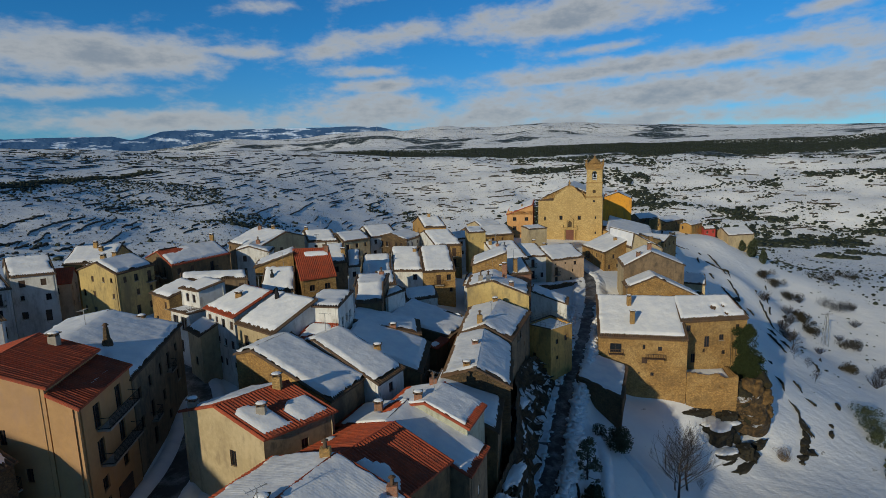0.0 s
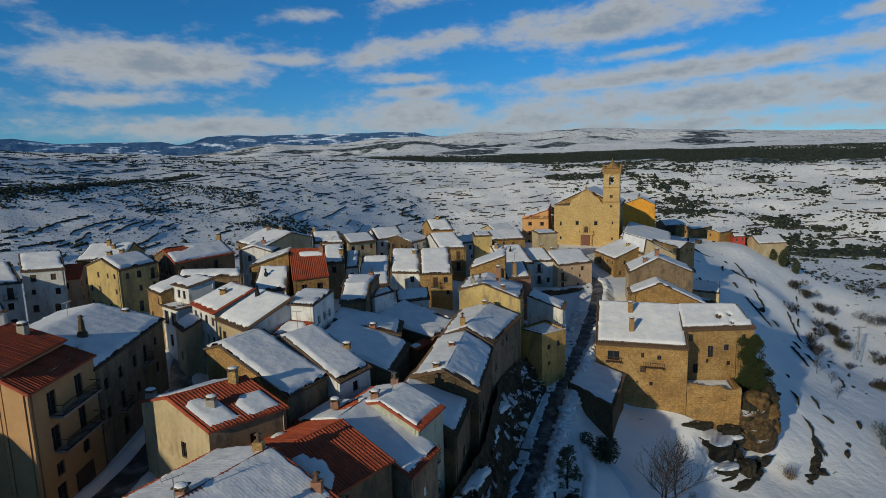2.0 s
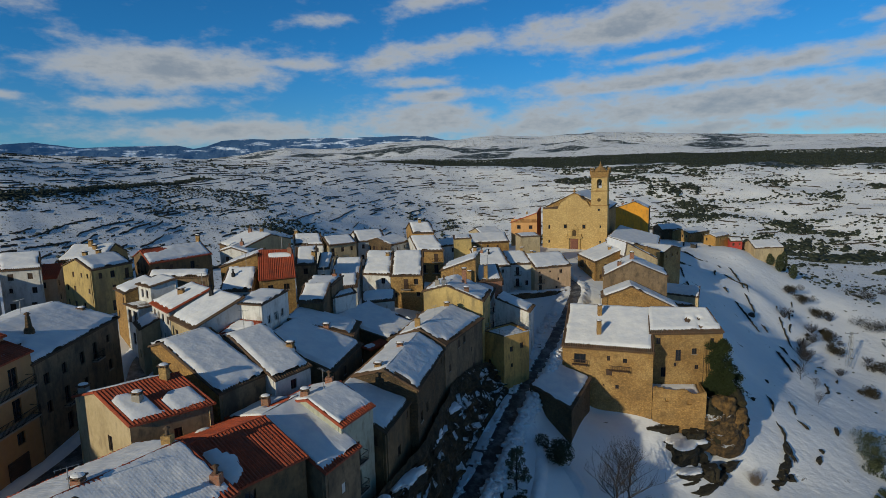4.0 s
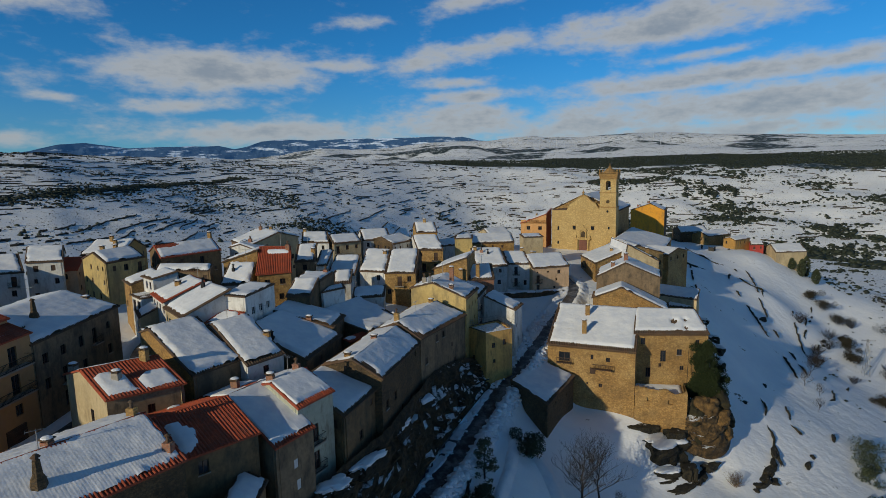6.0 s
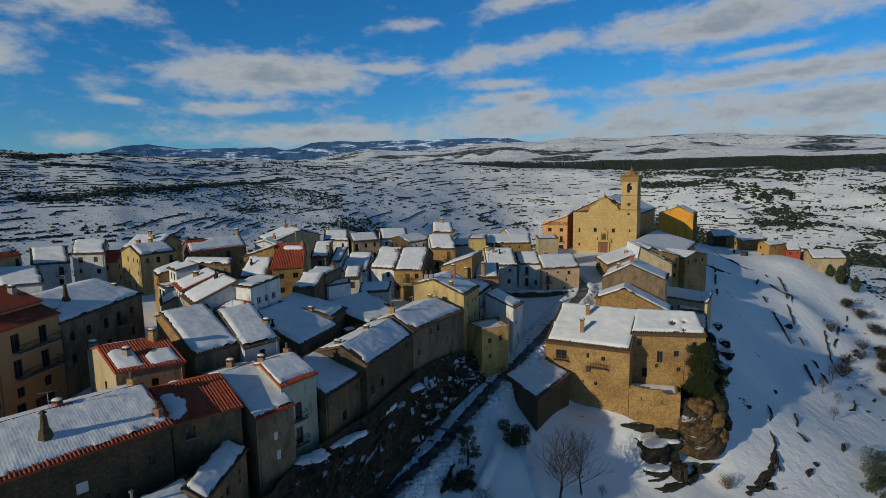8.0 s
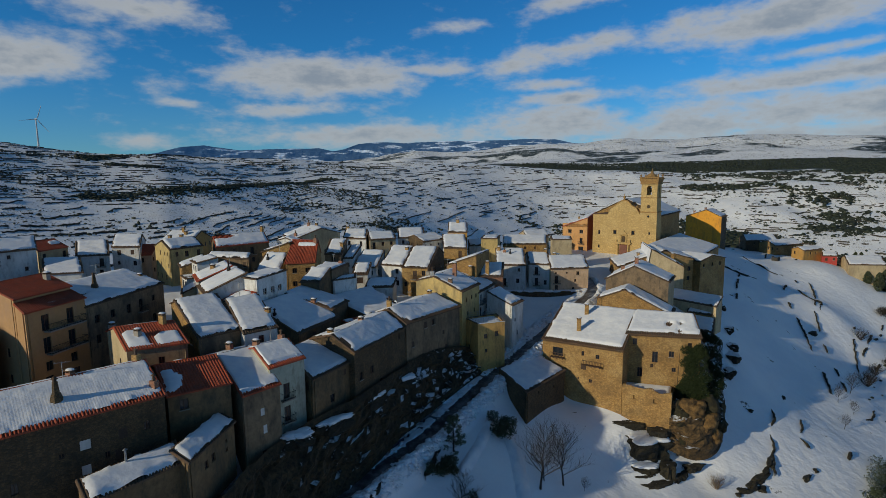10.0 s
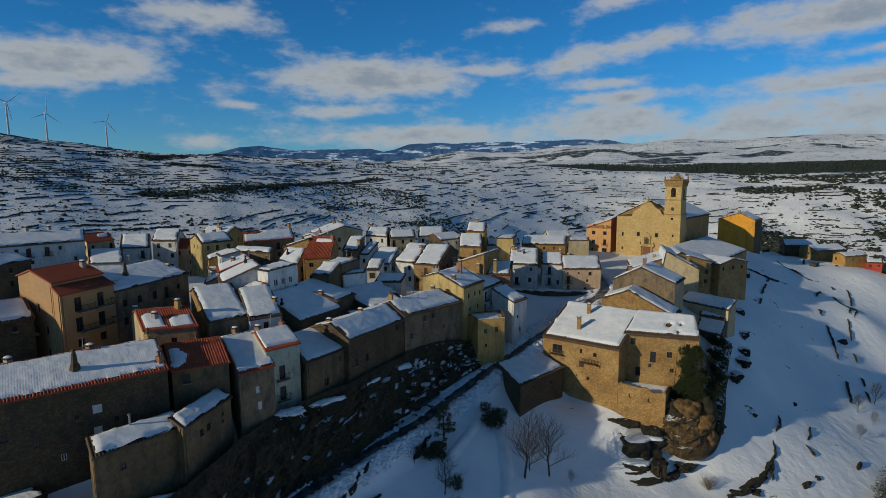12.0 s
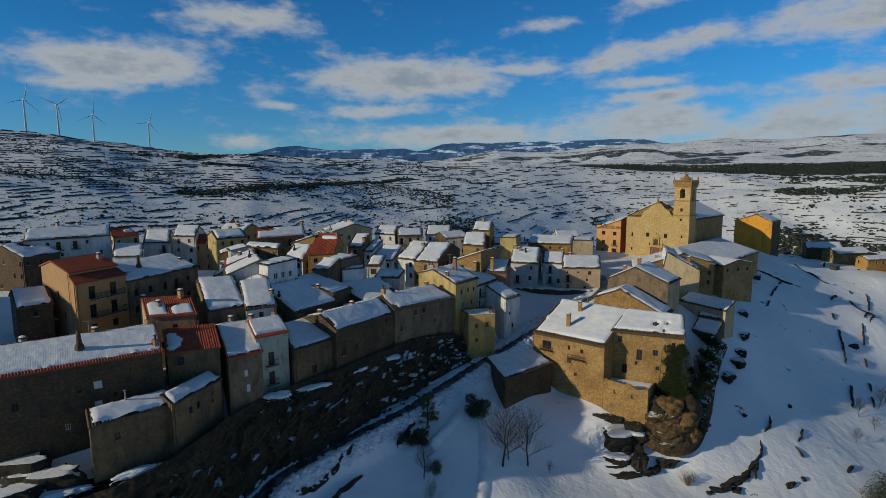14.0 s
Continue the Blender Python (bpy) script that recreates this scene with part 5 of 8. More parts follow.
house('small white roof house above a walled terrace', (-38.0, 76.2), (-34.3, 73.7), (-31.6, 76.2), (-35.3, 78.8), ze=28.1, zr=28.9, zo=28.9, f=1.00, wall=PLASTER_WHITE, wins={0: [(0.35, 26.3, 0.7, 1.2, ''), (0.7, 26.3, 0.7, 1.2, '')]}, cover=0.3)
house('white house front with wide dark windows under a terrace', (-38.9, 74.4), (-35.0, 71.6), (-32.6, 74.2), (-36.4, 77.0), ze=25.4, zr=25.5, zo=25.5, f=1.00, wall=PLASTER_WHITE, wins={0: [(0.25, 22.8, 1.3, 2.0, ''), (0.7, 22.8, 1.5, 2.0, ''), (0.45, 19.6, 1.0, 1.8, '')]}, cover=0.08)
house('golden rubble corner house with a small snow roof', (-43.8, 78.9), (-39.2, 74.9), (-36.2, 78.5), (-40.5, 82.3), ze=26.9, zr=28.2, zo=28.2, f=1.00, wall=STONE, skip=0.4, cover=0.3)
house('low lean-to with a rounded snow roof and old tile eaves', (-34.6, 70.0), (-31.4, 66.6), (-29.7, 68.2), (-32.9, 71.6), ze=23.9, zr=24.9, zo=24.9, f=1.00, wall=PLASTER_CREAM, skip=0.4, cover=0.34)
house('white and yellow house with snowy roof and red chimney', (-49.0, 122.5), (-38.8, 111.9), (-32.2, 124.6), (-42.4, 135.2), ze=28.0, zr=30.4, zo=28.8, f=0.60, wall=PLASTER_CREAM, walls=(PLASTER_BROWN, None, None, PLASTER_WHITE), cover=0.36, stacks=[(0.3, 0.5, 1.2, BRICK, 'pot'), (0.6, 0.6, 0.8, STONE, 'slab')])
house('brick house with a snowy roof and tall chimney', (12.7, 104.6), (17.6, 106.3), (16.6, 111.8), (11.8, 110.4), ze=22.3, zr=24.4, zo=24.4, f=1.00, wall=BRICK, wins={}, stacks=[(0.35, 0.1, 2.4, STONE, 'slab')])
house('flat lemon plastered party wall block under snow', (6.3, 131.4), (10.6, 132.3), (10.0, 138.0), (5.8, 137.2), ze=27.4, zr=27.6, zo=27.6, f=1.00, wall=PLASTER_LEMON, wins={}, cover=0.2)
house('tall plain cream wall block with a thin snow top', (23.3, 145.2), (28.6, 147.0), (27.5, 153.0), (22.2, 151.0), ze=26.0, zr=26.2, zo=26.2, f=1.00, wall=PLASTER_CREAM, wins={}, cover=0.15)
house('pale house with thick snow at the far village edge', (-72.5, 101.5), (-64.5, 104.0), (-67.0, 115.0), (-74.5, 112.5), ze=27.6, zr=30.0, zo=27.6, f=0.50, wall=PLASTER_YELLOW, cover=0.36, skip=0.2, stacks=[(0.5, 0.4, 1.3, STONE, 'slab'), (0.65, 0.3, 0.9, STONE, 'slab')])
house('brown house with a wooden gallery', (-8.6, 127.4), (-5.2, 135.8), (-13.7, 143.4), (-17.1, 135.0), ze=26.5, zr=27.8, zo=26.5, f=0.50, wall=STONE_DARK, walls=(PLASTER_WHITE, None, None, None), gap=1.6, skip=0.1)
house('pale plastered house behind the square', (0.4, 141.1), (8.2, 147.6), (6.3, 152.5), (-1.4, 146.0), ze=24.0, zr=25.2, zo=25.2, f=1.00, wall=PLASTER_CREAM, walls=(PLASTER_WHITE, None, None, None))
house('stone house with a broad bright snow roof', (8.0, 151.4), (20.5, 154.7), (18.2, 169.2), (5.6, 165.9), ze=23.5, zr=25.3, zo=23.5, f=0.50, wall=STONE, cover=0.3, skip=0.4)
house('cream house with a snowy roof near the square', (12.6, 167.2), (18.8, 173.2), (14.4, 183.2), (8.2, 177.2), ze=24.0, zr=25.5, zo=24.0, f=0.50, wall=PLASTER_CREAM)
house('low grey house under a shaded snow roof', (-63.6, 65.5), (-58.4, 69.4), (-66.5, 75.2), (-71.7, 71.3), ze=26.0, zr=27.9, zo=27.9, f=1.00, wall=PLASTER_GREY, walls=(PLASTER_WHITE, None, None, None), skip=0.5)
house('old rubble house with a broken snowy roof', (-66.9, 49.1), (-70.4, 58.0), (-85.9, 57.5), (-82.4, 48.5), ze=27.5, zr=29.7, zo=27.5, f=0.50, wall=STONE_DARK, cover=0.3, bare=((0.6, 0.85, 0.25, 0.2),))
house('low white annexe with a snow roof', (-6.2, 87.7), (-1.2, 89.8), (-1.9, 93.3), (-7.0, 91.3), ze=22.2, zr=23.3, zo=23.3, f=1.00, wall=PLASTER_WHITE, wins={})
house('small white roof room with a brown shuttered window', (-11.5, 92.3), (-8.6, 93.7), (-9.3, 97.0), (-12.2, 95.8), ze=23.8, zr=25.6, zo=25.6, f=1.00, wall=PLASTER_WHITE, wins={0: [(0.5, 21.8, 1.3, 1.3, 's')]}, cover=0.34)
house('low cream annexe on the slope with a snow roof', (52.8, 134.1), (63.0, 127.0), (64.9, 131.5), (54.8, 138.6), ze=13.6, zr=15.1, zo=15.1, f=1.00, wall=PLASTER_CREAM, cover=0.3, wins={})
house('low yellow shed stepping down the slope under snow', (57.3, 129.3), (62.3, 127.2), (62.9, 130.3), (58.0, 132.5), ze=11.5, zr=12.4, zo=12.4, f=1.00, wall=PLASTER_YELLOW, cover=0.3, wins={})
house('low rubble shed stepping down the slope under snow', (56.5, 122.8), (61.4, 119.4), (62.6, 126.4), (57.4, 128.6), ze=9.5, zr=10.9, zo=10.9, f=1.00, wall=STONE_DARK, cover=0.3, wins={})
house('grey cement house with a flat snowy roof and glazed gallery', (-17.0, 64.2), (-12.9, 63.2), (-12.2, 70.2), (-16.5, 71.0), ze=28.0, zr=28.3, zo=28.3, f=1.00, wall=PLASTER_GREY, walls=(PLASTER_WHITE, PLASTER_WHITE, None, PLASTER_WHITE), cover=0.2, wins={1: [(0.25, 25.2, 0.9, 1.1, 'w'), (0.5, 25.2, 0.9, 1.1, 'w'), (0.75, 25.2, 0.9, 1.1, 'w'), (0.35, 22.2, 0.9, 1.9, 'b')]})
house('low annexe with snow and a strip of red tiles', (-17.4, 60.7), (-12.7, 61.7), (-13.0, 63.0), (-16.4, 64.0), ze=25.0, zr=25.9, zo=25.9, f=1.00, wall=PLASTER_WHITE, red=True, tiles=TILE, cover=0.2, only=((0.35, 0.45, 0.45, 0.6),), wins={})
house('low white house with a snow roof and red chimney', (-35.9, 109.9), (-38.3, 127.1), (-45.5, 128.6), (-43.1, 111.3), ze=27.5, zr=28.7, zo=27.9, f=0.60, wall=PLASTER_WHITE, cover=0.32, stacks=[(0.2, 0.4, 1.2, BRICK, 'pot')])
house('low outhouse with a red tile roof edged with snow', (-1.4, 71.1), (1.3, 76.7), (0.2, 76.9), (-2.5, 71.4), ze=19.6, zr=19.9, zo=19.9, f=1.00, wall=PLASTER_BROWN, red=True, tiles=TILE, cover=0.2, only=((0.1, 0.5, 0.2, 0.6),), wins={})
house('broad low house below the church under deep snow', (59.2, 148.1), (72.0, 186.7), (60.6, 195.5), (47.8, 156.9), ze=20.3, zr=23.3, zo=23.3, f=1.00, wall=STONE, cover=0.36, wins={})
house('small house with a red tile roof and a snow patch', (-79.5, 76.0), (-80.9, 83.6), (-90.0, 85.0), (-88.6, 77.5), ze=28.6, zr=30.2, zo=29.1, f=0.60, wall=PLASTER_CREAM, red=True, tiles=TILE, cover=0.2, only=((0.8, 0.6, 0.25, 0.2),))
house('small house with a bare red tile roof', (-68.4, 89.6), (-64.6, 91.6), (-67.0, 97.0), (-70.6, 95.4), ze=26.2, zr=28.2, zo=26.6, f=0.60, wall=PLASTER_PINK, red=True, tiles=TILE, cover=0)
house('golden rubble barn with a snow-laden gable roof', (51.9, 105.4), (52.8, 111.8), (38.4, 113.2), (37.4, 107.6), ze=16.1, zr=20.5, zo=18.3, f=0.63, wall=STONE, cover=0.34, wins={})
house('cream gabled house with snow and a brick chimney', (51.6, 113.4), (53.4, 121.6), (40.8, 124.2), (38.9, 114.2), ze=21.3, zr=24.3, zo=21.3, f=0.55, wall=PLASTER_CREAM, walls=(None, None, None, PLASTER_GREY), wins={0: [(0.2, 18.0, 0.6, 0.8, '')]}, stacks=[(0.3, 0.55, 1.3, BRICK, 'slab'), (0.15, 0.75, 1.0, BRICK, 'slab')])
house('cream house with a long snow roof below the church', (56.9, 138.0), (55.1, 151.9), (46.6, 150.8), (48.5, 136.9), ze=20.8, zr=25.1, zo=21.5, f=0.93, wall=PLASTER_CREAM, cover=0.32, wins={}, stacks=[(0.1, 0.3, 1.4, STONE, 'slab')])
house('stone house at the cliff edge with a snow roof', (69.5, 159.0), (62.6, 164.8), (55.3, 156.0), (62.2, 150.2), ze=20.5, zr=21.7, zo=20.5, f=0.53, wall=STONE_DARK, walls=(STONE, STONE, STONE, STONE), cover=0.34, gap=3.0, rows=1, skip=0)
house('golden stone house with a rising snow-edged wall', (6.4, 112.8), (5.6, 103.9), (12.4, 103.6), (13.1, 112.6), ze=24.6, zr=27.0, zo=27.0, f=1.00, wall=STONE, wins={1: [(0.3, 23.0, 0.6, 0.7, '')]}, cover=0.32)
# dark stone on the first wall stands in for the shaded side
house('saffron painted house with a snowy roof', (77.7, 220.8), (81.1, 230.9), (69.1, 235.0), (65.7, 224.9), ze=27.4, zr=30.0, zo=27.4, f=0.43, wall=PLASTER_OCHRE, walls=(STONE_DARK, None, None, None), cover=0.22, wins={}, stacks=[(0.3, 0.5, 0.9, BRICK, 'slab'), (0.2, 0.8, 0.9, BRICK, 'slab')])
house('brown rubble farmhouse with a snowy roof', (92.8, 253.0), (105.8, 258.0), (105.4, 271.0), (92.4, 266.0), ze=15.0, zr=16.8, zo=15.0, f=0.50, wall=STONE_DARK, group='outlying farmhouses')
house('golden stone farmhouse with a snowy roof', (102.1, 245.0), (114.9, 256.0), (110.8, 266.6), (98.0, 255.6), ze=14.0, zr=15.6, zo=14.0, f=0.50, wall=STONE, group='outlying farmhouses')
house('yellow farmhouse with a snowy roof', (109.8, 236.2), (118.4, 244.1), (115.9, 250.0), (107.2, 242.1), ze=13.5, zr=14.4, zo=13.5, f=0.50, wall=PLASTER_YELLOW, group='outlying farmhouses')
house('small red painted farm shed under snow', (117.0, 239.1), (122.2, 239.5), (123.7, 245.8), (118.5, 245.5), ze=11.3, zr=12.2, zo=11.3, f=0.50, wall=PLASTER_RED, group='outlying farmhouses')
house('long low cream farmhouse with a snowy roof', (122.9, 229.8), (135.5, 232.3), (137.4, 247.8), (124.8, 245.3), ze=9.5, zr=11.7, zo=9.5, f=0.50, wall=PLASTER_CREAM, wins={}, group='outlying farmhouses')
house('ruinous golden rubble house with snow roof and hanging balconies', (28.0, 94.9), (42.8, 91.5), (45.6, 103.0), (30.8, 106.4), ze=12.6, zr=17.3, zo=17.3, f=1.00, wall=STONE, cover=0.3, low=-1.5, cornice=True, wins={0: [(0.20, 9.6, 2.0, 1.7, ''), (0.52, 10.4, 0.5, 0.9, ''), (0.70, 10.2, 0.7, 0.8, ''), (0.53, 7.7, 1.0, 1.2, 's'), (0.62, 5.4, 0.6, 0.7, ''), (0.47, 5.7, 0.3, 0.4, '')], 1: [(0.5, 9.0, 0.8, 1.6, ''), (0.55, 5.6, 0.8, 1.6, '')]}, stacks=[(0.40, 0.26, 2.3, STONE, 'slab'), (0.39, 0.70, 1.9, STONE, 'slab')])
house('ruinous golden rubble wing with broken openings and snow roof', (43.35, 95.6), (56.1, 96.6), (55.4, 102.6), (45.0, 103.3), ze=14.7, zr=17.4, zo=17.4, f=1.00, wall=STONE, cover=0.3, low=0.5, cornice=True, bare=((0.58, 0.42, 0.035, 0.09), (0.75, 0.5, 0.03, 0.07), (0.72, 0.16, 0.025, 0.06)), wins={0: [(0.12, 12.6, 0.8, 1.2, ''), (0.40, 9.4, 1.0, 2.1, ''), (0.62, 10.6, 0.9, 1.1, 'i'), (0.36, 8.4, 0.5, 0.7, ''), (0.2, 6.5, 0.9, 1.8, ''), (0.66, 7.8, 0.7, 0.8, ''), (0.86, 12.6, 0.7, 0.9, '')]})
house('small brown rubble shed with a snow roof beside the lane', (27.4, 80.0), (32.5, 92.6), (26.8, 95.0), (21.5, 85.2), ze=7.4, zr=9.1, zo=9.1, f=1.00, wall=STONE_DARK, cover=0.28, low=-0.5, cornice=True, wins={0: [(0.3, 5.9, 0.5, 0.5, ''), (0.7, 5.2, 0.5, 0.6, '')]}, name='shed', group='sheds')

# ---- the church ----
def slab(bm, outline, y0, y1):
    """An outline in x and z, extruded from y0 to y1."""
    front = [bm.verts.new((x, y0, z)) for x, z in outline]
    back = [bm.verts.new((x, y1, z)) for x, z in outline]
    bm.faces.new(front)
    bm.faces.new(back[::-1])
    n = len(outline)
    for k in range(n):
        bm.faces.new((front[k], back[k], back[(k + 1) % n], front[(k + 1) % n]))


def arch(x, z0, w, h, n=8):
    """The outline of a round-arched opening, from its lower left corner."""
    pts = [(x - w / 2, z0), (x + w / 2, z0)]
    for k in range(n + 1):
        a = math.pi * k / n
        pts.append((x + w / 2 * math.cos(a), z0 + h - w / 2 + w / 2 * math.sin(a)))
    return pts


def build_church():
    thing = new("church")
    thing.matrix_world = pose(32.5, 181.6, 16.6, 0, 0, -17.6)
    tagged(thing, "golden ashlar parish church with a square bell tower and snowy nave", "church")
    W, T = 15.4, 5.3
    # facade with a curved baroque gable
    top = [(0, 0), (W, 0), (W, 14.6)]
    crest = [(15.2, 14.9), (14.8, 15.4), (14.3, 16.3), (13.6, 16.7), (12.8, 17.2), (12.0, 18.1), (11.3, 18.7), (10.2, 18.9), (9.1, 18.6), (8.3, 17.9), (7.4, 17.2), (6.5, 16.6), (5.6, 16.1), (5.1, 14.6)]
    bm = bmesh.new()
    slab(bm, top + crest + [(4.9, 14.2), (0, 14.2)], 0, 0.9)
    facade = part("facade", bm, CHURCH_STONE, thing)
    bm = bmesh.new()
    for (x0, z0), (x1, z1) in zip(crest, crest[1:]):
        slab(bm, [(x0, z0 + 0.004), (x1, z1 + 0.004), (x1, z1 + 0.32), (x0, z0 + 0.32)], -0.18, 1.05)
    part("gable_moulding", bm, STONE, facade)
    bm = bmesh.new()
    for k in range(18):
        box(bm, 0.1 + k * 0.27, 0.3 + k * 0.27, 0.1, 0.9, 14.204, 14.5 + 0.03 * k)
    part("stone_coping", bm, TILE_OLD, facade)
    for x, z, s in ((10.2, 19.2, 1.0), (14.3, 16.6, 0.55), (5.8, 16.4, 0.55)):
        bm = bmesh.new()
        lathe(bm, [(0.32 * s, 0), (0.2 * s, 0.25 * s), (0.42 * s, 0.7 * s), (0.3 * s, 1.0 * s), (0.08 * s, 1.3 * s), (0.1 * s, 1.7 * s), (0.02, 1.9 * s)], x, 0.45, z)
        part("finial", bm, STONE, facade)
    # openings, laid as deep dark niches with frames
    for x, z, w, h in ((7.5, 7.9, 0.9, 1.2), (13.4, 7.9, 0.9, 1.2)):
        bm = bmesh.new()
        box(bm, x - w / 2 - 0.15, x + w / 2 + 0.15, -0.06, -0.004, z - 0.15, z + h + 0.15)
        f = part("window", bm, STONE, facade)
        bm = bmesh.new()
        box(bm, x - w / 2, x + w / 2, -0.08, -0.066, z, z + h)
        part("pane", bm, GLASS, f)
    for x, z, w, h in ((2.2, 7.6, 0.55, 1.3), (2.2, 3.0, 0.5, 1.0)):
        bm = bmesh.new()
        slab(bm, arch(x, z, w, h), -0.03, -0.004)
        part("window", bm, GLASS, facade)
    # the portal
    px = 10.4
    bm = bmesh.new()
    box(bm, px - 2.3, px + 2.3, -0.35, -0.004, 0, 0.5)
    portal = part("portal", bm, CHURCH_STONE, thing, "carved golden stone portal")

    def carved(name, x0, x1, y0, z0, z1):
        bm = bmesh.new()
        box(bm, x0, x1, y0, -0.004 if y0 > -0.44 or z0 > 1 else -0.354, z0, z1)
        bmesh.ops.bevel(bm, geom=bm.edges[:], offset=0.03, affect="EDGES")
        part(name, bm, CHURCH_STONE, portal)
    for s in (-1, 1):
        carved("pedestal", px + s * 1.75 - 0.35, px + s * 1.75 + 0.35, -0.45, 0, 1.1)
        carved("pilaster", px + s * 1.75 - 0.3, px + s * 1.75 + 0.3, -0.3, 0.504, 4.596)
        carved("pilaster", px + s * 0.95 - 0.2, px + s * 0.95 + 0.2, -0.3, 5.254, 7.596)
        bm = bmesh.new()
        lathe(bm, [(0.18, 0), (0.12, 0.2), (0.22, 0.5), (0.05, 0.9), (0.02, 1.1)], px + s * 2.2, -0.3, 5.254, 8)
        part("urn", bm, CHURCH_STONE, portal)
    carved("entablature", px - 2.4, px + 2.4, -0.55, 4.6, 4.996)
    carved("entablature", px - 2.6, px + 2.6, -0.7, 5.0, 5.25)
    carved("entablature", px - 1.4, px + 1.4, -0.42, 7.6, 7.846)
    bm = bmesh.new()
    slab(bm, [(px - 1.2, 7.85), (px + 1.2, 7.85), (px + 0.8, 8.5), (px + 0.3, 8.8), (px, 9.5), (px - 0.3, 8.8), (px - 0.8, 8.5)], -0.32, -0.004)
    part("pediment", bm, CHURCH_STONE, portal)
    for s in (-1, 1):
        bm = bmesh.new()
        lathe(bm, [(0.26, 0), (0.26, 0.15), (0.2, 0.25), (0.17, 3.1), (0.24, 3.3), (0.26, 3.5)], px + s * 1.75, -0.42, 1.1, 12)
        part("column", bm, CHURCH_STONE, portal)
    # the niche is a flat plate, its inner shade put into a darker stone
    bm = bmesh.new()
    slab(bm, arch(px, 5.4, 1.2, 2.0), -0.04, -0.008)
    part("niche", bm, STONE_DARK, portal)
    bm = bmesh.new()
    box(bm, px - 1.25, px + 1.25, -0.06, -0.012, 0.3, 4.5)
    door = part("door", bm, DOOR_RED, portal, "red-brown double door")
    bm = bmesh.new()
    for k in range(4):
        for j in range(5):
            box(bm, px - 1.15 + k * 0.58, px - 0.67 + k * 0.58, -0.1, -0.064, 0.5 + j * 0.8, 1.15 + j * 0.8)
    part("door_panels", bm, DOOR_RED, door)
    # bell tower
    bm = bmesh.new()
    x0, x1, y0, y1 = W + 0.003, W + T, -0.25, T - 0.25
    box(bm, x0, x1, y0, y1, 0, 15.2)
    box(bm, x0 + 0.15, x1 - 0.15, y0 + 0.15, y1 - 0.15, 15.5, 19.8)
    tower = part("tower", bm, CHURCH_STONE, thing)
    for z, o in ((15.2, 0.12), (19.8, 0.02), (24.5, 0.04), (24.804, 0.1), (25.108, 0.18), (25.412, 0.28), (24.196, 0.1)):
        bm = bmesh.new()
        box(bm, x0 - o, x1 + o, y0 - o, y1 + o, z, z + (0.44 if z == 25.412 else 0.3))
        part("cornice", bm, STONE, tower)
    # belfry: four piers with arched openings between
    bm = bmesh.new()
    a, b, c, d = x0 + 0.2, x1 - 0.2, y0 + 0.2, y1 - 0.2
    ow = 1.5
    mx, my = (a + b) / 2, (c + d) / 2
    for xa, xb in ((a, mx - ow / 2), (mx + ow / 2, b)):
        for ya, yb in ((c, my - ow / 2), (my + ow / 2, d)):
            box(bm, xa, xb, ya, yb, 20.1, 24.2)
    n = 8
    for k in range(n):
        t0, t1 = math.pi * k / n, math.pi * (k + 1) / n
        p0, p1 = (mx + ow / 2 * math.cos(t0), 23.0 + ow / 2 * math.sin(t0)), (mx + ow / 2 * math.cos(t1), 23.0 + ow / 2 * math.sin(t1))
        for ya, yb in ((c, c + 0.8), (d - 0.8, d)):
            slab(bm, [p0, (p0[0], 24.2), (p1[0], 24.2), p1], ya, yb)
    for xa, xb in ((a, a + 0.8), (b - 0.8, b)):
        box(bm, xa, xb, my - ow / 2, my + ow / 2, 23.6, 24.2)
    box(bm, mx - 0.7, mx + 0.7, c + 0.05, c + 0.7, 20.1, 20.8)
    belfry = part("belfry", bm, CHURCH_STONE, tower)
    bm = bmesh.new()
    lathe(bm, [(0.55, 0), (0.5, 0.12), (0.36, 0.5), (0.3, 0.85), (0.12, 1.0)], mx, my, 21.6, 12)
    part("bell", bm, IRON, belfry, "dark bronze bell")
    bm = bmesh.new()
    box(bm, mx - 1.0, mx + 1.0, my - 0.1, my + 0.1, 22.65, 22.85)
    part("bell_beam", bm, WOOD, belfry)
    # balustrade, cap and corner balls
    bm = bmesh.new()
    for s in range(4):
        for k in range(9):
            u = (k + 0.5) / 9
            px2, py2 = ((x0 + (x1 - x0) * u, y0), (x0 + (x1 - x0) * u, y1), (x0, y0 + (y1 - y0) * u), (x1, y0 + (y1 - y0) * u))[s]
            box(bm, px2 - 0.1, px2 + 0.1, py2 - 0.1, py2 + 0.1, 25.854, 26.2)
    for ya in (y0, y1):
        box(bm, x0 - 0.15, x1 + 0.15, ya - 0.15, ya + 0.15, 26.2, 26.34)
    for xa in (x0, x1):
        box(bm, xa - 0.15, xa + 0.15, y0 + 0.15, y1 - 0.15, 26.2, 26.34)
    part("balustrade", bm, STONE, tower)
    for xa in (x0, x1):
        for ya in (y0, y1):
            bm = bmesh.new()
            box(bm, xa - 0.22, xa + 0.22, ya - 0.22, ya + 0.22, 25.854, 26.5)
            lathe(bm, [(0.1, 0), (0.26, 0.3), (0.22, 0.6), (0.03, 0.9)], xa, ya, 26.5, 8)
            part("pinnacle", bm, STONE, tower)
    bm = bmesh.new()
    lathe(bm, [(2.1, 0), (2.0, 0.5), (1.5, 1.1), (0.9, 1.6), (0.45, 1.9), (0.4, 2.4), (0.1, 2.6), (0.06, 3.4)], mx, my, 25.854, 8)
    part("dome", bm, STONE, tower)
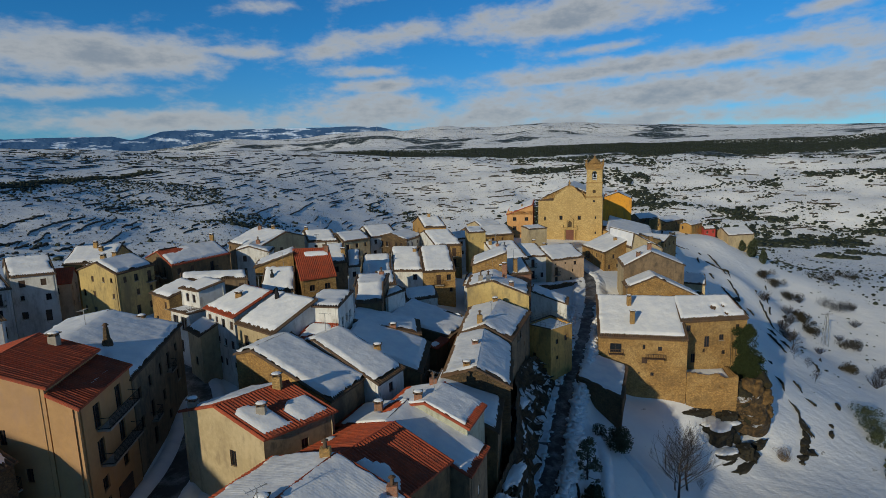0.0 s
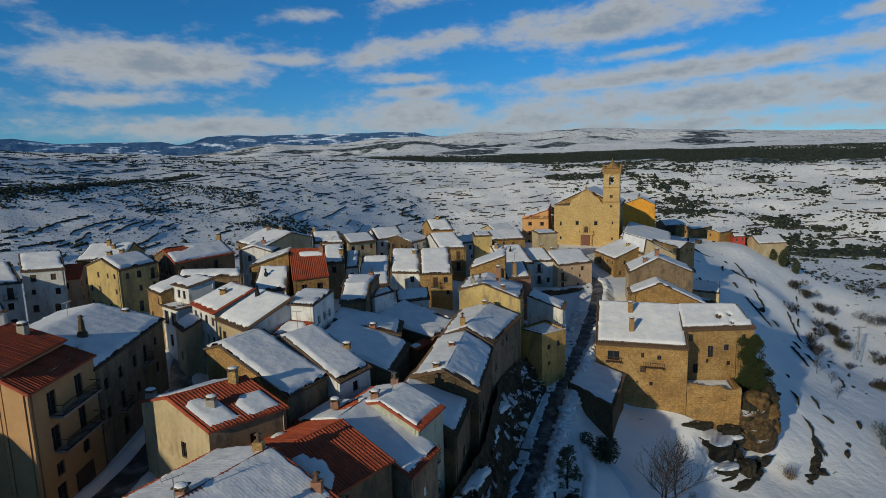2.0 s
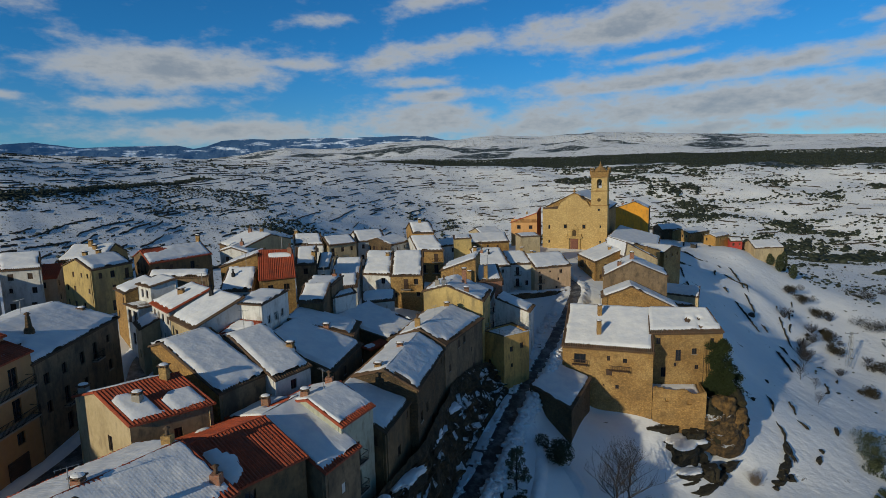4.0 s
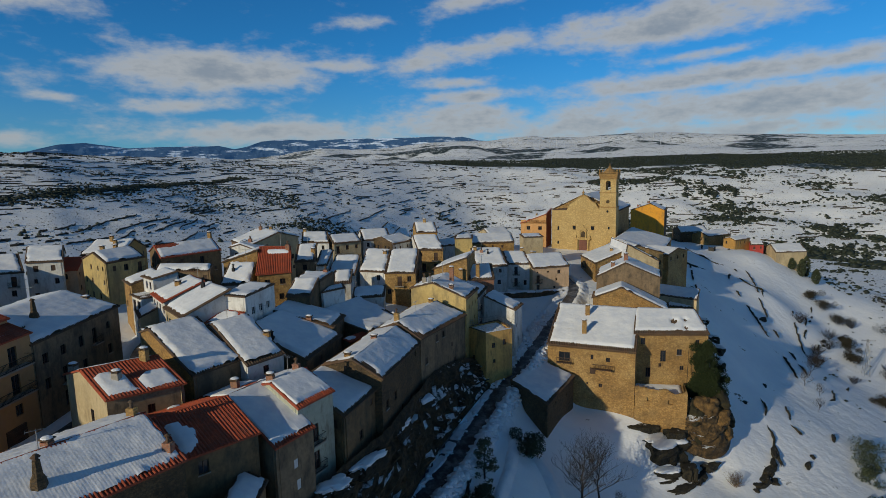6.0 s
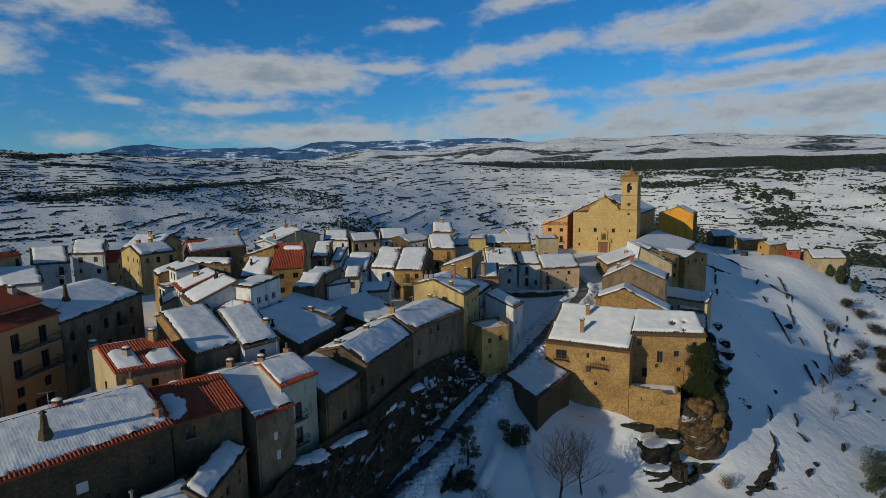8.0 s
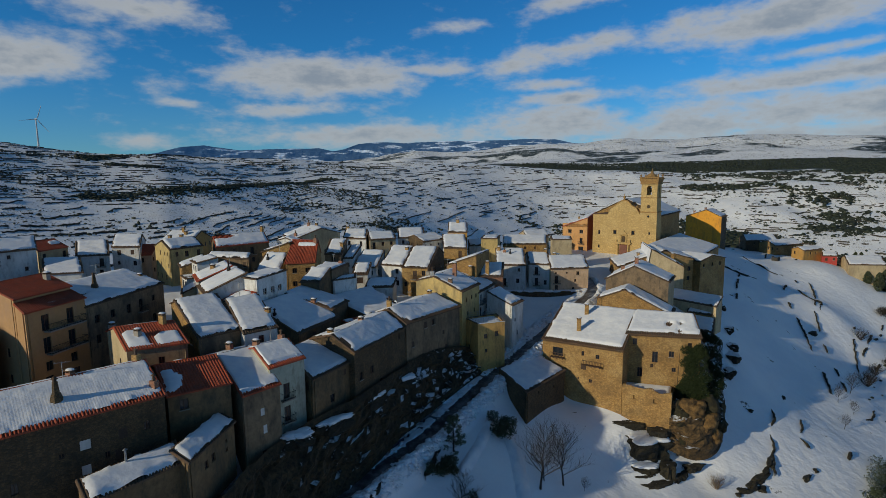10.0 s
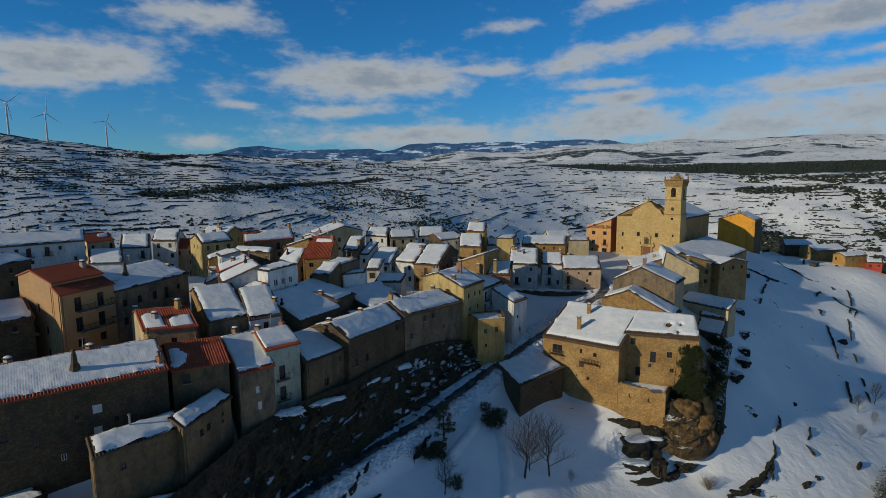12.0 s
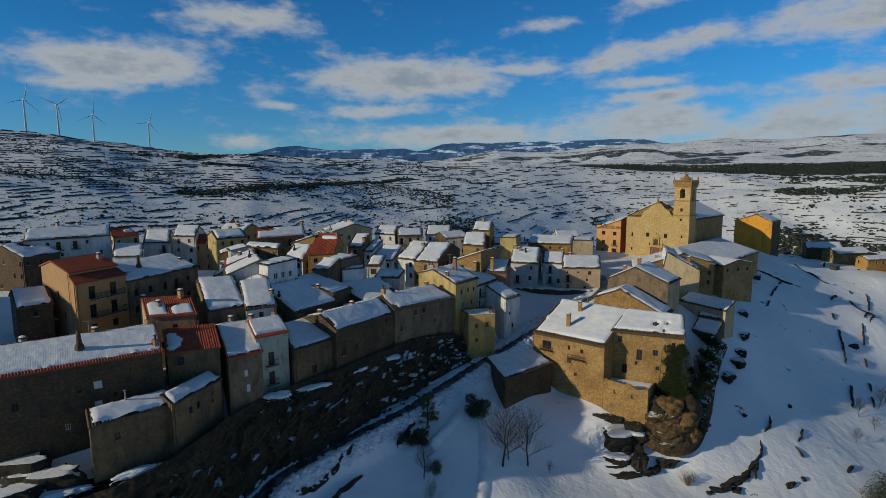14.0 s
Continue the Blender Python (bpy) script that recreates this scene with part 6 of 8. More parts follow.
    for x, z, r in ((mx, 17.1, 0.55), (mx, 14.0, 0.35)):
        bm = bmesh.new()
        bmesh.ops.create_circle(bm, cap_ends=True, segments=20, radius=r, matrix=Matrix.Translation((x, y0 + (0.13 if z > 15 else -0.02), z)) @ Matrix.Rotation(radians(90), 4, "X"))
        e = bmesh.ops.extrude_face_region(bm, geom=bm.faces[:])
        bmesh.ops.translate(bm, verts=[v for v in e["geom"] if isinstance(v, bmesh.types.BMVert)], vec=(0, -0.05 if z > 15 else 0.015, 0))
        part("round_window", bm, GLASS if r < 0.5 else STONE_DARK, tower)
    for z in (8.2, 3.2):
        bm = bmesh.new()
        box(bm, mx + 0.3, mx + 0.75, y0 - 0.03, y0 - 0.004, z, z + 0.8)
        part("window", bm, GLASS, tower)
    # nave
    bm = bmesh.new()
    D = 31.5
    slab_pts = [(0.4, 0), (W + T - 0.3, 0), (W + T - 0.3, 13.9), (9.6, 18.9), (0.4, 14.4)]
    slab(bm, slab_pts, 0.95, D)
    part("nave_wall", bm, STONE, thing)
    for e0, e1, r0, r1 in (((W + T, 5.0, 13.9), (W + T, D, 13.9), (9.6, 5.0, 19.0), (9.6, D, 19.0)), ((0.2, D, 14.5), (0.2, 1.0, 14.5), (9.6, D, 19.0), (9.6, 1.0, 19.0))):
        from_mesh("roof_tiles", slope_mesh(e0, e1, r0, r1), TILE_OLD, thing)
        from_mesh("snow", snow_mesh(e0, e1, r0, r1, 0.3, seed=3), SNOW, thing, "white snow lying on the tiles")
    # low sacristy beside the tower
    bm = bmesh.new()
    box(bm, W + T + 0.004, W + T + 9.5, 0.6, 3.6, -3, 4.4)
    sac = part("sacristy_wall", bm, CHURCH_STONE, thing)
    from_mesh("roof_tiles", slope_mesh((W + T + 0.1, 0.6, 4.42), (W + T + 9.5, 0.6, 4.42), (W + T + 0.1, 3.6, 5.3), (W + T + 9.5, 3.6, 5.3)), TILE_OLD, thing)
    bm = bmesh.new()
    slab(bm, arch(W + T + 6.5, 1.2, 0.9, 1.7), 0.57, 0.596)
    part("window", bm, WHITE_WOOD, sac)


build_church()


def build_orange():
    thing = new("house")
    thing.matrix_world = pose(22.2, 184.0, 16.8, 0, 0, -13.5)
    tagged(thing, "tall salmon house with an arched door and sloping snow roof", "house", "village houses")
    W, D = 8.7, 9.0
    holes = [(2.0, 3.2, 7.3, 8.5), (6.0, 7.2, 7.3, 8.5), (2.0, 3.2, 4.2, 5.4), (6.1, 7.1, 3.7, 5.7), (1.9, 2.6, 1.2, 2.4), (5.7, 7.4, 0.2, 2.7), (6.3, 6.9, 10.0, 10.6)]
    for a, b, top, hs, mat in (((0, 0), (W, 0), [(0, 9.4), (W, 12.6)], holes, PLASTER_APRICOT), ((W, 0), (W, D), [(0, 12.6), (D, 13.9)], [], PLASTER_RED_ORANGE),
                               ((W, D), (0, D), [(0, 13.9), (W, 10.7)], [], PLASTER_APRICOT), ((0, D), (0, 0), [(0, 10.7), (D, 9.4)], [(2, 2.8, 6, 7.2)], PLASTER_APRICOT)):
        part("wall", wall_mesh(a, b, 0, top, hs), mat, thing)
    for s0, s1, z0, z1 in holes:
        window(thing, pose((s0 + s1) / 2, 0, z0, 0, 0, 180), s1 - s0, z1 - z0, "b" if z0 == 3.7 else "i")
    args = ((0, D, 10.7), (0, 0, 9.4), (W, D, 13.9), (W, 0, 12.6))
    from_mesh("roof_tiles", slope_mesh(*args), TILE, thing)
    from_mesh("snow", snow_mesh(*args, 0.24, seed=8, open_top=True), SNOW, thing, "white snow lying on the tiles")
    chimney(thing, W * 0.55, 3, 11.7, 0.9, STONE)


PLASTER_APRICOT = surface("apricot plaster", (0.70, 0.37, 0.14), (0.58, 0.30, 0.11), 0.7, stain=(0.35, 0.2, 0.09), stain_amount=0.35, streaks=3)
PLASTER_RED_ORANGE = surface("brick red plaster", (0.50, 0.16, 0.07), (0.40, 0.12, 0.06), 0.7)
build_orange()


def build_terrace_house():
    """The yellow house with a railed roof terrace over the lane."""
    thing = new("house")
    base = ground(18, 88) - 3
    thing.location = (17.4, 85.9, base)
    tagged(thing, "yellow plastered house with a railed snowy roof terrace", "house", "village houses")
    P = [(-3.6, 3.4), (0.0, 0.0), (4.3, 3.2), (1.6, 8.2)]
    H = 17.0 - base
    rnd = [[(1.4, 2.0, H - 5.6, H - 4.7)], [(1.2, 1.9, H - 2.9, H - 2.0), (3.4, 4.1, H - 2.7, H - 1.7), (1.4, 1.9, H - 5.6, H - 4.9)], [], []]
    for k in range(4):
        a, b = P[k], P[(k + 1) % 4]
        L = math.hypot(b[0] - a[0], b[1] - a[1])
        part("wall", wall_mesh(a, b, 0, [(0, H), (L, H)], rnd[k]), PLASTER_GOLD, thing)
        turn = math.degrees(math.atan2(b[1] - a[1], b[0] - a[0]))
        for s0, s1, z0, z1 in rnd[k]:
            s = (s0 + s1) / 2 / L
            window(thing, pose(a[0] + (b[0] - a[0]) * s, a[1] + (b[1] - a[1]) * s, z0, 0, 0, turn + 180), s1 - s0, z1 - z0, "")
    bm = bmesh.new()
    inner = [(x * 0.93, 0.25 + y * 0.93) for x, y in P]
    vs = [bm.verts.new((*p, H - 0.5)) for p in inner]
    bm.faces.new(vs)
    part("terrace_floor", bm, CEMENT, thing)
    e0, e1, r0, r1 = (*inner[1], H - 0.56), (*inner[2], H - 0.56), (*inner[0], H - 0.52), (*inner[3], H - 0.52)
    from_mesh("snow", snow_mesh(e0, e1, r0, r1, 0.28, over=0, ends=0, seed=21, open_top=True), SNOW, thing, "white snow lying on the terrace")
    for k in range(4):
        a, b = Vector((*P[k], H)), Vector((*P[(k + 1) % 4], H))
        n = 5
        for j in range(n):
            q = a.lerp(b, j / n)
            pipe(thing, [q, q + Vector((0, 0, 0.95))], 0.025, STEEL, "rail_post")
        for z in (0.5, 0.95):
            pipe(thing, [a + Vector((0, 0, z)), b + Vector((0, 0, z))], 0.02, STEEL, "rail")
    bm = bmesh.new()
    for k in range(4):
        a, b = P[k], P[(k + 1) % 4]
        L = math.hypot(b[0] - a[0], b[1] - a[1])
        m = pose(*a, H, 0, 0, math.degrees(math.atan2(b[1] - a[1], b[0] - a[0])))
        q = bmesh.new()
        box(q, -0.06, L + 0.06, -0.07, 0.2, 0.003, 0.1)
        q.transform(m)
        me = bpy.data.meshes.new("coping")
        q.to_mesh(me)
        q.free()
        from_mesh("coping", me, SNOW if k == 1 else TILE_OLD, thing)
    bm.free()


build_terrace_house()

# ---- lane, cliffs and rocks ----
def smooth_line(points, step=1.0):
    """A Catmull-Rom line through points, in steps of about a metre."""
    P = [np.array(p, float) for p in points]
    P = [2 * P[0] - P[1], *P, 2 * P[-1] - P[-2]]
    out = []
    for a, b, c, d in zip(P, P[1:], P[2:], P[3:]):
        n = max(1, int(np.linalg.norm(c - b) / step))
        for k in range(n):
            t = k / n
            out.append(0.5 * (2 * b + (c - a) * t + (2 * a - 5 * b + 4 * c - d) * t ** 2 + (3 * b - a - 3 * c + d) * t ** 3))
    out.append(P[-2])
    return np.array(out)


def ribbon(name, line, offsets, heights, material, jitter=0.0, seed=0, base=None):
    """A strip along a plan line: at each step a row of points at the offsets, at the ground's height plus heights."""
    line = np.asarray(line)[:, :2]
    d = np.gradient(line, axis=0)
    d /= np.linalg.norm(d, axis=1)[:, None]
    n = np.stack([d[:, 1], -d[:, 0]], 1)
    o = np.array(offsets, float)[None, :]
    h = np.array(heights, float)[None, :]
    s = np.arange(len(line))[:, None]
    lump = fractal(s / 2.2 + seed, o * 0.9 + seed, seed, 4)
    off = o + lump * jitter * (h > 0.08)
    clod = np.maximum(fractal(s / 2.4 + seed * 3, o / 0.75, seed + 50, 2), -0.02) * (h > 0.15) * (jitter > 0.5)
    x, y = line[:, :1] + n[:, :1] * off, line[:, 1:] + n[:, 1:] * off
    c = land(line[:, 0], line[:, 1])[:, None] if base == "mid" else land(x, y)
    z = c + h * (1 + lump * 1.1 * (jitter > 0.5)) + np.maximum(clod, 0) * 1.2
    return sheet_mesh(name, np.stack([x, y, z], -1).reshape(-1, 3), grid_faces(len(line), o.shape[1]), True)


LANE_LINE = smooth_line([(-2, 2), (6, 14)] + [p[:2] for p in LANE_AXIS] + [(35, 129), (33.5, 136), (31.5, 141)])
me = ribbon("lane", LANE_LINE, (-2.4, -1.2, 0, 1.0, 2.0), (0.2, 0.24, 0.25, 0.24, 0.2), ASPHALT, base="mid")
me.materials.append(ASPHALT)
tagged(new("road", me), "narrow wet asphalt lane cleared between snow banks", "road", kind="structure")
LANE_FINE = smooth_line(LANE_LINE, 0.3)
ABOVE, BELOW = LANE_FINE[LANE_FINE[:, 1] > 75.5], LANE_FINE[LANE_FINE[:, 1] < 57]
for k, (line, o, h, j, label) in enumerate(((LANE_FINE, (1.5, 1.65, 1.8, 2.0, 2.2, 2.45, 2.7, 3.0, 3.4, 3.9), (0.1, 0.4, 0.6, 0.7, 0.75, 0.7, 0.6, 0.45, 0.25, 0.0), 0.7, "high lumpy ploughed snow bank along the lane"),
                                            (ABOVE, (-3.8, -3.4, -3.0, -2.7, -2.4, -2.1, -1.8), (0.0, 0.25, 0.42, 0.5, 0.45, 0.35, 0.14), 0.6, "lumpy ploughed snow bank along the lane"),
                                            (BELOW, (-3.8, -3.4, -3.0, -2.7, -2.4, -2.1, -1.8), (0.0, 0.25, 0.42, 0.5, 0.45, 0.35, 0.14), 0.6, "lumpy ploughed snow bank along the lane"),
                                            (LANE_FINE, (-2.4, -2.15, -1.9, -1.65, -1.4, -1.15, -0.95, -0.75), (0.3, 0.36, 0.35, 0.35, 0.34, 0.36, 0.33, 0.2), 0.35, "packed snow left on one side of the lane"))):
    me = ribbon("snow_bank", line, o, h, SNOW, j, 4 + k * 5, "mid" if k == 3 else None)
    me.materials.append(SNOW)
    tagged(new("snow_bank", me), label, "snow bank", kind="structure")

for pts, w, seed in (([(25.0, 75.5), (26.6, 72.4), (28.4, 68.6), (30.2, 64.0), (31.6, 59.0)], 1.3, 41), ([(21.5, 79.0), (22.4, 75.0), (22.0, 70.0), (20.6, 64.0)], 1.0, 43)):
    line = smooth_line(pts, 0.3)
    me = ribbon("snow_bank", line, [w * q for q in (-1.0, -0.7, -0.4, -0.1, 0.2, 0.5, 0.75, 1.0)], (-0.1, 0.12, 0.3, 0.42, 0.4, 0.25, 0.1, -0.1), SNOW, 0.6, seed)
    me.materials.append(SNOW)
    tagged(new("snow_bank", me), "low ridge of drifted snow across the garden", "snow bank", kind="structure")

STREET_LINE = smooth_line([(-24, 28), (-25.5, 38), (-25.5, 46), (-27, 54), (-30.5, 63), (-35, 71), (-38, 80)])
me = ribbon("street", STREET_LINE, (-1.5, -0.7, 0, 0.7, 1.5), (0.12, 0.15, 0.16, 0.15, 0.12), ASPHALT, base="mid")
me.materials.append(ASPHALT)
tagged(new("road", me), "dark wet village street cleared of snow", "road", kind="structure")
for q in (-1, 1):
    me = ribbon("snow_bank", smooth_line(STREET_LINE[::5], 0.45), [q * o for o in (1.3, 1.6, 2.0, 2.5, 3.0)], (0.08, 0.35, 0.5, 0.45, 0.05), SNOW, 0.5, 17 + q)
    me.materials.append(SNOW)
    tagged(new("snow_bank", me), "lumpy snow bank along the village street", "snow bank", kind="structure")


def rocky_material(name, base, level=0.62, rag=0.35):
    """Rock with snow lying on what faces up."""
    m = bpy.data.materials.new(name)
    m.use_nodes = True
    t = Tree(m.node_tree)
    geo = t.node("ShaderNodeNewGeometry")
    at = geo.outputs["Position"]
    up = t.node("ShaderNodeSeparateXYZ", {0: geo.outputs["Normal"]}).outputs[2]
    broad = t.ramp(t.noise(at, 0.35, 6.0, 0.7), 0.35, 0.65)
    fine = t.ramp(t.noise(at, 2.2, 6.0, 0.7), 0.3, 0.65)
    tone = t.mix(broad, base[0], base[1])
    tone = t.mix(t.math("MULTIPLY", fine, 0.7), base[2], tone)
    edge = t.math("ADD", up, t.math("MULTIPLY", t.math("SUBTRACT", t.noise(at, 0.8, 4.0, 0.6), 0.5), rag))
    shade = t.mix(t.ramp(edge, level, level + 0.08), tone, (0.80, 0.81, 0.83))
    relief = t.node("ShaderNodeBump", {"Strength": 0.9, "Distance": 0.25, "Height": t.noise(at, 1.6, 8.0, 0.72)})
    s = t.node("ShaderNodeBsdfPrincipled", {"Base Color": shade, "Roughness": 0.9, "Normal": relief.outputs[0]})
    t.node("ShaderNodeOutputMaterial", {0: s.outputs[0]})
    return m


CLIFF = rocky_material("snow-dusted brown cliff", ((0.05, 0.034, 0.014), (0.125, 0.08, 0.034), (0.012, 0.009, 0.004)), level=0.9)
DARK_ROCK = rocky_material("dark mossy rock", ((0.03, 0.027, 0.013), (0.055, 0.044, 0.024), (0.010, 0.009, 0.006)), level=0.8)
CRAG = rocky_material("snow-dusted golden crag", ((0.10, 0.062, 0.026), (0.27, 0.155, 0.055), (0.02, 0.015, 0.008)), level=0.88)

BARE_ROCK = rocky_material("bare dark rock", ((0.03, 0.027, 0.013), (0.06, 0.047, 0.025), (0.010, 0.009, 0.006)), level=1.02)


def cliff(label, tops, feet, material, rough=1.1, seed=0):
    """A rock face between a line of top points and a line of foot points (x, y, z)."""
    a, b = smooth_line(tops, 0.7), smooth_line(feet, 0.7)
    n = max(len(a), len(b))
    a = np.stack([np.interp(np.linspace(0, 1, n), np.linspace(0, 1, len(a)), a[:, k]) for k in range(3)], 1)
    b = np.stack([np.interp(np.linspace(0, 1, n), np.linspace(0, 1, len(b)), b[:, k]) for k in range(3)], 1)
    m = 30
    w = np.linspace(0, 1, m)
    # ledges: the face steps out as it comes down
    ledge = np.clip(w * 1.0 + 0.055 * np.sin(w * 25.0), 0, 1)
    U, V = np.meshgrid(np.arange(n) * 0.7, np.linspace(0, 9, m), indexing="ij")
    x = a[:, :1] + (b[:, :1] - a[:, :1]) * ledge
    y = a[:, 1:2] + (b[:, 1:2] - a[:, 1:2]) * ledge
    z = a[:, 2:] + (b[:, 2:] - a[:, 2:]) * w[None, :]
    d = (b - a)[:, :2]
    d /= np.linalg.norm(d, axis=1)[:, None] + 1e-6
    q = fractal(U / 5.5, V / 1.5, seed, 5) * 3.2 - np.abs(fractal(U / 2.0, V / 1.0, seed + 3, 5)) * 2.6 + 0.5 + (np.round(fractal(U / 3.0, V / 0.9, seed + 9, 3) * 5) / 5) * 1.2
    k = np.sin(np.pi * np.clip(w, 0.02, 1))[None, :] ** 0.5
    x, y = x + d[:, :1] * q * rough * k, y + d[:, 1:] * q * rough * k
    z = z + fractal(U / 3.5, V / 1.6, seed + 7, 4) * 2.0 * k
    me = sheet_mesh("cliff", np.stack([x, y, z], -1).reshape(-1, 3), grid_faces(n, m)[:, ::-1], False)
    me.materials.append(material)
    return tagged(new("cliff", me), label, "cliff", kind="structure")


cliff("dark ledged rock face with snow under the row of houses",
      [(-14, 5, 7.5), (-5, 14, 8.2), (1.0, 22.5, 9.6), (3.6, 31, 10.8), (3.0, 39, 11.9), (3.8, 45, 12.6), (5.2, 51, 13.2), (7.7, 58, 13.6), (8.9, 67, 13.8), (10.5, 75, 13.9), (13.6, 83, 13.4), (15.6, 87, 12.0)],
      [(-7, 2, -5), (1, 12, -5), (5.5, 21, -4.5), (6.2, 29, -2.5), (5.4, 37, -1.6), (5.6, 45, -0.2), (7.2, 51, 1.2), (9.6, 58, 3.2), (11.3, 66, 4.6), (13.6, 74, 5.6), (16.4, 81.5, 7), (18, 86, 7.6)], CLIFF, 1.5, 3)
cliff("golden crag carrying the ruinous house",
      [(51.0, 90.6, 4.6), (54.5, 91.5, 4.6), (57.4, 94.5, 4.8), (58.2, 99, 6.4), (57.6, 106, 8), (58.8, 113, 8.4), (60.6, 120, 9.5)],
      [(50.6, 88.2, -3.4), (55.2, 88.8, -5.0), (59.4, 93.0, -4.6), (61.3, 100, -1.0), (61.8, 107, 2.5), (62.6, 114, 5), (63.8, 121, 7)], CRAG, 0.9, 11)


def rock(label, x, y, sx, sy, sz, seed, material=None, sink=0.35, turn=0, z=None, flat=True):
    bm = bmesh.new()
    bmesh.ops.create_icosphere(bm, subdivisions=4, radius=1.0)
    for v in bm.verts:
        p = v.co.copy()
        k = 1 + (0.7 if flat else 0.5) * noise.fractal(p * 1.1 + Vector((seed * 5.3, 0, 0)), 1.0, 2.1, 4) + (0 if flat else 0.1 * noise.fractal(p * 3.5 + Vector((0, seed * 2.7, 0)), 0.8, 2.1, 5))
        v.co = Vector((p.x * sx * k, p.y * sy * k, (min(p.z * k, 0.62 + 0.12 * p.x) if flat else p.z * k) * sz))
    me = bpy.data.meshes.new("rock")
    bm.to_mesh(me)
    bm.free()
    me.polygons.foreach_set("use_smooth", np.ones(len(me.polygons), bool))
    me.materials.append(material or CLIFF)
    ob = new("rock", me)
    ob.matrix_world = pose(x, y, (ground(x, y) if z is None else z) + sz * (0.5 - sink), 0, 0, turn)
    return tagged(ob, label, "rock", "rocks on the slope")


for k, (x, y, sx, sy, sz, a) in enumerate(((68.6, 97.4, 0.6, 1.6, 0.9, -14), (66.3, 93.0, 0.7, 2.0, 0.8, -35), (67.4, 95.0, 0.5, 1.2, 0.6, -20), (64.2, 90.4, 1.0, 0.9, 0.6, 0), (62.4, 88.3, 0.9, 0.5, 0.5, 30), (65.8, 90.6, 0.9, 0.6, 0.5, 60), (61.6, 87.0, 0.5, 0.4, 0.4, 0),
                                           (85.2, 110.6, 0.45, 1.9, 0.9, -24), (74.5, 97.6, 0.5, 1.5, 0.8, -38), (76.6, 100.6, 0.5, 0.5, 0.5, 0), (67.1, 107.6, 0.7, 0.5, 0.5, 0), (76.0, 120.4, 0.4, 1.0, 0.5, -10), (95.3, 171, 1.2, 2.2, 0.9, -40),
                                           (66.4, 125.9, 0.9, 1.6, 0.9, 5), (67.4, 135.9, 0.8, 1.7, 0.8, 0), (67.4, 148, 0.8, 1.5, 0.7, -5), (67.6, 159.9, 0.8, 1.6, 0.8, -10), (71.9, 181.6, 0.9, 1.6, 0.9, -15), (65.8, 121.0, 1.0, 1.5, 1.0, 10), (64.0, 114.5, 1.0, 1.5, 1.1, 5),
                                           (-10.3, 19.6, 3.2, 1.2, 1.5, 35), (-5.6, 21.2, 3.4, 1.3, 1.7, 40), (-2.4, 25.0, 2.8, 1.3, 1.6, 55), (-6.8, 17.6, 3.0, 1.6, 1.6, 40), (0.2, 28.4, 2.2, 1.1, 1.4, 60))):
    rock("dark weathered rock with snow on top", x, y, *((sx * 0.95, sy * 1.3, sz * 0.8) if k <= 6 else (sx * 0.8, sy * 0.8, sz * 0.9) if k <= 12 else (sx * 1.15, sy * 1.15, sz * 1.35)), k + 12, BARE_ROCK if k <= 12 else DARK_ROCK, turn=a)

CRAG_BARE = rocky_material("bare golden crag", ((0.15, 0.083, 0.026), (0.38, 0.21, 0.065), (0.06, 0.035, 0.012)), level=1.1)
CRAG_MOSS = rocky_material("mossy dark crag", ((0.028, 0.028, 0.010), (0.075, 0.055, 0.020), (0.010, 0.009, 0.004)), level=0.93)
for k, (x, y, z, sx, sy, sz, a, mat) in enumerate((
        (52.2, 91.2, 0.4, 1.9, 1.7, 3.4, 10, CRAG_MOSS), (54.4, 92.0, 2.2, 2.4, 2.0, 2.4, 10, CRAG_BARE), (56.2, 93.4, -0.4, 2.9, 2.6, 2.6, 25, CRAG_BARE), (57.4, 95.4, 1.8, 2.2, 2.8, 2.6, 0, CRAG_MOSS), (55.2, 91.8, -2.6, 2.7, 1.9, 1.5, 15, CRAG_BARE),
        (57.9, 93.6, -2.4, 1.9, 2.0, 1.7, 40, CRAG_BARE), (53.0, 90.2, -3.4, 1.9, 1.5, 1.6, 0, CRAG_MOSS), (59.8, 96.4, -1.4, 1.3, 1.8, 1.5, 0, CRAG_MOSS))):
    rock("golden brown bulge of the crag" if mat is CRAG_BARE else "dark mossy bulge of the crag", x, y, sx, sy, sz, k + 60, mat, turn=a, z=z, flat=False)


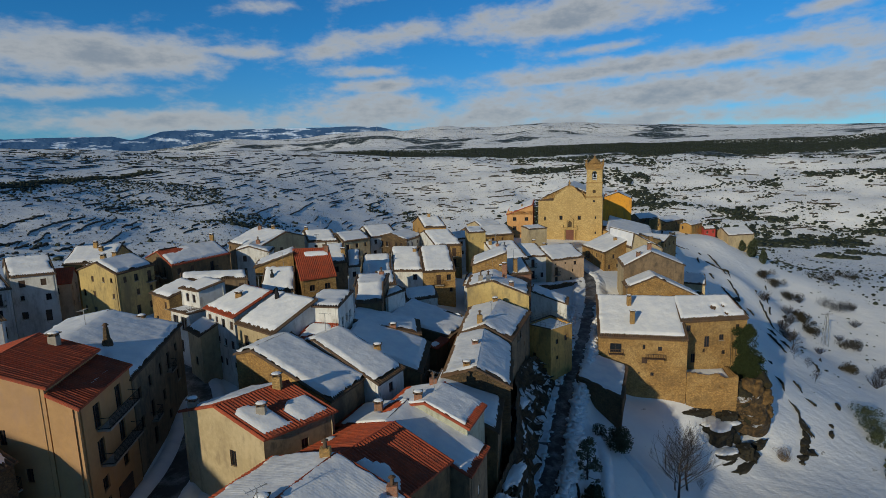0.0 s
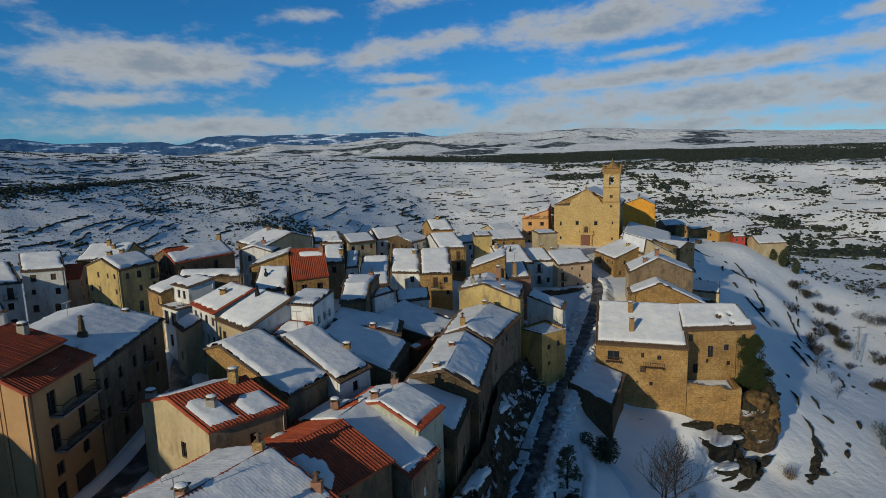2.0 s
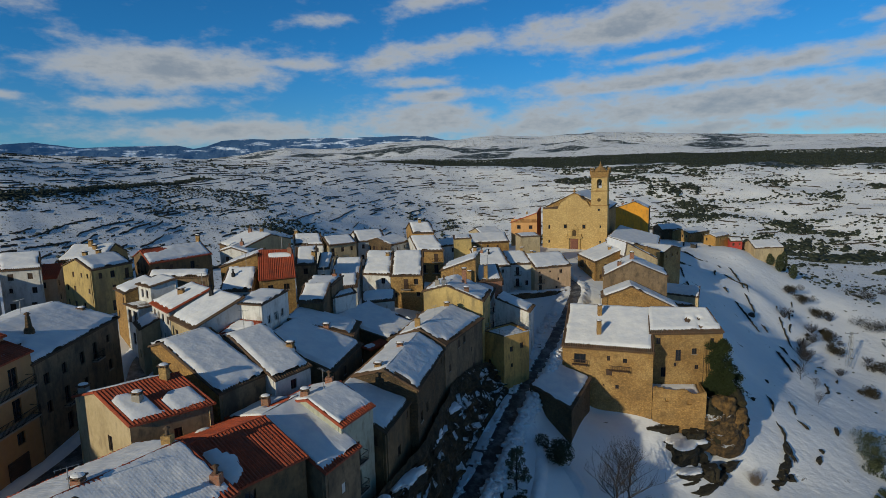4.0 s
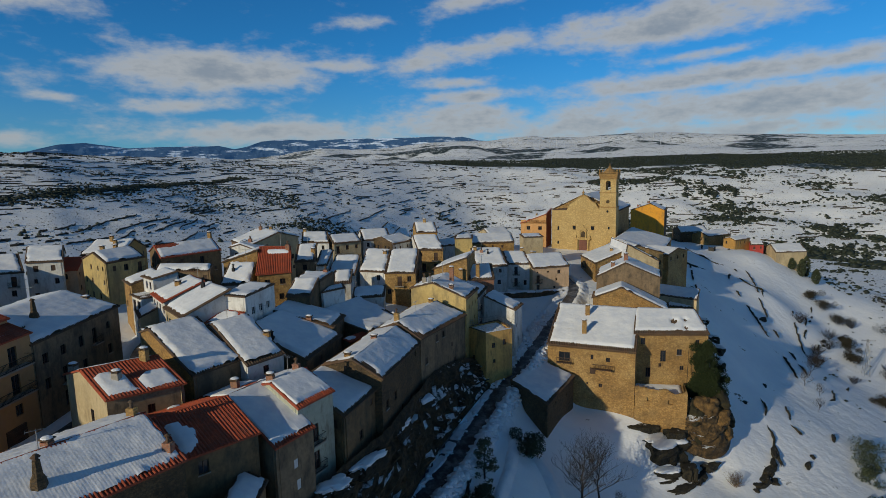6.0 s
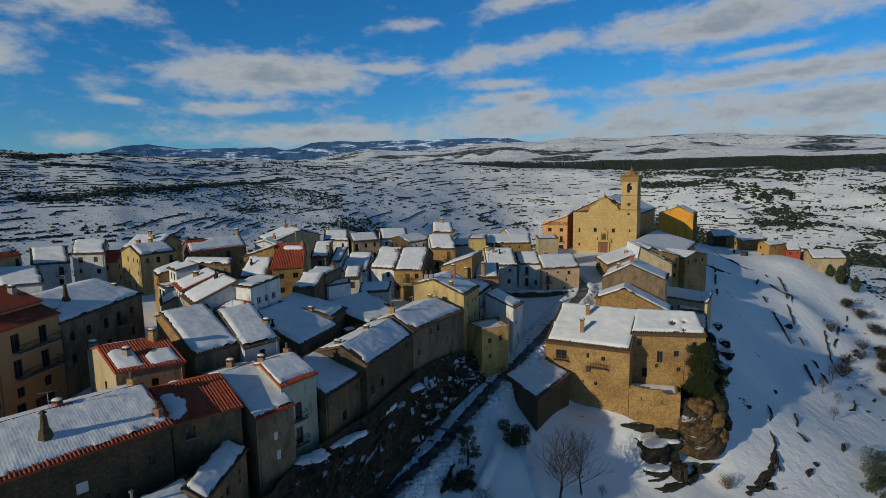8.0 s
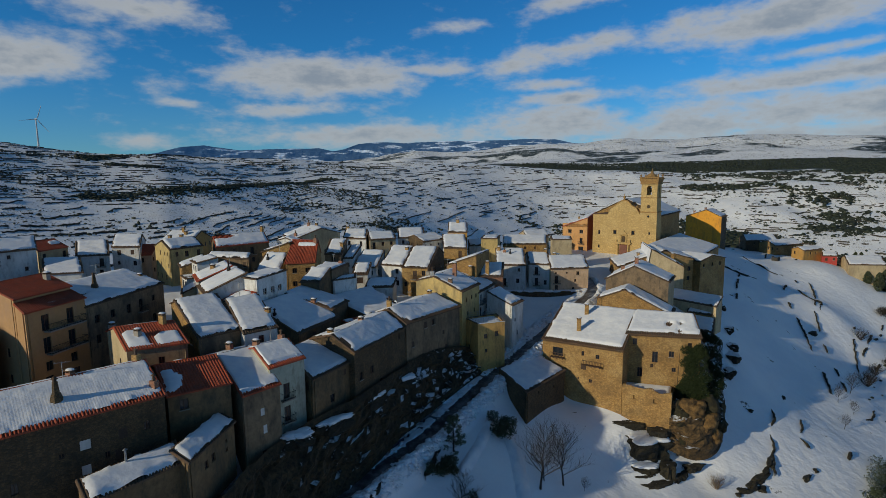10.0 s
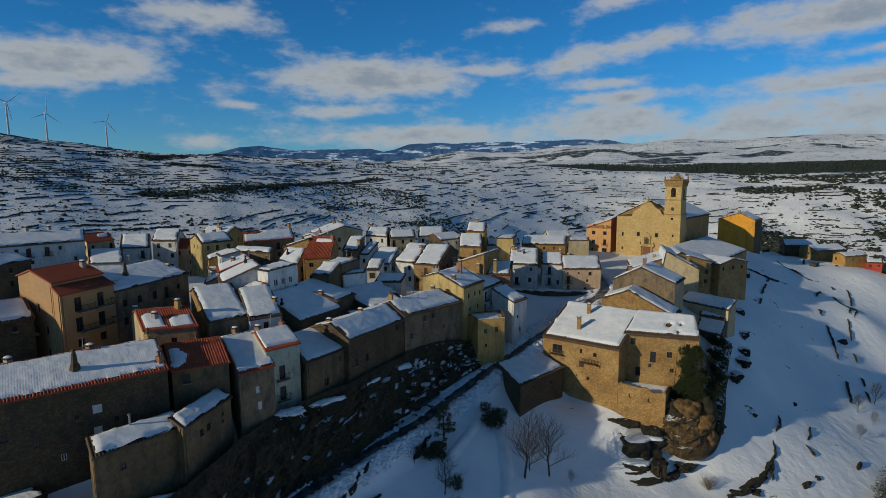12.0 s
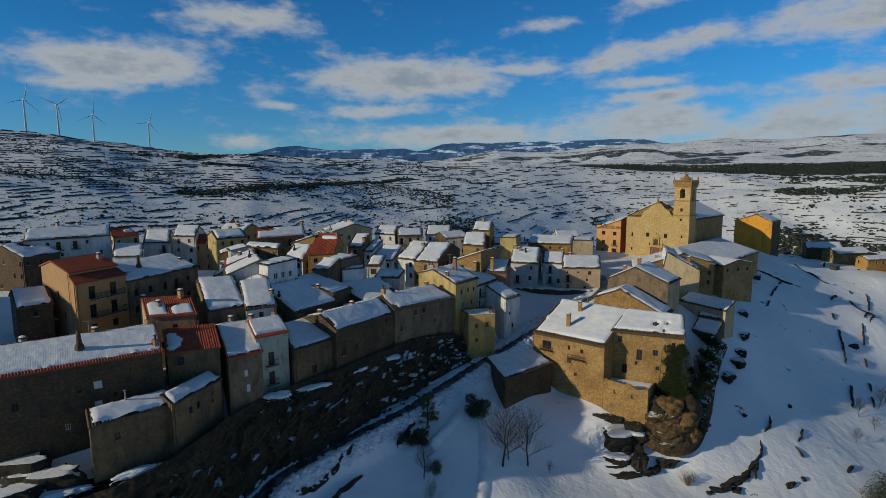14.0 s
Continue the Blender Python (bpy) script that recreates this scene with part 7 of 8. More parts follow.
def ledge(x, y, top, long, wide, drop, turn, seed, snow=True):
    """A ledge of dark rock with a flat top that hangs over its foot, and the snow on it."""
    n = 56
    a = np.linspace(0, 2 * np.pi, n, endpoint=False)
    out = 1 + 1.5 * fractal(np.cos(a) * 1.3 + seed * 3.7, np.sin(a) * 1.3, seed, 4)
    rows = []
    for k, (z, f) in enumerate(((0.0, 0.02), (0.0, 0.5), (-0.02, 0.92), (-0.10, 1.03), (-0.22, 1.04), (-0.36, 0.93), (-0.50, 0.97), (-0.66, 0.88), (-0.8, 0.93), (-1.0, 0.8))):
        rough = np.zeros(n) if k < 2 else 0.8 * fractal(np.cos(a) * 2.5 + seed, np.sin(a) * 2.5 + z * 4.0, seed + 5, 4)
        rows.append(np.stack([np.cos(a) * long * out * (f + rough), np.sin(a) * wide * out * (f + rough), z * drop + 0.5 * rough], 1))
    me = sheet_mesh("rock", np.array(rows).reshape(-1, 3), grid_faces(len(rows), n, True)[:, ::-1], False)
    me.materials.append(BARE_ROCK)
    ob = new("rock", me)
    ob.matrix_world = pose(x, y, top, 0, 0, turn)
    tagged(ob, "dark ragged ledge of rock hanging over the snow", "rock", "rocks on the slope")
    if snow:
        rows = [np.stack([np.cos(a) * long * out * f, np.sin(a) * wide * out * f, np.full(n, z) + 0.12 * fractal(np.cos(a) * f * 2 + seed, np.sin(a) * f * 2, seed + 9, 3)], 1) for z, f in ((0.42, 0.02), (0.40, 0.3), (0.36, 0.6), (0.30, 0.8), (0.2, 0.91), (0.06, 0.96), (-0.12, 0.94))]
        me = sheet_mesh("snow_patch", np.array(rows).reshape(-1, 3), grid_faces(len(rows), n, True)[:, ::-1])
        me.materials.append(SNOW)
        ob = new("snow_patch", me)
        ob.matrix_world = pose(x, y, top, 0, 0, turn)
        tagged(ob, "white snow lying on a rock ledge", "snow", "cliff ledges")


for k, (x, y, z, a, b, drop, turn, snow) in enumerate(((47.2, 88.0, -1.6, 4.0, 2.5, 4.6, 6, True), (44.2, 90.0, -0.1, 2.5, 0.7, 1.5, 8, False), (49.2, 88.8, -0.1, 1.8, 1.0, 3.0, 10, False), (46.9, 84.4, -5.0, 2.6, 0.9, 1.3, 10, True), (48.6, 82.2, -6.7, 2.4, 0.7, 1.0, 32, False),
                                                       (52.8, 86.4, -6.6, 0.7, 2.4, 1.2, -22, False), (50.6, 85.6, -4.6, 1.4, 1.5, 2.6, 0, False), (54.8, 88.4, -5.6, 1.4, 0.7, 1.2, 30, False), (46.2, 83.2, -6.1, 1.7, 0.5, 0.9, 15, False))):
    ledge(x, y, z, a, b, drop, turn, k + 2, snow)


def snow_patch(x, y, z, long, wide, turn, seed):
    """Snow that lies on a rock ledge, with the ledge under it."""
    for name, mat, dz, thick, s in (("rock", DARK_ROCK, -0.9, 0.95, 1.06), ("snow_patch", SNOW, 0.0, 0.3, 1.0)):
        bm = bmesh.new()
        bmesh.ops.create_icosphere(bm, subdivisions=4, radius=1.0)
        for v in bm.verts:
            p = v.co.copy()
            k = 1 + 0.5 * noise.fractal(Vector((p.x * 1.8, p.y * 1.8, p.z * 0.6 + seed * 3.1)), 0.9, 2.1, 4)
            v.co = Vector((p.x * long * s * k, p.y * wide * s * k, p.z * thick * (0.8 + 0.4 * k)))
        me = bpy.data.meshes.new(name)
        bm.to_mesh(me)
        bm.free()
        me.materials.append(mat)
        if mat is SNOW:
            me.polygons.foreach_set("use_smooth", np.ones(len(me.polygons), bool))
        ob = new(name, me)
        ob.matrix_world = pose(x, y, z + dz, 0, 0, turn)
        tagged(ob, "white snow lying on a rock ledge" if mat is SNOW else "dark ledge of the cliff carrying snow", "snow" if mat is SNOW else "rock", "cliff ledges")


for k, (x, y, z, a, b, turn) in enumerate(((10.0, 69.2, 12.2, 1.9, 0.7, 66), (8.6, 60.6, 12.3, 2.2, 0.6, 74), (6.7, 52.2, 12.2, 2.4, 0.9, 62), (4.8, 46.8, 12.6, 1.9, 1.2, 50), (12.9, 80.0, 12.2, 0.9, 0.5, 70), (11.3, 73.2, 11.6, 0.6, 0.3, 60), (-6.2, 19.2, 9.8, 2.2, 0.9, 40), (-3.2, 21.4, 9.2, 2.6, 1.1, 48), (1.6, 27.2, 9.9, 2.6, 0.8, 68))):
    snow_patch(x, y, z, a, b, turn, k + 1)


def wall_line(label, points, h, thick, seed, material=None, broken=0.0):
    """A low dry-stone wall or bank along a plan line, broken here and there."""
    line = smooth_line([(*p, 0) for p in points], 0.5)
    keep = value_noise(np.arange(len(line)) / 7.0, np.zeros(len(line)), seed) > broken
    runs, cur = [], []
    for p, k in zip(line, keep):
        if k:
            cur.append(p)
        elif len(cur) > 3:
            runs.append(cur)
            cur = []
        else:
            cur = []
    if len(cur) > 3:
        runs.append(cur)
    V, F = [], []
    for r in runs:
        r = np.array(r)
        d = np.gradient(r[:, :2], axis=0)
        d /= np.linalg.norm(d, axis=1)[:, None] + 1e-9
        nrm = np.stack([d[:, 1], -d[:, 0]], 1)
        zz = land(r[:, 0], r[:, 1])
        t = np.arange(len(r))
        top = zz + h * (0.7 + 0.9 * (value_noise(t / 2.0, t * 0, seed + 3) - 0.3)) * np.sin(np.pi * (t + 0.5) / len(r)) ** 0.3
        wob = (value_noise(t / 1.5, t * 0, seed + 6) - 0.5) * 0.5 + (value_noise(t / 6.0, t * 0, seed + 8) - 0.5) * 2.2 * (h <= 0.6)
        rows = []
        for o, z in ((-thick, zz - 0.4), (-thick * 0.8, top - 0.1), (0, top), (thick * 0.8, top - 0.1), (thick, zz - 0.6)):
            rows.append(np.stack([r[:, 0] + nrm[:, 0] * (o + wob), r[:, 1] + nrm[:, 1] * (o + wob), z], 1))
        k0 = len(V)
        n, m = len(r), 5
        V.extend(np.stack(rows, 1).reshape(-1, 3).tolist())
        F.extend((grid_faces(n, m) + k0).tolist())
    me = sheet_mesh("stone_wall", V, F, False)
    me.materials.append(material or CLIFF)
    return tagged(new("stone_wall", me), label, "stone wall", "terrace walls", "structure")


for k, (pts, h, b) in enumerate((
        ([(72.4, 112.6), (71.2, 107.5), (70.0, 102), (69.2, 98)], 0.65, 0.15), ([(69.2, 97.5), (67.6, 94.6), (64.6, 91.3), (62.0, 88.1)], 0.5, 0.3), ([(119, 195), (114, 184), (110, 176), (108.2, 171)], 1.1, 0.2), ([(112, 189), (109, 180), (106.3, 168)], 1.0, 0.2), ([(121, 183), (116, 179), (110.6, 170)], 1.0, 0.3), ([(101, 142), (97, 134), (94.5, 127)], 0.5, 0.3), ([(110, 152), (107, 146), (105, 140)], 0.8, 0.3), ([(84.2, 219.7), (89.1, 211.5), (94.6, 208.2)], 0.75, 0.25), ([(101.5, 210.5), (94.4, 197), (91.8, 186), (92.5, 172), (91.2, 149), (89.6, 135.3)], 0.85, 0.33), ([(107.2, 236), (104.4, 203), (99.9, 185), (97.3, 163), (94.9, 142.2)], 0.9, 0.33), ([(79.2, 190), (76, 175.5), (73.5, 162)], 0.8, 0.35), ([(122.4, 214.3), (125.8, 208.8), (124, 201.5), (112, 180)], 0.8, 0.3), ([(100.5, 208.7), (99.2, 197), (103.6, 193), (102.5, 187.5)], 0.7, 0.35),
        ([(78, 120), (77, 112), (76, 104)], 0.5, 0.35),
        ([(66, 185), (72, 190), (79, 190), (86, 192)], 0.7, 0.3), ([(14.4, 66.5), (13.2, 61), (12.0, 56.3), (11.5, 49.5), (9, 41)], 1.0, 0.05), ([(16.8, 66), (16.0, 62), (14.9, 57.5), (14.1, 51.5), (13, 44)], 1.0, 0.12), ([(68, 128), (67, 118), (67.5, 113)], 0.5, 0.45))):
    wall_line("tumbled dry-stone terrace wall under snow", pts, h * 0.75, 0.2, k * 7 + 1, BARE_ROCK, broken=b + 0.12 * (k > 1))

# ---- plants ----
def tube(V, F, a, b, ra, rb, sides=5):
    a, b = Vector(a), Vector(b)
    m = (b - a).to_track_quat("Z", "Y").to_matrix()
    k = len(V)
    for p, r in ((a, ra), (b, rb)):
        for j in range(sides):
            q = 2 * math.pi * j / sides
            V.append(p + m @ Vector((r * math.cos(q), r * math.sin(q), 0)))
    for j in range(sides):
        F.append((k + j, k + (j + 1) % sides, k + sides + (j + 1) % sides, k + sides + j))


def grow(V, F, rnd, p, way, length, r, level, most):
    q = p
    n = 3
    for k in range(n):
        nxt = q + way * length / n
        tube(V, F, q, nxt, r * (1 - 0.2 * k / n), r * (1 - 0.2 * (k + 1) / n), 6 if level == 0 else 4 if level < 3 else 3)
        q = nxt
        way = (way + Vector((rnd.uniform(-1, 1), rnd.uniform(-1, 1), rnd.uniform(-0.2, 0.6))) * 0.16).normalized()
        if level < most and (k or level):
            for _ in range(2 if level else 2):
                side = Vector((rnd.uniform(-1, 1), rnd.uniform(-1, 1), rnd.uniform(0.1, 0.7))).normalized()
                grow(V, F, rnd, q, (way * 0.75 + side * 0.8).normalized(), length * rnd.uniform(0.5, 0.72), r * 0.47, level + 1, most)


def bare_tree(x, y, height, seed, label="leafless grey tree standing in the snow"):
    rnd = random.Random(seed)
    thing = new("tree")
    thing.location = (x, y, ground(x, y) - 0.2)
    tagged(thing, label, "tree", "bare trees")
    stem = [Vector((0, 0, 0))]
    for k in range(8):
        stem.append(stem[-1] + Vector((rnd.uniform(-0.02, 0.02) * height, rnd.uniform(-0.02, 0.02) * height, height * 0.118)))
    width = lambda k: height * (0.019 - 0.0021 * k)
    V, F = [], []
    for k in range(3):
        tube(V, F, stem[k], stem[k + 1], width(k), width(k + 1), 8)
    from_mesh("trunk", sheet_mesh("trunk", V, F), BARK, thing)
    V, F = [], []
    for k in range(3, 8):
        tube(V, F, stem[k], stem[k + 1], width(k), width(k + 1), 6)
    for k in range(17):
        u = 0.2 + 0.78 * (k + rnd.random()) / 17
        q = u * 8 / 0.944 * 0.944
        i = min(7, int(q))
        a = k * 2.4 + rnd.uniform(-0.5, 0.5)
        lean = rnd.uniform(0.55, 1.1) * (1.15 - 0.5 * u)
        way = Vector((lean * math.cos(a), lean * math.sin(a), 0.75)).normalized()
        grow(V, F, rnd, stem[i].lerp(stem[i + 1], q - i), way, height * 0.46 * (1 - 0.6 * u), height * 0.0075 * (1 - 0.6 * u), 2, 4)
    from_mesh("crown", sheet_mesh("crown", V, F), BARK, thing)
    return thing


def shrub(x, y, height, seed, label, material, group):
    """A leafless bush: many stems from one root."""
    rnd = random.Random(seed)
    thing = new("bush")
    thing.location = (x, y, ground(x, y) - 0.1)
    tagged(thing, label, "bush", group)
    for name, n, most in (("stem", 6, 2), ("crown", 13, 4)):
        V, F = [], []
        for k in range(n):
            a, lean = k * 2.4, rnd.uniform(0.2, 1.1)
            grow(V, F, rnd, Vector((0.1 * math.cos(a), 0.1 * math.sin(a), 0)), Vector((lean * math.cos(a), lean * math.sin(a), 0.8)).normalized(), height * 0.62, height * 0.014, 2, most)
        from_mesh(name, sheet_mesh(name, V, F), material, thing)


def leaf_cloud(points, size, rnd, flat=1.0):
    """Small leaf blades at the points."""
    V, F = [], []
    for p in points:
        d = Vector((rnd.gauss(0, 1), rnd.gauss(0, 1), rnd.gauss(0, 1) * flat)).normalized()
        e = d.orthogonal().normalized()
        e = Matrix.Rotation(rnd.uniform(0, 6.28), 3, d) @ e
        f = d.cross(e)
        s = size * rnd.uniform(0.6, 1.4)
        k = len(V)
        V += [p - e * s, p + f * s * 0.45 + d * s * 0.12, p + e * s, p - f * s * 0.45 + d * s * 0.12]
        F += [(k, k + 1, k + 2, k + 3)]
    return sheet_mesh("crown", V, F, False)


def evergreen(x, y, height, width, seed, label, shape="bush", n=1400, size=0.16, material=None, group="evergreens"):
    rnd = random.Random(seed)
    thing = new("bush" if shape == "bush" else "tree")
    thing.location = (x, y, ground(x, y) - 0.15)
    tagged(thing, label, "bush" if shape == "bush" else "tree", group)
    V, F = [], []
    tube(V, F, (0, 0, 0), (0, 0, height * (0.5 if shape == "bush" else 0.92)), 0.05 + height * 0.016, 0.03, 7)
    pts = []
    lobes = [(Vector((rnd.gauss(0, 0.3) * width, rnd.gauss(0, 0.3) * width, height * rnd.uniform(0.12, 0.72))), rnd.uniform(0.2, 0.36) * width) for _ in range(10)]
    if shape == "pine":
        lobes = []
        for k in range(42):
            h = rnd.uniform(0.14, 0.99)
            a = rnd.uniform(0, 6.28)
            r = width * 0.5 * (1.05 - h) ** 0.7 * rnd.uniform(0.5, 1.0)
            c = Vector((r * math.cos(a), r * math.sin(a), height * h))
            tube(V, F, (0, 0, c.z - 0.35), c, 0.05, 0.02, 4)
            lobes.append((c, width * rnd.uniform(0.07, 0.13)))
    for k in range(n):
        if shape == "cypress":
            h = rnd.random()
            r = width * 0.5 * math.sin(math.pi * min(1, 0.12 + h * 0.88)) ** 0.7 * rnd.uniform(0.5, 1.05)
            a = rnd.uniform(0, 6.28)
            pts.append(Vector((r * math.cos(a), r * math.sin(a), 0.2 + height * h * 0.97)))
        else:
            c, r = rnd.choice(lobes)
            d = Vector((rnd.gauss(0, 1), rnd.gauss(0, 1), rnd.gauss(0, 0.75)))
            d = d.normalized() * r * rnd.uniform(0.45, 1.12)
            pts.append(c + d)
    from_mesh("trunk", sheet_mesh("trunk", V, F), BARK, thing)
    from_mesh("crown", leaf_cloud(pts, size, rnd), material or NEEDLES, thing)
    return thing


for x, y, h, s in ((31.6, 68.2, 9.6, 5), (34.6, 72.0, 8.6, 8), (31.9, 70.0, 5.5, 3), (21.8, 59.6, 5.6, 11), (37.7, 74.1, 2.2, 14), (24.8, 56, 4.2, 15), (90.5, 133.8, 4.0, 21), (95.8, 142.7, 5.0, 23), (88, 122, 3.2, 17), (93, 132, 3.0, 19)):
    bare_tree(x, y, h, s)
evergreen(18.5, 66.8, 6.0, 4.4, 4, "young pine with an open grey-green crown in the snow", "pine", 3200, 0.12, material=PINE)
evergreen(24.2, 73.6, 2.9, 3.6, 6, "dark evergreen bush beside the rubble shed", n=3600, size=0.16)
evergreen(18.4, 63.4, 3.2, 3.4, 7, "dark evergreen bush on the bank", n=3400, size=0.16)
evergreen(22.5, 61.2, 2.0, 2.4, 8, "dark evergreen bush on the bank", n=900, size=0.13)
shrub(58.3, 86.8, 2.3, 9, "dry golden bramble bush in the snow", DRY, "dry bushes")
for k, (x, y, h, w) in enumerate(((88.5, 104, 3.4, 4.5), (86, 100, 2.6, 4.0), (91, 110, 3.0, 4.2), (84.5, 94, 1.6, 2.6), (80, 88, 1.4, 2.5), (82, 91, 1.2, 2.0))):
    evergreen(x, y, h, w, 20 + k, "dark green bush on the lower slope", n=1500, size=0.17)
for k, (x, y, h, w) in enumerate(((128.2, 213, 3.6, 5.0), (132.3, 211.2, 3.0, 5.5), (135.5, 206, 3.6, 5.5), (123.5, 176, 3.0, 5.5), (127.6, 186, 2.6, 5.0), (130.5, 192, 2.2, 4.0), (169.2, 235.8, 3.6, 7.0), (152.4, 204.6, 4.6, 9.0), (203.8, 265.6, 5.0, 9.0), (135.1, 171.4, 3.0, 5.5), (116.6, 148.9, 2.2, 4.5))):
    evergreen(x, y, h, w, 90 + k, "dark brown-green scrub bush on the lower slope", n=3400, size=0.15, material=BRUSH, group="slope evergreens")
rnd = random.Random(5)
for k, (x, y) in enumerate(((108, 165), (112, 172), (118, 178), (105, 158), (122, 186), (128, 150), (134, 176), (150, 190), (118, 140), (142, 160), (112, 184), (116, 160), (160, 205), (139, 205))):
    shrub(x, y, rnd.uniform(2.2, 3.8), 40 + k, "leafless grey scrub bush on the slope", BARK, "slope scrub")
for k, (x, y, h) in enumerate(((131, 248, 8), (134, 251, 9), (137, 247, 6.5), (140, 255, 7.5), (132, 228, 7), (135, 231, 8.5), (137.5, 228, 6), (129.5, 231, 4.5))):
    evergreen(x, y, h, 3.2, 60 + k, "dark cypress beside the upper road", "cypress", 1300, 0.3, group="cypresses")


def ivy():
    """Ivy that hangs over the corner of the ruinous wing and its crag."""
    rnd = random.Random(3)
    thing = new("ivy")
    thing.location = (54.0, 95.6, 0)
    tagged(thing, "dense dark ivy hanging over the ruin's corner", "ivy")
    pts = []
    lumps = [(rnd.uniform(-2.4, 2.3), rnd.uniform(0, 1) ** 0.9, rnd.uniform(0.5, 1.2)) for _ in range(90)]
    for _ in range(30000):
        lx, lh, lr = rnd.choice(lumps)
        if lh > 0.5 and lx < -1.2 + (lh - 0.5) * 1.5:
            continue
        d = Vector((rnd.gauss(0, 1), rnd.gauss(0, 0.6), rnd.gauss(0, 1))).normalized() * lr * rnd.uniform(0.5, 1.1)
        drop = (1 - lh)
        pts.append(Vector((lx + d.x + drop * 0.9, min(-0.02, -0.15 - drop * 2.4 + d.y * 0.8), 2.0 + lh * 11.2 + d.z * 0.9)))
    from_mesh("leaves", leaf_cloud(pts, 0.15, rnd), IVY, thing)
    for k in range(5):
        V, F = [], []
        x = -1.8 + k * 0.9
        tube(V, F, (x, -1.2, 3.5), (x + rnd.uniform(-0.4, 0.4), -0.2, 12), 0.07, 0.03, 5)
        from_mesh("stem", sheet_mesh("stem", V, F), BARK, thing)


ivy()
for k, (x, y, h, q) in enumerate(((57.6, 95.6, 2.6, 3.0), (58.8, 98.6, 3.0, 3.2), (59.2, 102.0, 2.8, 2.8), (59.0, 105.6, 2.2, 2.6), (59.8, 110.5, 2.4, 2.6), (60.6, 115.6, 2.6, 2.6))):
    ob = evergreen(x, y, h, q, 120 + k, "dark ivy clump along the crag's edge", n=1500, size=0.15, material=IVY, group="ivy clumps")
    ob.location.z = 3.6 + 0.22 * (y - 95.6)


def lattice_mast(x, y, height):
    """A steel lattice mast with a cross arm and insulators."""
    thing = new("electricity_mast")
    thing.location = (x, y, ground(x, y) - 0.2)
    tagged(thing, "grey steel lattice electricity mast on the slope", "electricity mast")
    foot, head = 0.75, 0.22
    at = lambda h: foot + (head - foot) * h / height
    for sx, sy in ((-1, -1), (1, -1), (1, 1), (-1, 1)):
        pipe(thing, [(sx * foot, sy * foot, 0), (sx * head, sy * head, height)], 0.07, STEEL, "leg")
    n = 9
    for k in range(n):
        a, b = height * k / n, height * (k + 1) / n
        p, q = at(a), at(b)
        for m in range(4):
            turn = Matrix.Rotation(m * math.pi / 2, 3, "Z")
            flip = 1 if (k + m) % 2 else -1
            pipe(thing, [turn @ Vector((-p * flip, -p, a)), turn @ Vector((q * flip, -q, b))], 0.035, STEEL, "brace", 4)
    arm = pipe(thing, [(-1.9, 0, height - 0.5), (1.9, 0, height - 0.5)], 0.09, STEEL, "cross_arm")
    for k in (-1.75, 0, 1.75):
        bm = bmesh.new()
        lathe(bm, [(0.03, 0.05), (0.09, 0.1), (0.05, 0.16), (0.09, 0.22), (0.05, 0.28), (0.09, 0.34), (0.02, 0.42)], k, 0, height - 0.5, 8)
        part("insulator", bm, CEMENT, arm)


lattice_mast(124.1, 169.2, 11.4)
# ---- the ruin's garden wall and old balconies ----
def garden_wall():
    thing = new("garden_wall")
    thing.location = (0, 0, 0)
    tagged(thing, "broken golden rubble wall with snow on its top", "stone wall")
    part("wall", wall_mesh((42.86, 91.4), (51.0, 89.4), -3.0, [(0, 6.2), (2.0, 6.3), (3.2, 5.7), (5.0, 6.2), (6.4, 5.8), (8.38, 6.2)], [(2.0, 2.6, 4.0, 4.7), (5.4, 6.2, 3.9, 4.7)]), STONE, thing)
    part("wall", wall_mesh((51.0, 89.4), (51.9, 95.4), -2.0, [(0, 6.2), (6.07, 5.9)], []), STONE, thing)
    bm = bmesh.new()
    box(bm, 42.9, 51.4, 91.75, 95.5, 2.0, 4.6)
    part("yard_fill", bm, CLIFF, thing)
    e0, e1, r0, r1 = (43.0, 91.5, 4.75), (51.1, 90.9, 4.55), (43.5, 95.4, 5.0), (51.6, 95.4, 5.0)
    from_mesh("snow", snow_mesh(e0, e1, r0, r1, 0.4, over=-0.35, ends=-0.1, seed=31, lift=0.05), SNOW, thing, "white snow lying on the yard")
    bm = bmesh.new()
    rnd = random.Random(2)
    for k in range(26):
        u = k / 26 + 0.02
        x, y = 42.95 + 8.0 * u, 91.55 - 1.95 * u
        z = 6.15 - 0.1 * u + 0.25 * math.sin(u * 14)
        box(bm, x - 0.13, x + 0.13, y - 0.2, y + 0.2, z - 0.25, z + rnd.uniform(-0.05, 0.2))
    part("coping_stones", bm, STONE, thing)


garden_wall()


def retaining_wall():
    """The dark wall that carries the street over the sunken square."""
    thing = new("retaining_wall")
    tagged(thing, "dark shaded rubble wall carrying the street with snow on top", "stone wall")
    line = [(12.5, 121.6), (19.5, 122.6), (26.4, 124.6), (33.0, 126.4)]
    for (x0, y0), (x1, y1) in zip(line, line[1:]):
        L = math.hypot(x1 - x0, y1 - y0)
        part("wall", wall_mesh((x0, y0), (x1, y1), 11.0, [(0, 15.5), (L, 15.5)], []), STONE_DARK, thing)
        from_mesh("snow", snow_mesh((x0, y0, 15.42), (x1, y1, 15.42), (x0 - 0.3, y0 + 1.6, 15.46), (x1 - 0.3, y1 + 1.6, 15.46), 0.3, over=0.05, ends=0.1, seed=int(x0), lift=0.08), SNOW, thing, "white snow along the wall's top")


retaining_wall()


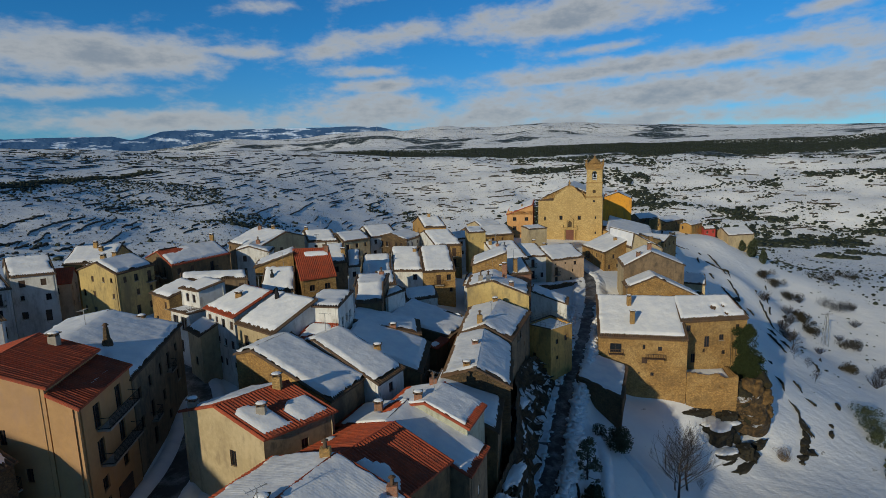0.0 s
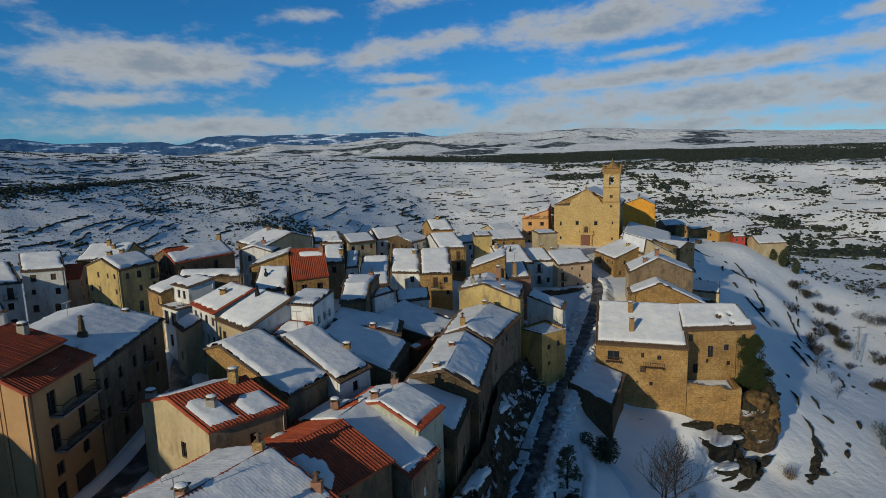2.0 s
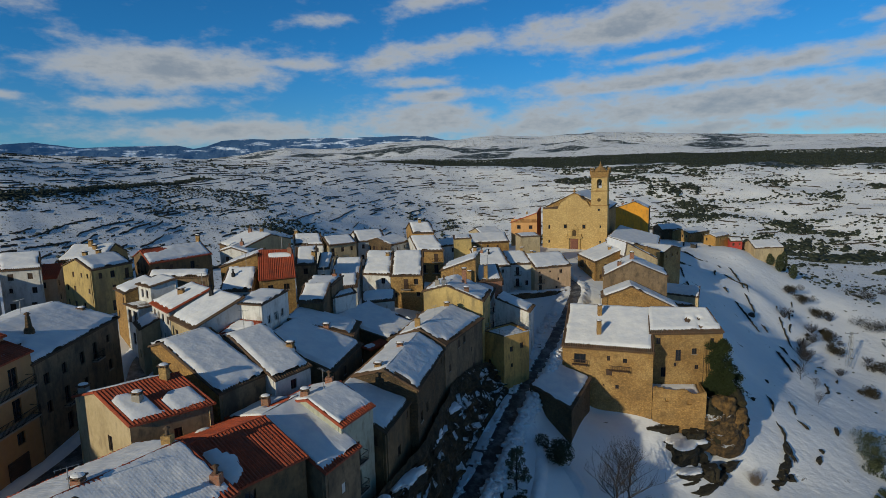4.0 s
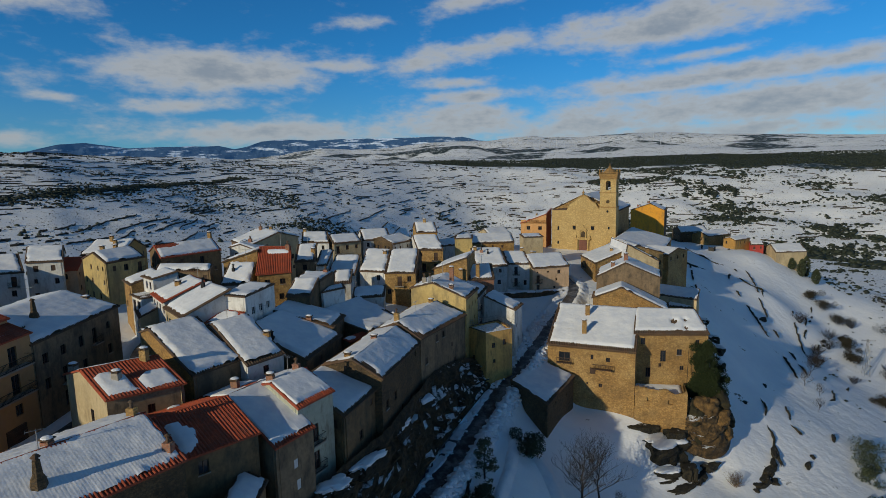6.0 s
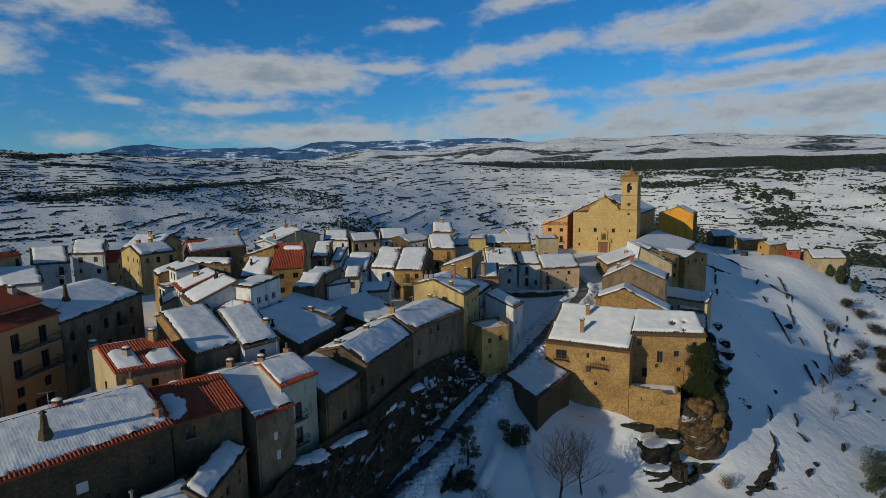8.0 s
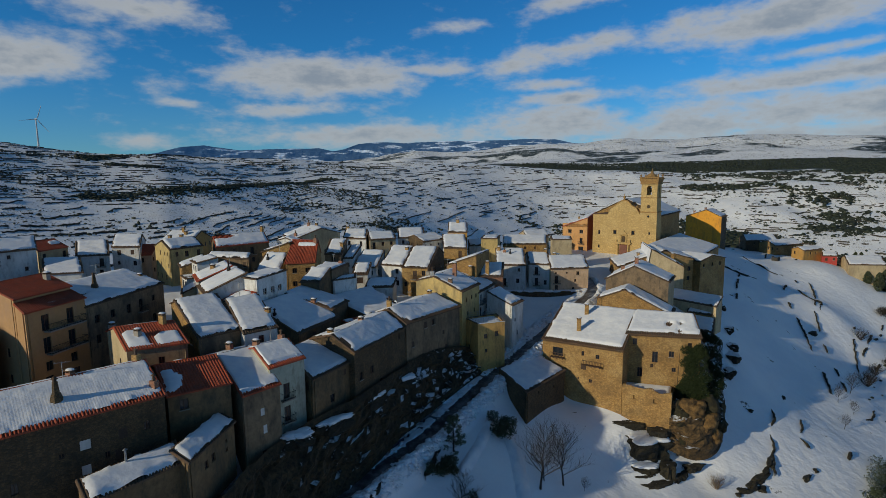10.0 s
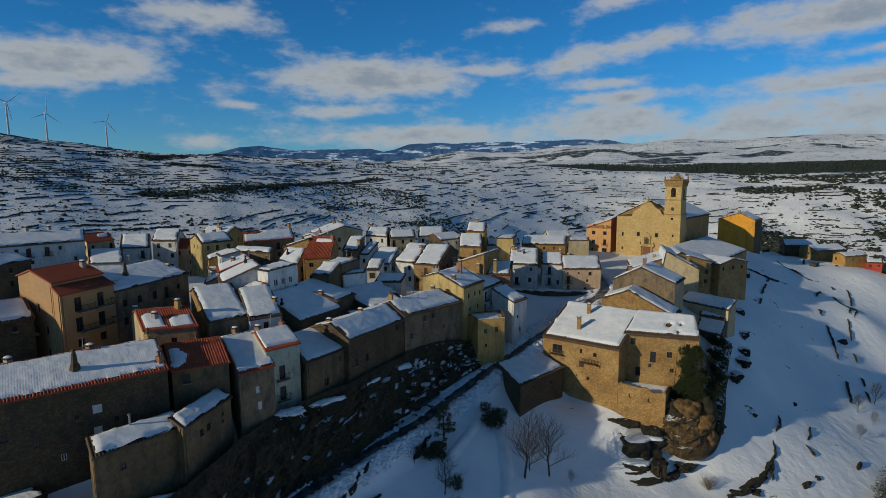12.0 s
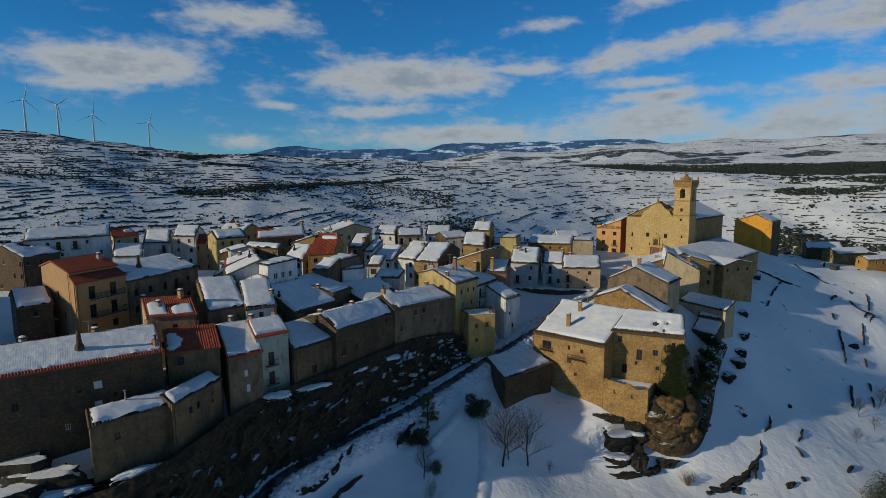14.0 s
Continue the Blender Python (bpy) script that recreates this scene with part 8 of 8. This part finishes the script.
def old_balcony(x, y, z, w, turn):
    thing = new("wooden_balcony")
    thing.matrix_world = pose(x, y, z, 0, 0, turn)
    tagged(thing, "rotten wooden balcony hanging on the ruin's wall", "balcony", "ruin balconies")
    bm = bmesh.new()
    box(bm, -w / 2, w / 2, -0.8, -0.004, -0.1, 0)
    part("deck", bm, WOOD, thing)
    for s in (-1, 0, 1):
        bm = bmesh.new()
        box(bm, s * w * 0.46 - 0.06, s * w * 0.46 + 0.06, -0.85, -0.006, -0.24, -0.104)
        part("joist", bm, WOOD, thing)
    n = int(w / 0.28)
    for k in range(n + 1):
        bm = bmesh.new()
        q = -w / 2 + w * k / n
        box(bm, q - 0.03, q + 0.03, -0.79, -0.73, 0.004, 0.85)
        part("baluster", bm, WOOD, thing)
    bm = bmesh.new()
    box(bm, -w / 2, w / 2, -0.8, -0.72, 0.854, 0.93)
    part("handrail", bm, WOOD, thing)


old_balcony(28.0 + 14.8 * 0.2 + 0.0, 94.9 - 3.4 * 0.2, 9.5, 2.6, -12.9)
old_balcony(28.0 + 14.8 * 0.64, 94.9 - 3.4 * 0.64, 8.9, 3.4, -12.9)


# ---- parked cars under snow ----
def car(x, y, turn, paint):
    thing = new("car")
    thing.matrix_world = pose(x, y, ground(x, y) + 0.12, 0, 0, turn)
    tagged(thing, "small parked car buried under thick snow", "car", "parked cars")
    bm = bmesh.new()
    box(bm, -2.0, 2.0, -0.84, 0.84, 0.25, 0.85)
    bmesh.ops.bevel(bm, geom=bm.edges[:], offset=0.12, segments=2, affect="EDGES")
    part("body", bm, paint, thing)
    bm = bmesh.new()
    box(bm, -1.35, 1.0, -0.76, 0.76, 0.78, 1.42)
    for v in bm.verts:
        if v.co.z > 1.3:
            v.co.x = v.co.x * 0.72 - 0.05
            v.co.y *= 0.86
    bmesh.ops.bevel(bm, geom=bm.edges[:], offset=0.07, segments=2, affect="EDGES")
    part("cabin", bm, GLASS, thing)
    for sx in (-1.3, 1.3):
        for sy in (-1, 1):
            bm = bmesh.new()
            bmesh.ops.create_cone(bm, cap_ends=True, segments=14, radius1=0.31, radius2=0.31, depth=0.2, matrix=Matrix.Translation((sx, sy * 0.76, 0.31)) @ Matrix.Rotation(radians(90), 4, "X"))
            part("wheel", bm, IRON, thing)
    from_mesh("snow", snow_mesh((-1.0, -0.72, 1.42), (0.75, -0.72, 1.42), (-1.0, 0.72, 1.42), (0.75, 0.72, 1.42), 0.3, over=0.05, ends=0.05, step=0.15, lift=0.1, open_top=True, seed=int(x * 7)), SNOW, thing, "snow on the roof")
    from_mesh("snow", snow_mesh((0.95, -0.8, 0.85), (1.95, -0.8, 0.85), (0.95, 0.8, 0.85), (1.95, 0.8, 0.85), 0.24, over=0, ends=0, step=0.15, lift=0.1, open_top=True, seed=int(x * 9)), SNOW, thing, "snow on the bonnet")


PAINTS = [plain("grey car paint", (0.12, 0.12, 0.13), 0.3, 0.3), plain("dark blue car paint", (0.02, 0.03, 0.06), 0.3, 0.3), plain("white car paint", (0.6, 0.6, 0.6), 0.3)]
for k in range(4):
    car(8.6 + 1.1 * k, 59.6 + 4.1 * k, 75, PAINTS[k % 3])


# ---- wind turbines on the ridge ----
def turbine(az, r, size, spin):
    x, y = 28 + r * math.sin(radians(az)), r * math.cos(radians(az))
    thing = new("wind_turbine")
    thing.matrix_world = pose(x, y, ground(x, y) - 2, 0, 0, -az + 25)
    tagged(thing, "white wind turbine standing on the snowy ridge", "wind turbine", "wind turbines")
    bm = bmesh.new()
    lathe(bm, [(size * 0.032, 0), (size * 0.018, size)], 0, 0, 0, 12)
    part("tower", bm, TURBINE, thing)
    bm = bmesh.new()
    box(bm, -size * 0.02, size * 0.02, -size * 0.05, size * 0.06, size, size * 1.045)
    part("nacelle", bm, TURBINE, thing)
    bm = bmesh.new()
    lathe(bm, [(size * 0.022, 0), (size * 0.02, size * 0.02), (0.01, size * 0.045)], 0, 0, 0, 10)
    bm.transform(Matrix.Translation((0, -size * 0.052, size * 1.02)) @ Matrix.Rotation(radians(90), 4, "X"))
    part("hub", bm, TURBINE, thing)
    for k in range(3):
        bm = bmesh.new()
        slab(bm, [(-size * 0.012, 0), (size * 0.02, size * 0.1), (size * 0.012, size * 0.3), (size * 0.002, size * 0.55), (-size * 0.002, size * 0.55), (-size * 0.008, size * 0.1)], -size * 0.006, size * 0.006)
        bm.transform(Matrix.Translation((0, -size * 0.07, size * 1.02)) @ Matrix.Rotation(radians(spin + 120 * k), 4, "Y"))
        part("blade", bm, TURBINE, thing)


TURBINE = plain("turbine white", (0.45, 0.47, 0.5), 0.5)

# ---- terraces, scrub and woods on the far slopes ----
def terraces():
    """Dry-stone terrace walls that follow the contours of the slopes, broken here and there."""
    az = np.arange(-80.0, 52.0, 0.16)
    r = np.arange(240.0, 1500.0, 2.5)
    A, Rr = np.meshgrid(np.radians(az), r, indexing="ij")
    x, y = 28 + Rr * np.sin(A), Rr * np.cos(A)
    z = land(x, y) + fractal(x / 130.0, y / 130.0, 31, 3) * 12.0 - 0.7 * np.clip(az, -42.0, 12.0)[:, None]
    g = np.floor(z / 2.1)
    shrink = np.interp(az, [-60, -45, -32, -20, -5], [0.55, 0.6, 0.7, 0.85, 1.0])
    V, F, hedge = [], [], []
    for k in np.unique(g):
        up = (g[:, 1:] >= k) & (g[:, :-1] < k)
        has = up.any(1)
        j = np.argmax(up, 1)
        q = fractal(az / 2.2 + k * 7.3, np.full_like(az, k * 3.7), 41, 4) + 0.10 * np.clip((-az - 20) / 40, -1, 1)
        gaps = value_noise(az / 0.45 + k * 3.1, az * 0 + k * 1.7, 43)
        live = has & (q > np.interp(az, [-60, -48, -40, -5, 5, 52], [-0.02, 0.0, 0.05, 0.05, 0.0, 0.0])) & (gaps > 0.3)
        for i in range(len(az) - 1):
            if not (live[i] and live[i + 1]) or abs(j[i] - j[i + 1]) > 6:
                continue
            if q[i] > 0.12 and k % 3 == 0:
                hedge.append((x[i, j[i]], y[i, j[i]]))
            n = len(V)
            h = shrink[i] * (0.6 + 1.0 * gaps[i] + 2.2 * max(0.0, q[i] - 0.05))
            for ii in (i, i + 1):
                xx, yy = x[ii, j[ii]], y[ii, j[ii]]
                zz = float(GROUND_Z[ii, j[ii]])
                s, c = math.sin(A[ii, 0]), math.cos(A[ii, 0])
                V += [(xx, yy, zz - 0.5), (xx, yy, zz + h), (xx + s * 2.0, yy + c * 2.0, zz + h + 0.1)]
            F += [(n, n + 3, n + 4, n + 1), (n + 1, n + 4, n + 5, n + 2)]
    me = sheet_mesh("terrace_walls", V, F, False)
    me.materials.append(WALLSTONE)
    tagged(new("terrace_walls", me), "countless low dry-stone terrace walls crossing the snowy slopes", "stone walls", kind="stuff")
    return hedge


def blobs(name, label, category, spots, material, seed, lift=0.0):
    """Clumps of foliage: rough lumps with uneven outlines, joined. spots: arrays x, y, size."""
    bm = bmesh.new()
    bmesh.ops.create_icosphere(bm, subdivisions=1, radius=1.0)
    base = np.array([v.co[:] for v in bm.verts])
    tri = np.array([[v.index for v in f.verts] for f in bm.faces])
    bm.free()
    rng = np.random.default_rng(seed)
    xs, ys, ss = spots
    n = len(xs)
    zs = land(np.array(xs), np.array(ys))
    k = rng.uniform(0.4, 1.45, (n, len(base), 1))
    v = base[None] * k * np.array(ss)[:, None, None] * np.stack([rng.uniform(0.8, 1.7, n), rng.uniform(0.8, 1.5, n), rng.uniform(0.55, 1.0, n)], 1)[:, None, :]
    v += np.stack([xs, ys, zs + np.array(ss) * 0.35 + lift], 1)[:, None, :]
    f = (tri[None] + (np.arange(n) * len(base))[:, None, None]).reshape(-1, 3)
    me = bpy.data.meshes.new(name)
    V = v.reshape(-1, 3)
    me.vertices.add(len(V))
    me.vertices.foreach_set("co", V.astype(np.float32).ravel())
    me.loops.add(len(f) * 3)
    me.loops.foreach_set("vertex_index", f.astype(np.int32).ravel())
    me.polygons.add(len(f))
    me.polygons.foreach_set("loop_start", (np.arange(len(f)) * 3).astype(np.int32))
    me.update(calc_edges=True)
    me.materials.append(material)
    tagged(new(name, me), label, category, kind="stuff")


WALLSTONE = surface("dark dry stone", (0.065, 0.055, 0.042), (0.035, 0.03, 0.025), 0.3, 0.95, 0.5)
az_axis = np.arange(-80.0, 52.0, 0.16)
r_axis = np.arange(240.0, 1500.0, 2.5)
AA, RR = np.meshgrid(np.radians(az_axis), r_axis, indexing="ij")
GROUND_Z = land(28 + RR * np.sin(AA), RR * np.cos(AA))
HEDGE = terraces()
rng = np.random.default_rng(7)


def clods(line, n, offsets, seed):
    """Lumps of thrown snow along a line."""
    g = np.random.default_rng(seed)
    d = np.gradient(line[:, :2], axis=0)
    d /= np.linalg.norm(d, axis=1)[:, None]
    i = g.integers(0, len(line), n)
    o = g.uniform(*offsets, n)
    x, y = line[i, 0] + d[i, 1] * o + g.normal(0, 0.15, n), line[i, 1] - d[i, 0] * o + g.normal(0, 0.15, n)
    mid = (offsets[0] + offsets[1]) / 2
    lift = 0.62 * np.exp(-((o - mid) / (0.32 * (offsets[1] - offsets[0]))) ** 2)
    return x, y, g.uniform(0.12, 0.36, n) * g.uniform(0.7, 1.5, n), lift


def scatter(n, a0, a1, r0, r1, size, seed, cut=-1.0, scale=120.0, loose=0.12):
    """Random places in a sector, more of them where a broad pattern is high."""
    g = np.random.default_rng(seed)
    a = np.radians(g.uniform(a0, a1, n))
    r = np.exp(g.uniform(math.log(r0), math.log(r1), n))
    x, y = 28 + r * np.sin(a), r * np.cos(a)
    keep = fractal(x / scale, y / scale, seed, 4) + g.uniform(-loose, loose, n) > cut
    s = g.uniform(size[0], size[1], n) * g.uniform(0.6, 1.25, n) * np.interp(np.degrees(a), [-60, -45, -32, -20, -5], [0.5, 0.55, 0.7, 0.85, 1.0])
    return x[keep], y[keep], s[keep]


def join(*sets):
    return [np.concatenate([s[k] for s in sets]) for k in range(3)]


def strip(points, wide, n, size, seed):
    """Bushes along a line, in clumps."""
    g = np.random.default_rng(seed)
    line = smooth_line([(*p, 0) for p in points], 2.0)
    i = g.integers(0, len(line), n)
    thick = wide * (0.35 + 1.1 * value_noise(i / 14.0, i * 0.0, seed))
    return line[i, 0] + g.normal(0, 1, n) * thick * 0.5, line[i, 1] + g.normal(0, 1, n) * thick * 0.5, g.uniform(*size, n)


hx = np.array(HEDGE)
hs = rng.uniform(0.5, 1.3, len(hx))
pick = rng.random(len(hx)) < 0.5
hedge_set = (hx[pick, 0] + rng.normal(0, 1.5, pick.sum()), hx[pick, 1] + rng.normal(0, 1.5, pick.sum()), hs[pick])
scrub_set = join(scatter(19000, -80, 52, 260, 1500, (0.3, 1.0), 3, -0.04), scatter(16000, -75, 8, 260, 1150, (0.2, 0.7), 31, 0.0, 70.0), scatter(4200, -80, 52, 340, 1600, (1.2, 2.4), 5, 0.07), hedge_set,
                 scatter(2500, -22, 6, 330, 620, (0.9, 2.2), 8, 0.02, 60.0), scatter(420, 25, 50, 150, 320, (0.15, 0.45), 9, 0.0, 30.0))
scrub_set = join(scrub_set, strip([(-371, 312), (-360, 368), (-371, 473), (-389, 610), (-399, 764)], 9.0, 1900, (0.7, 1.9), 41), strip([(-541, 452), (-565, 500), (-589, 550)], 12.0, 700, (0.9, 2.2), 42),
                 strip([(-508, 455), (-494, 476), (-480, 497)], 7.0, 360, (0.8, 1.8), 43))
blobs("scrub", "dark holm oak scrub dotted over the snowy terraces", "scrub", scrub_set, SCRUB, 1)
belt = scatter(30000, -12, 52, 1520, 2060, (1.3, 2.9), 11, -0.2, 400.0)
turn = np.degrees(np.arctan2(belt[0] - 28, belt[1]))
front = 1600.0 + 420.0 * fractal(turn / 5.0, turn * 0, 61, 4) + 60.0 * fractal(turn * 2.0, turn * 0, 62, 3)
keep = np.hypot(belt[0] - 28, belt[1]) > front
belt = [q[keep] for q in belt]
wood_set = join(belt, scatter(52000, 6, 52, 560, 1480, (1.3, 3.2), 12, 0.10, 85.0, 0.05), scatter(22000, 8, 52, 560, 1480, (0.9, 2.2), 17, 0.09, 30.0, 0.06), scatter(6000, -10, 9, 600, 860, (1.0, 2.6), 18, 0.08, 45.0, 0.06), scatter(3000, -52, -20, 900, 1250, (1.2, 2.4), 14, 0.09, 120.0), scatter(5500, -66, -20, 500, 640, (0.9, 1.9), 15, 0.06, 60.0), scatter(4500, -70, -24, 640, 760, (0.9, 1.9), 16, 0.08, 70.0))
blobs("woods", "dark evergreen woods on the plateau", "woods", wood_set, SCRUB, 2)
for a, r, s, spin in ((-63.9, 866, 42, 12), (-61.6, 866, 41.5, 50), (-59.0, 872, 38.5, 5), (-54.6, 905, 38.5, 20)):
    turbine(a, r, s, spin)
for k in range(22):
    turbine(-7.0 + k * 1.0 + 0.3 * math.sin(k * 5.0), 3050 + 70 * (k % 4), 38, k * 37)
seen = LANE_FINE[(LANE_FINE[:, 1] > 38) & (LANE_FINE[:, 1] < 112)]
sets = [clods(seen, 2600, (1.6, 3.8), 21), clods(seen[seen[:, 1] > 75], 700, (-3.6, -1.8), 22), clods(seen[seen[:, 1] < 58], 500, (-3.6, -1.8), 23), clods(seen, 120, (-1.2, -0.7), 24)]
sets[3] = (*sets[3][:3], np.full(len(sets[3][0]), 0.25))
SNOW_LUMP = snow_material("lumpy thrown snow")
blobs("snow_clods", "lumps of thrown snow along the ploughed lane", "snow", join(*sets), SNOW_LUMP, 9, np.concatenate([s[3] for s in sets]))
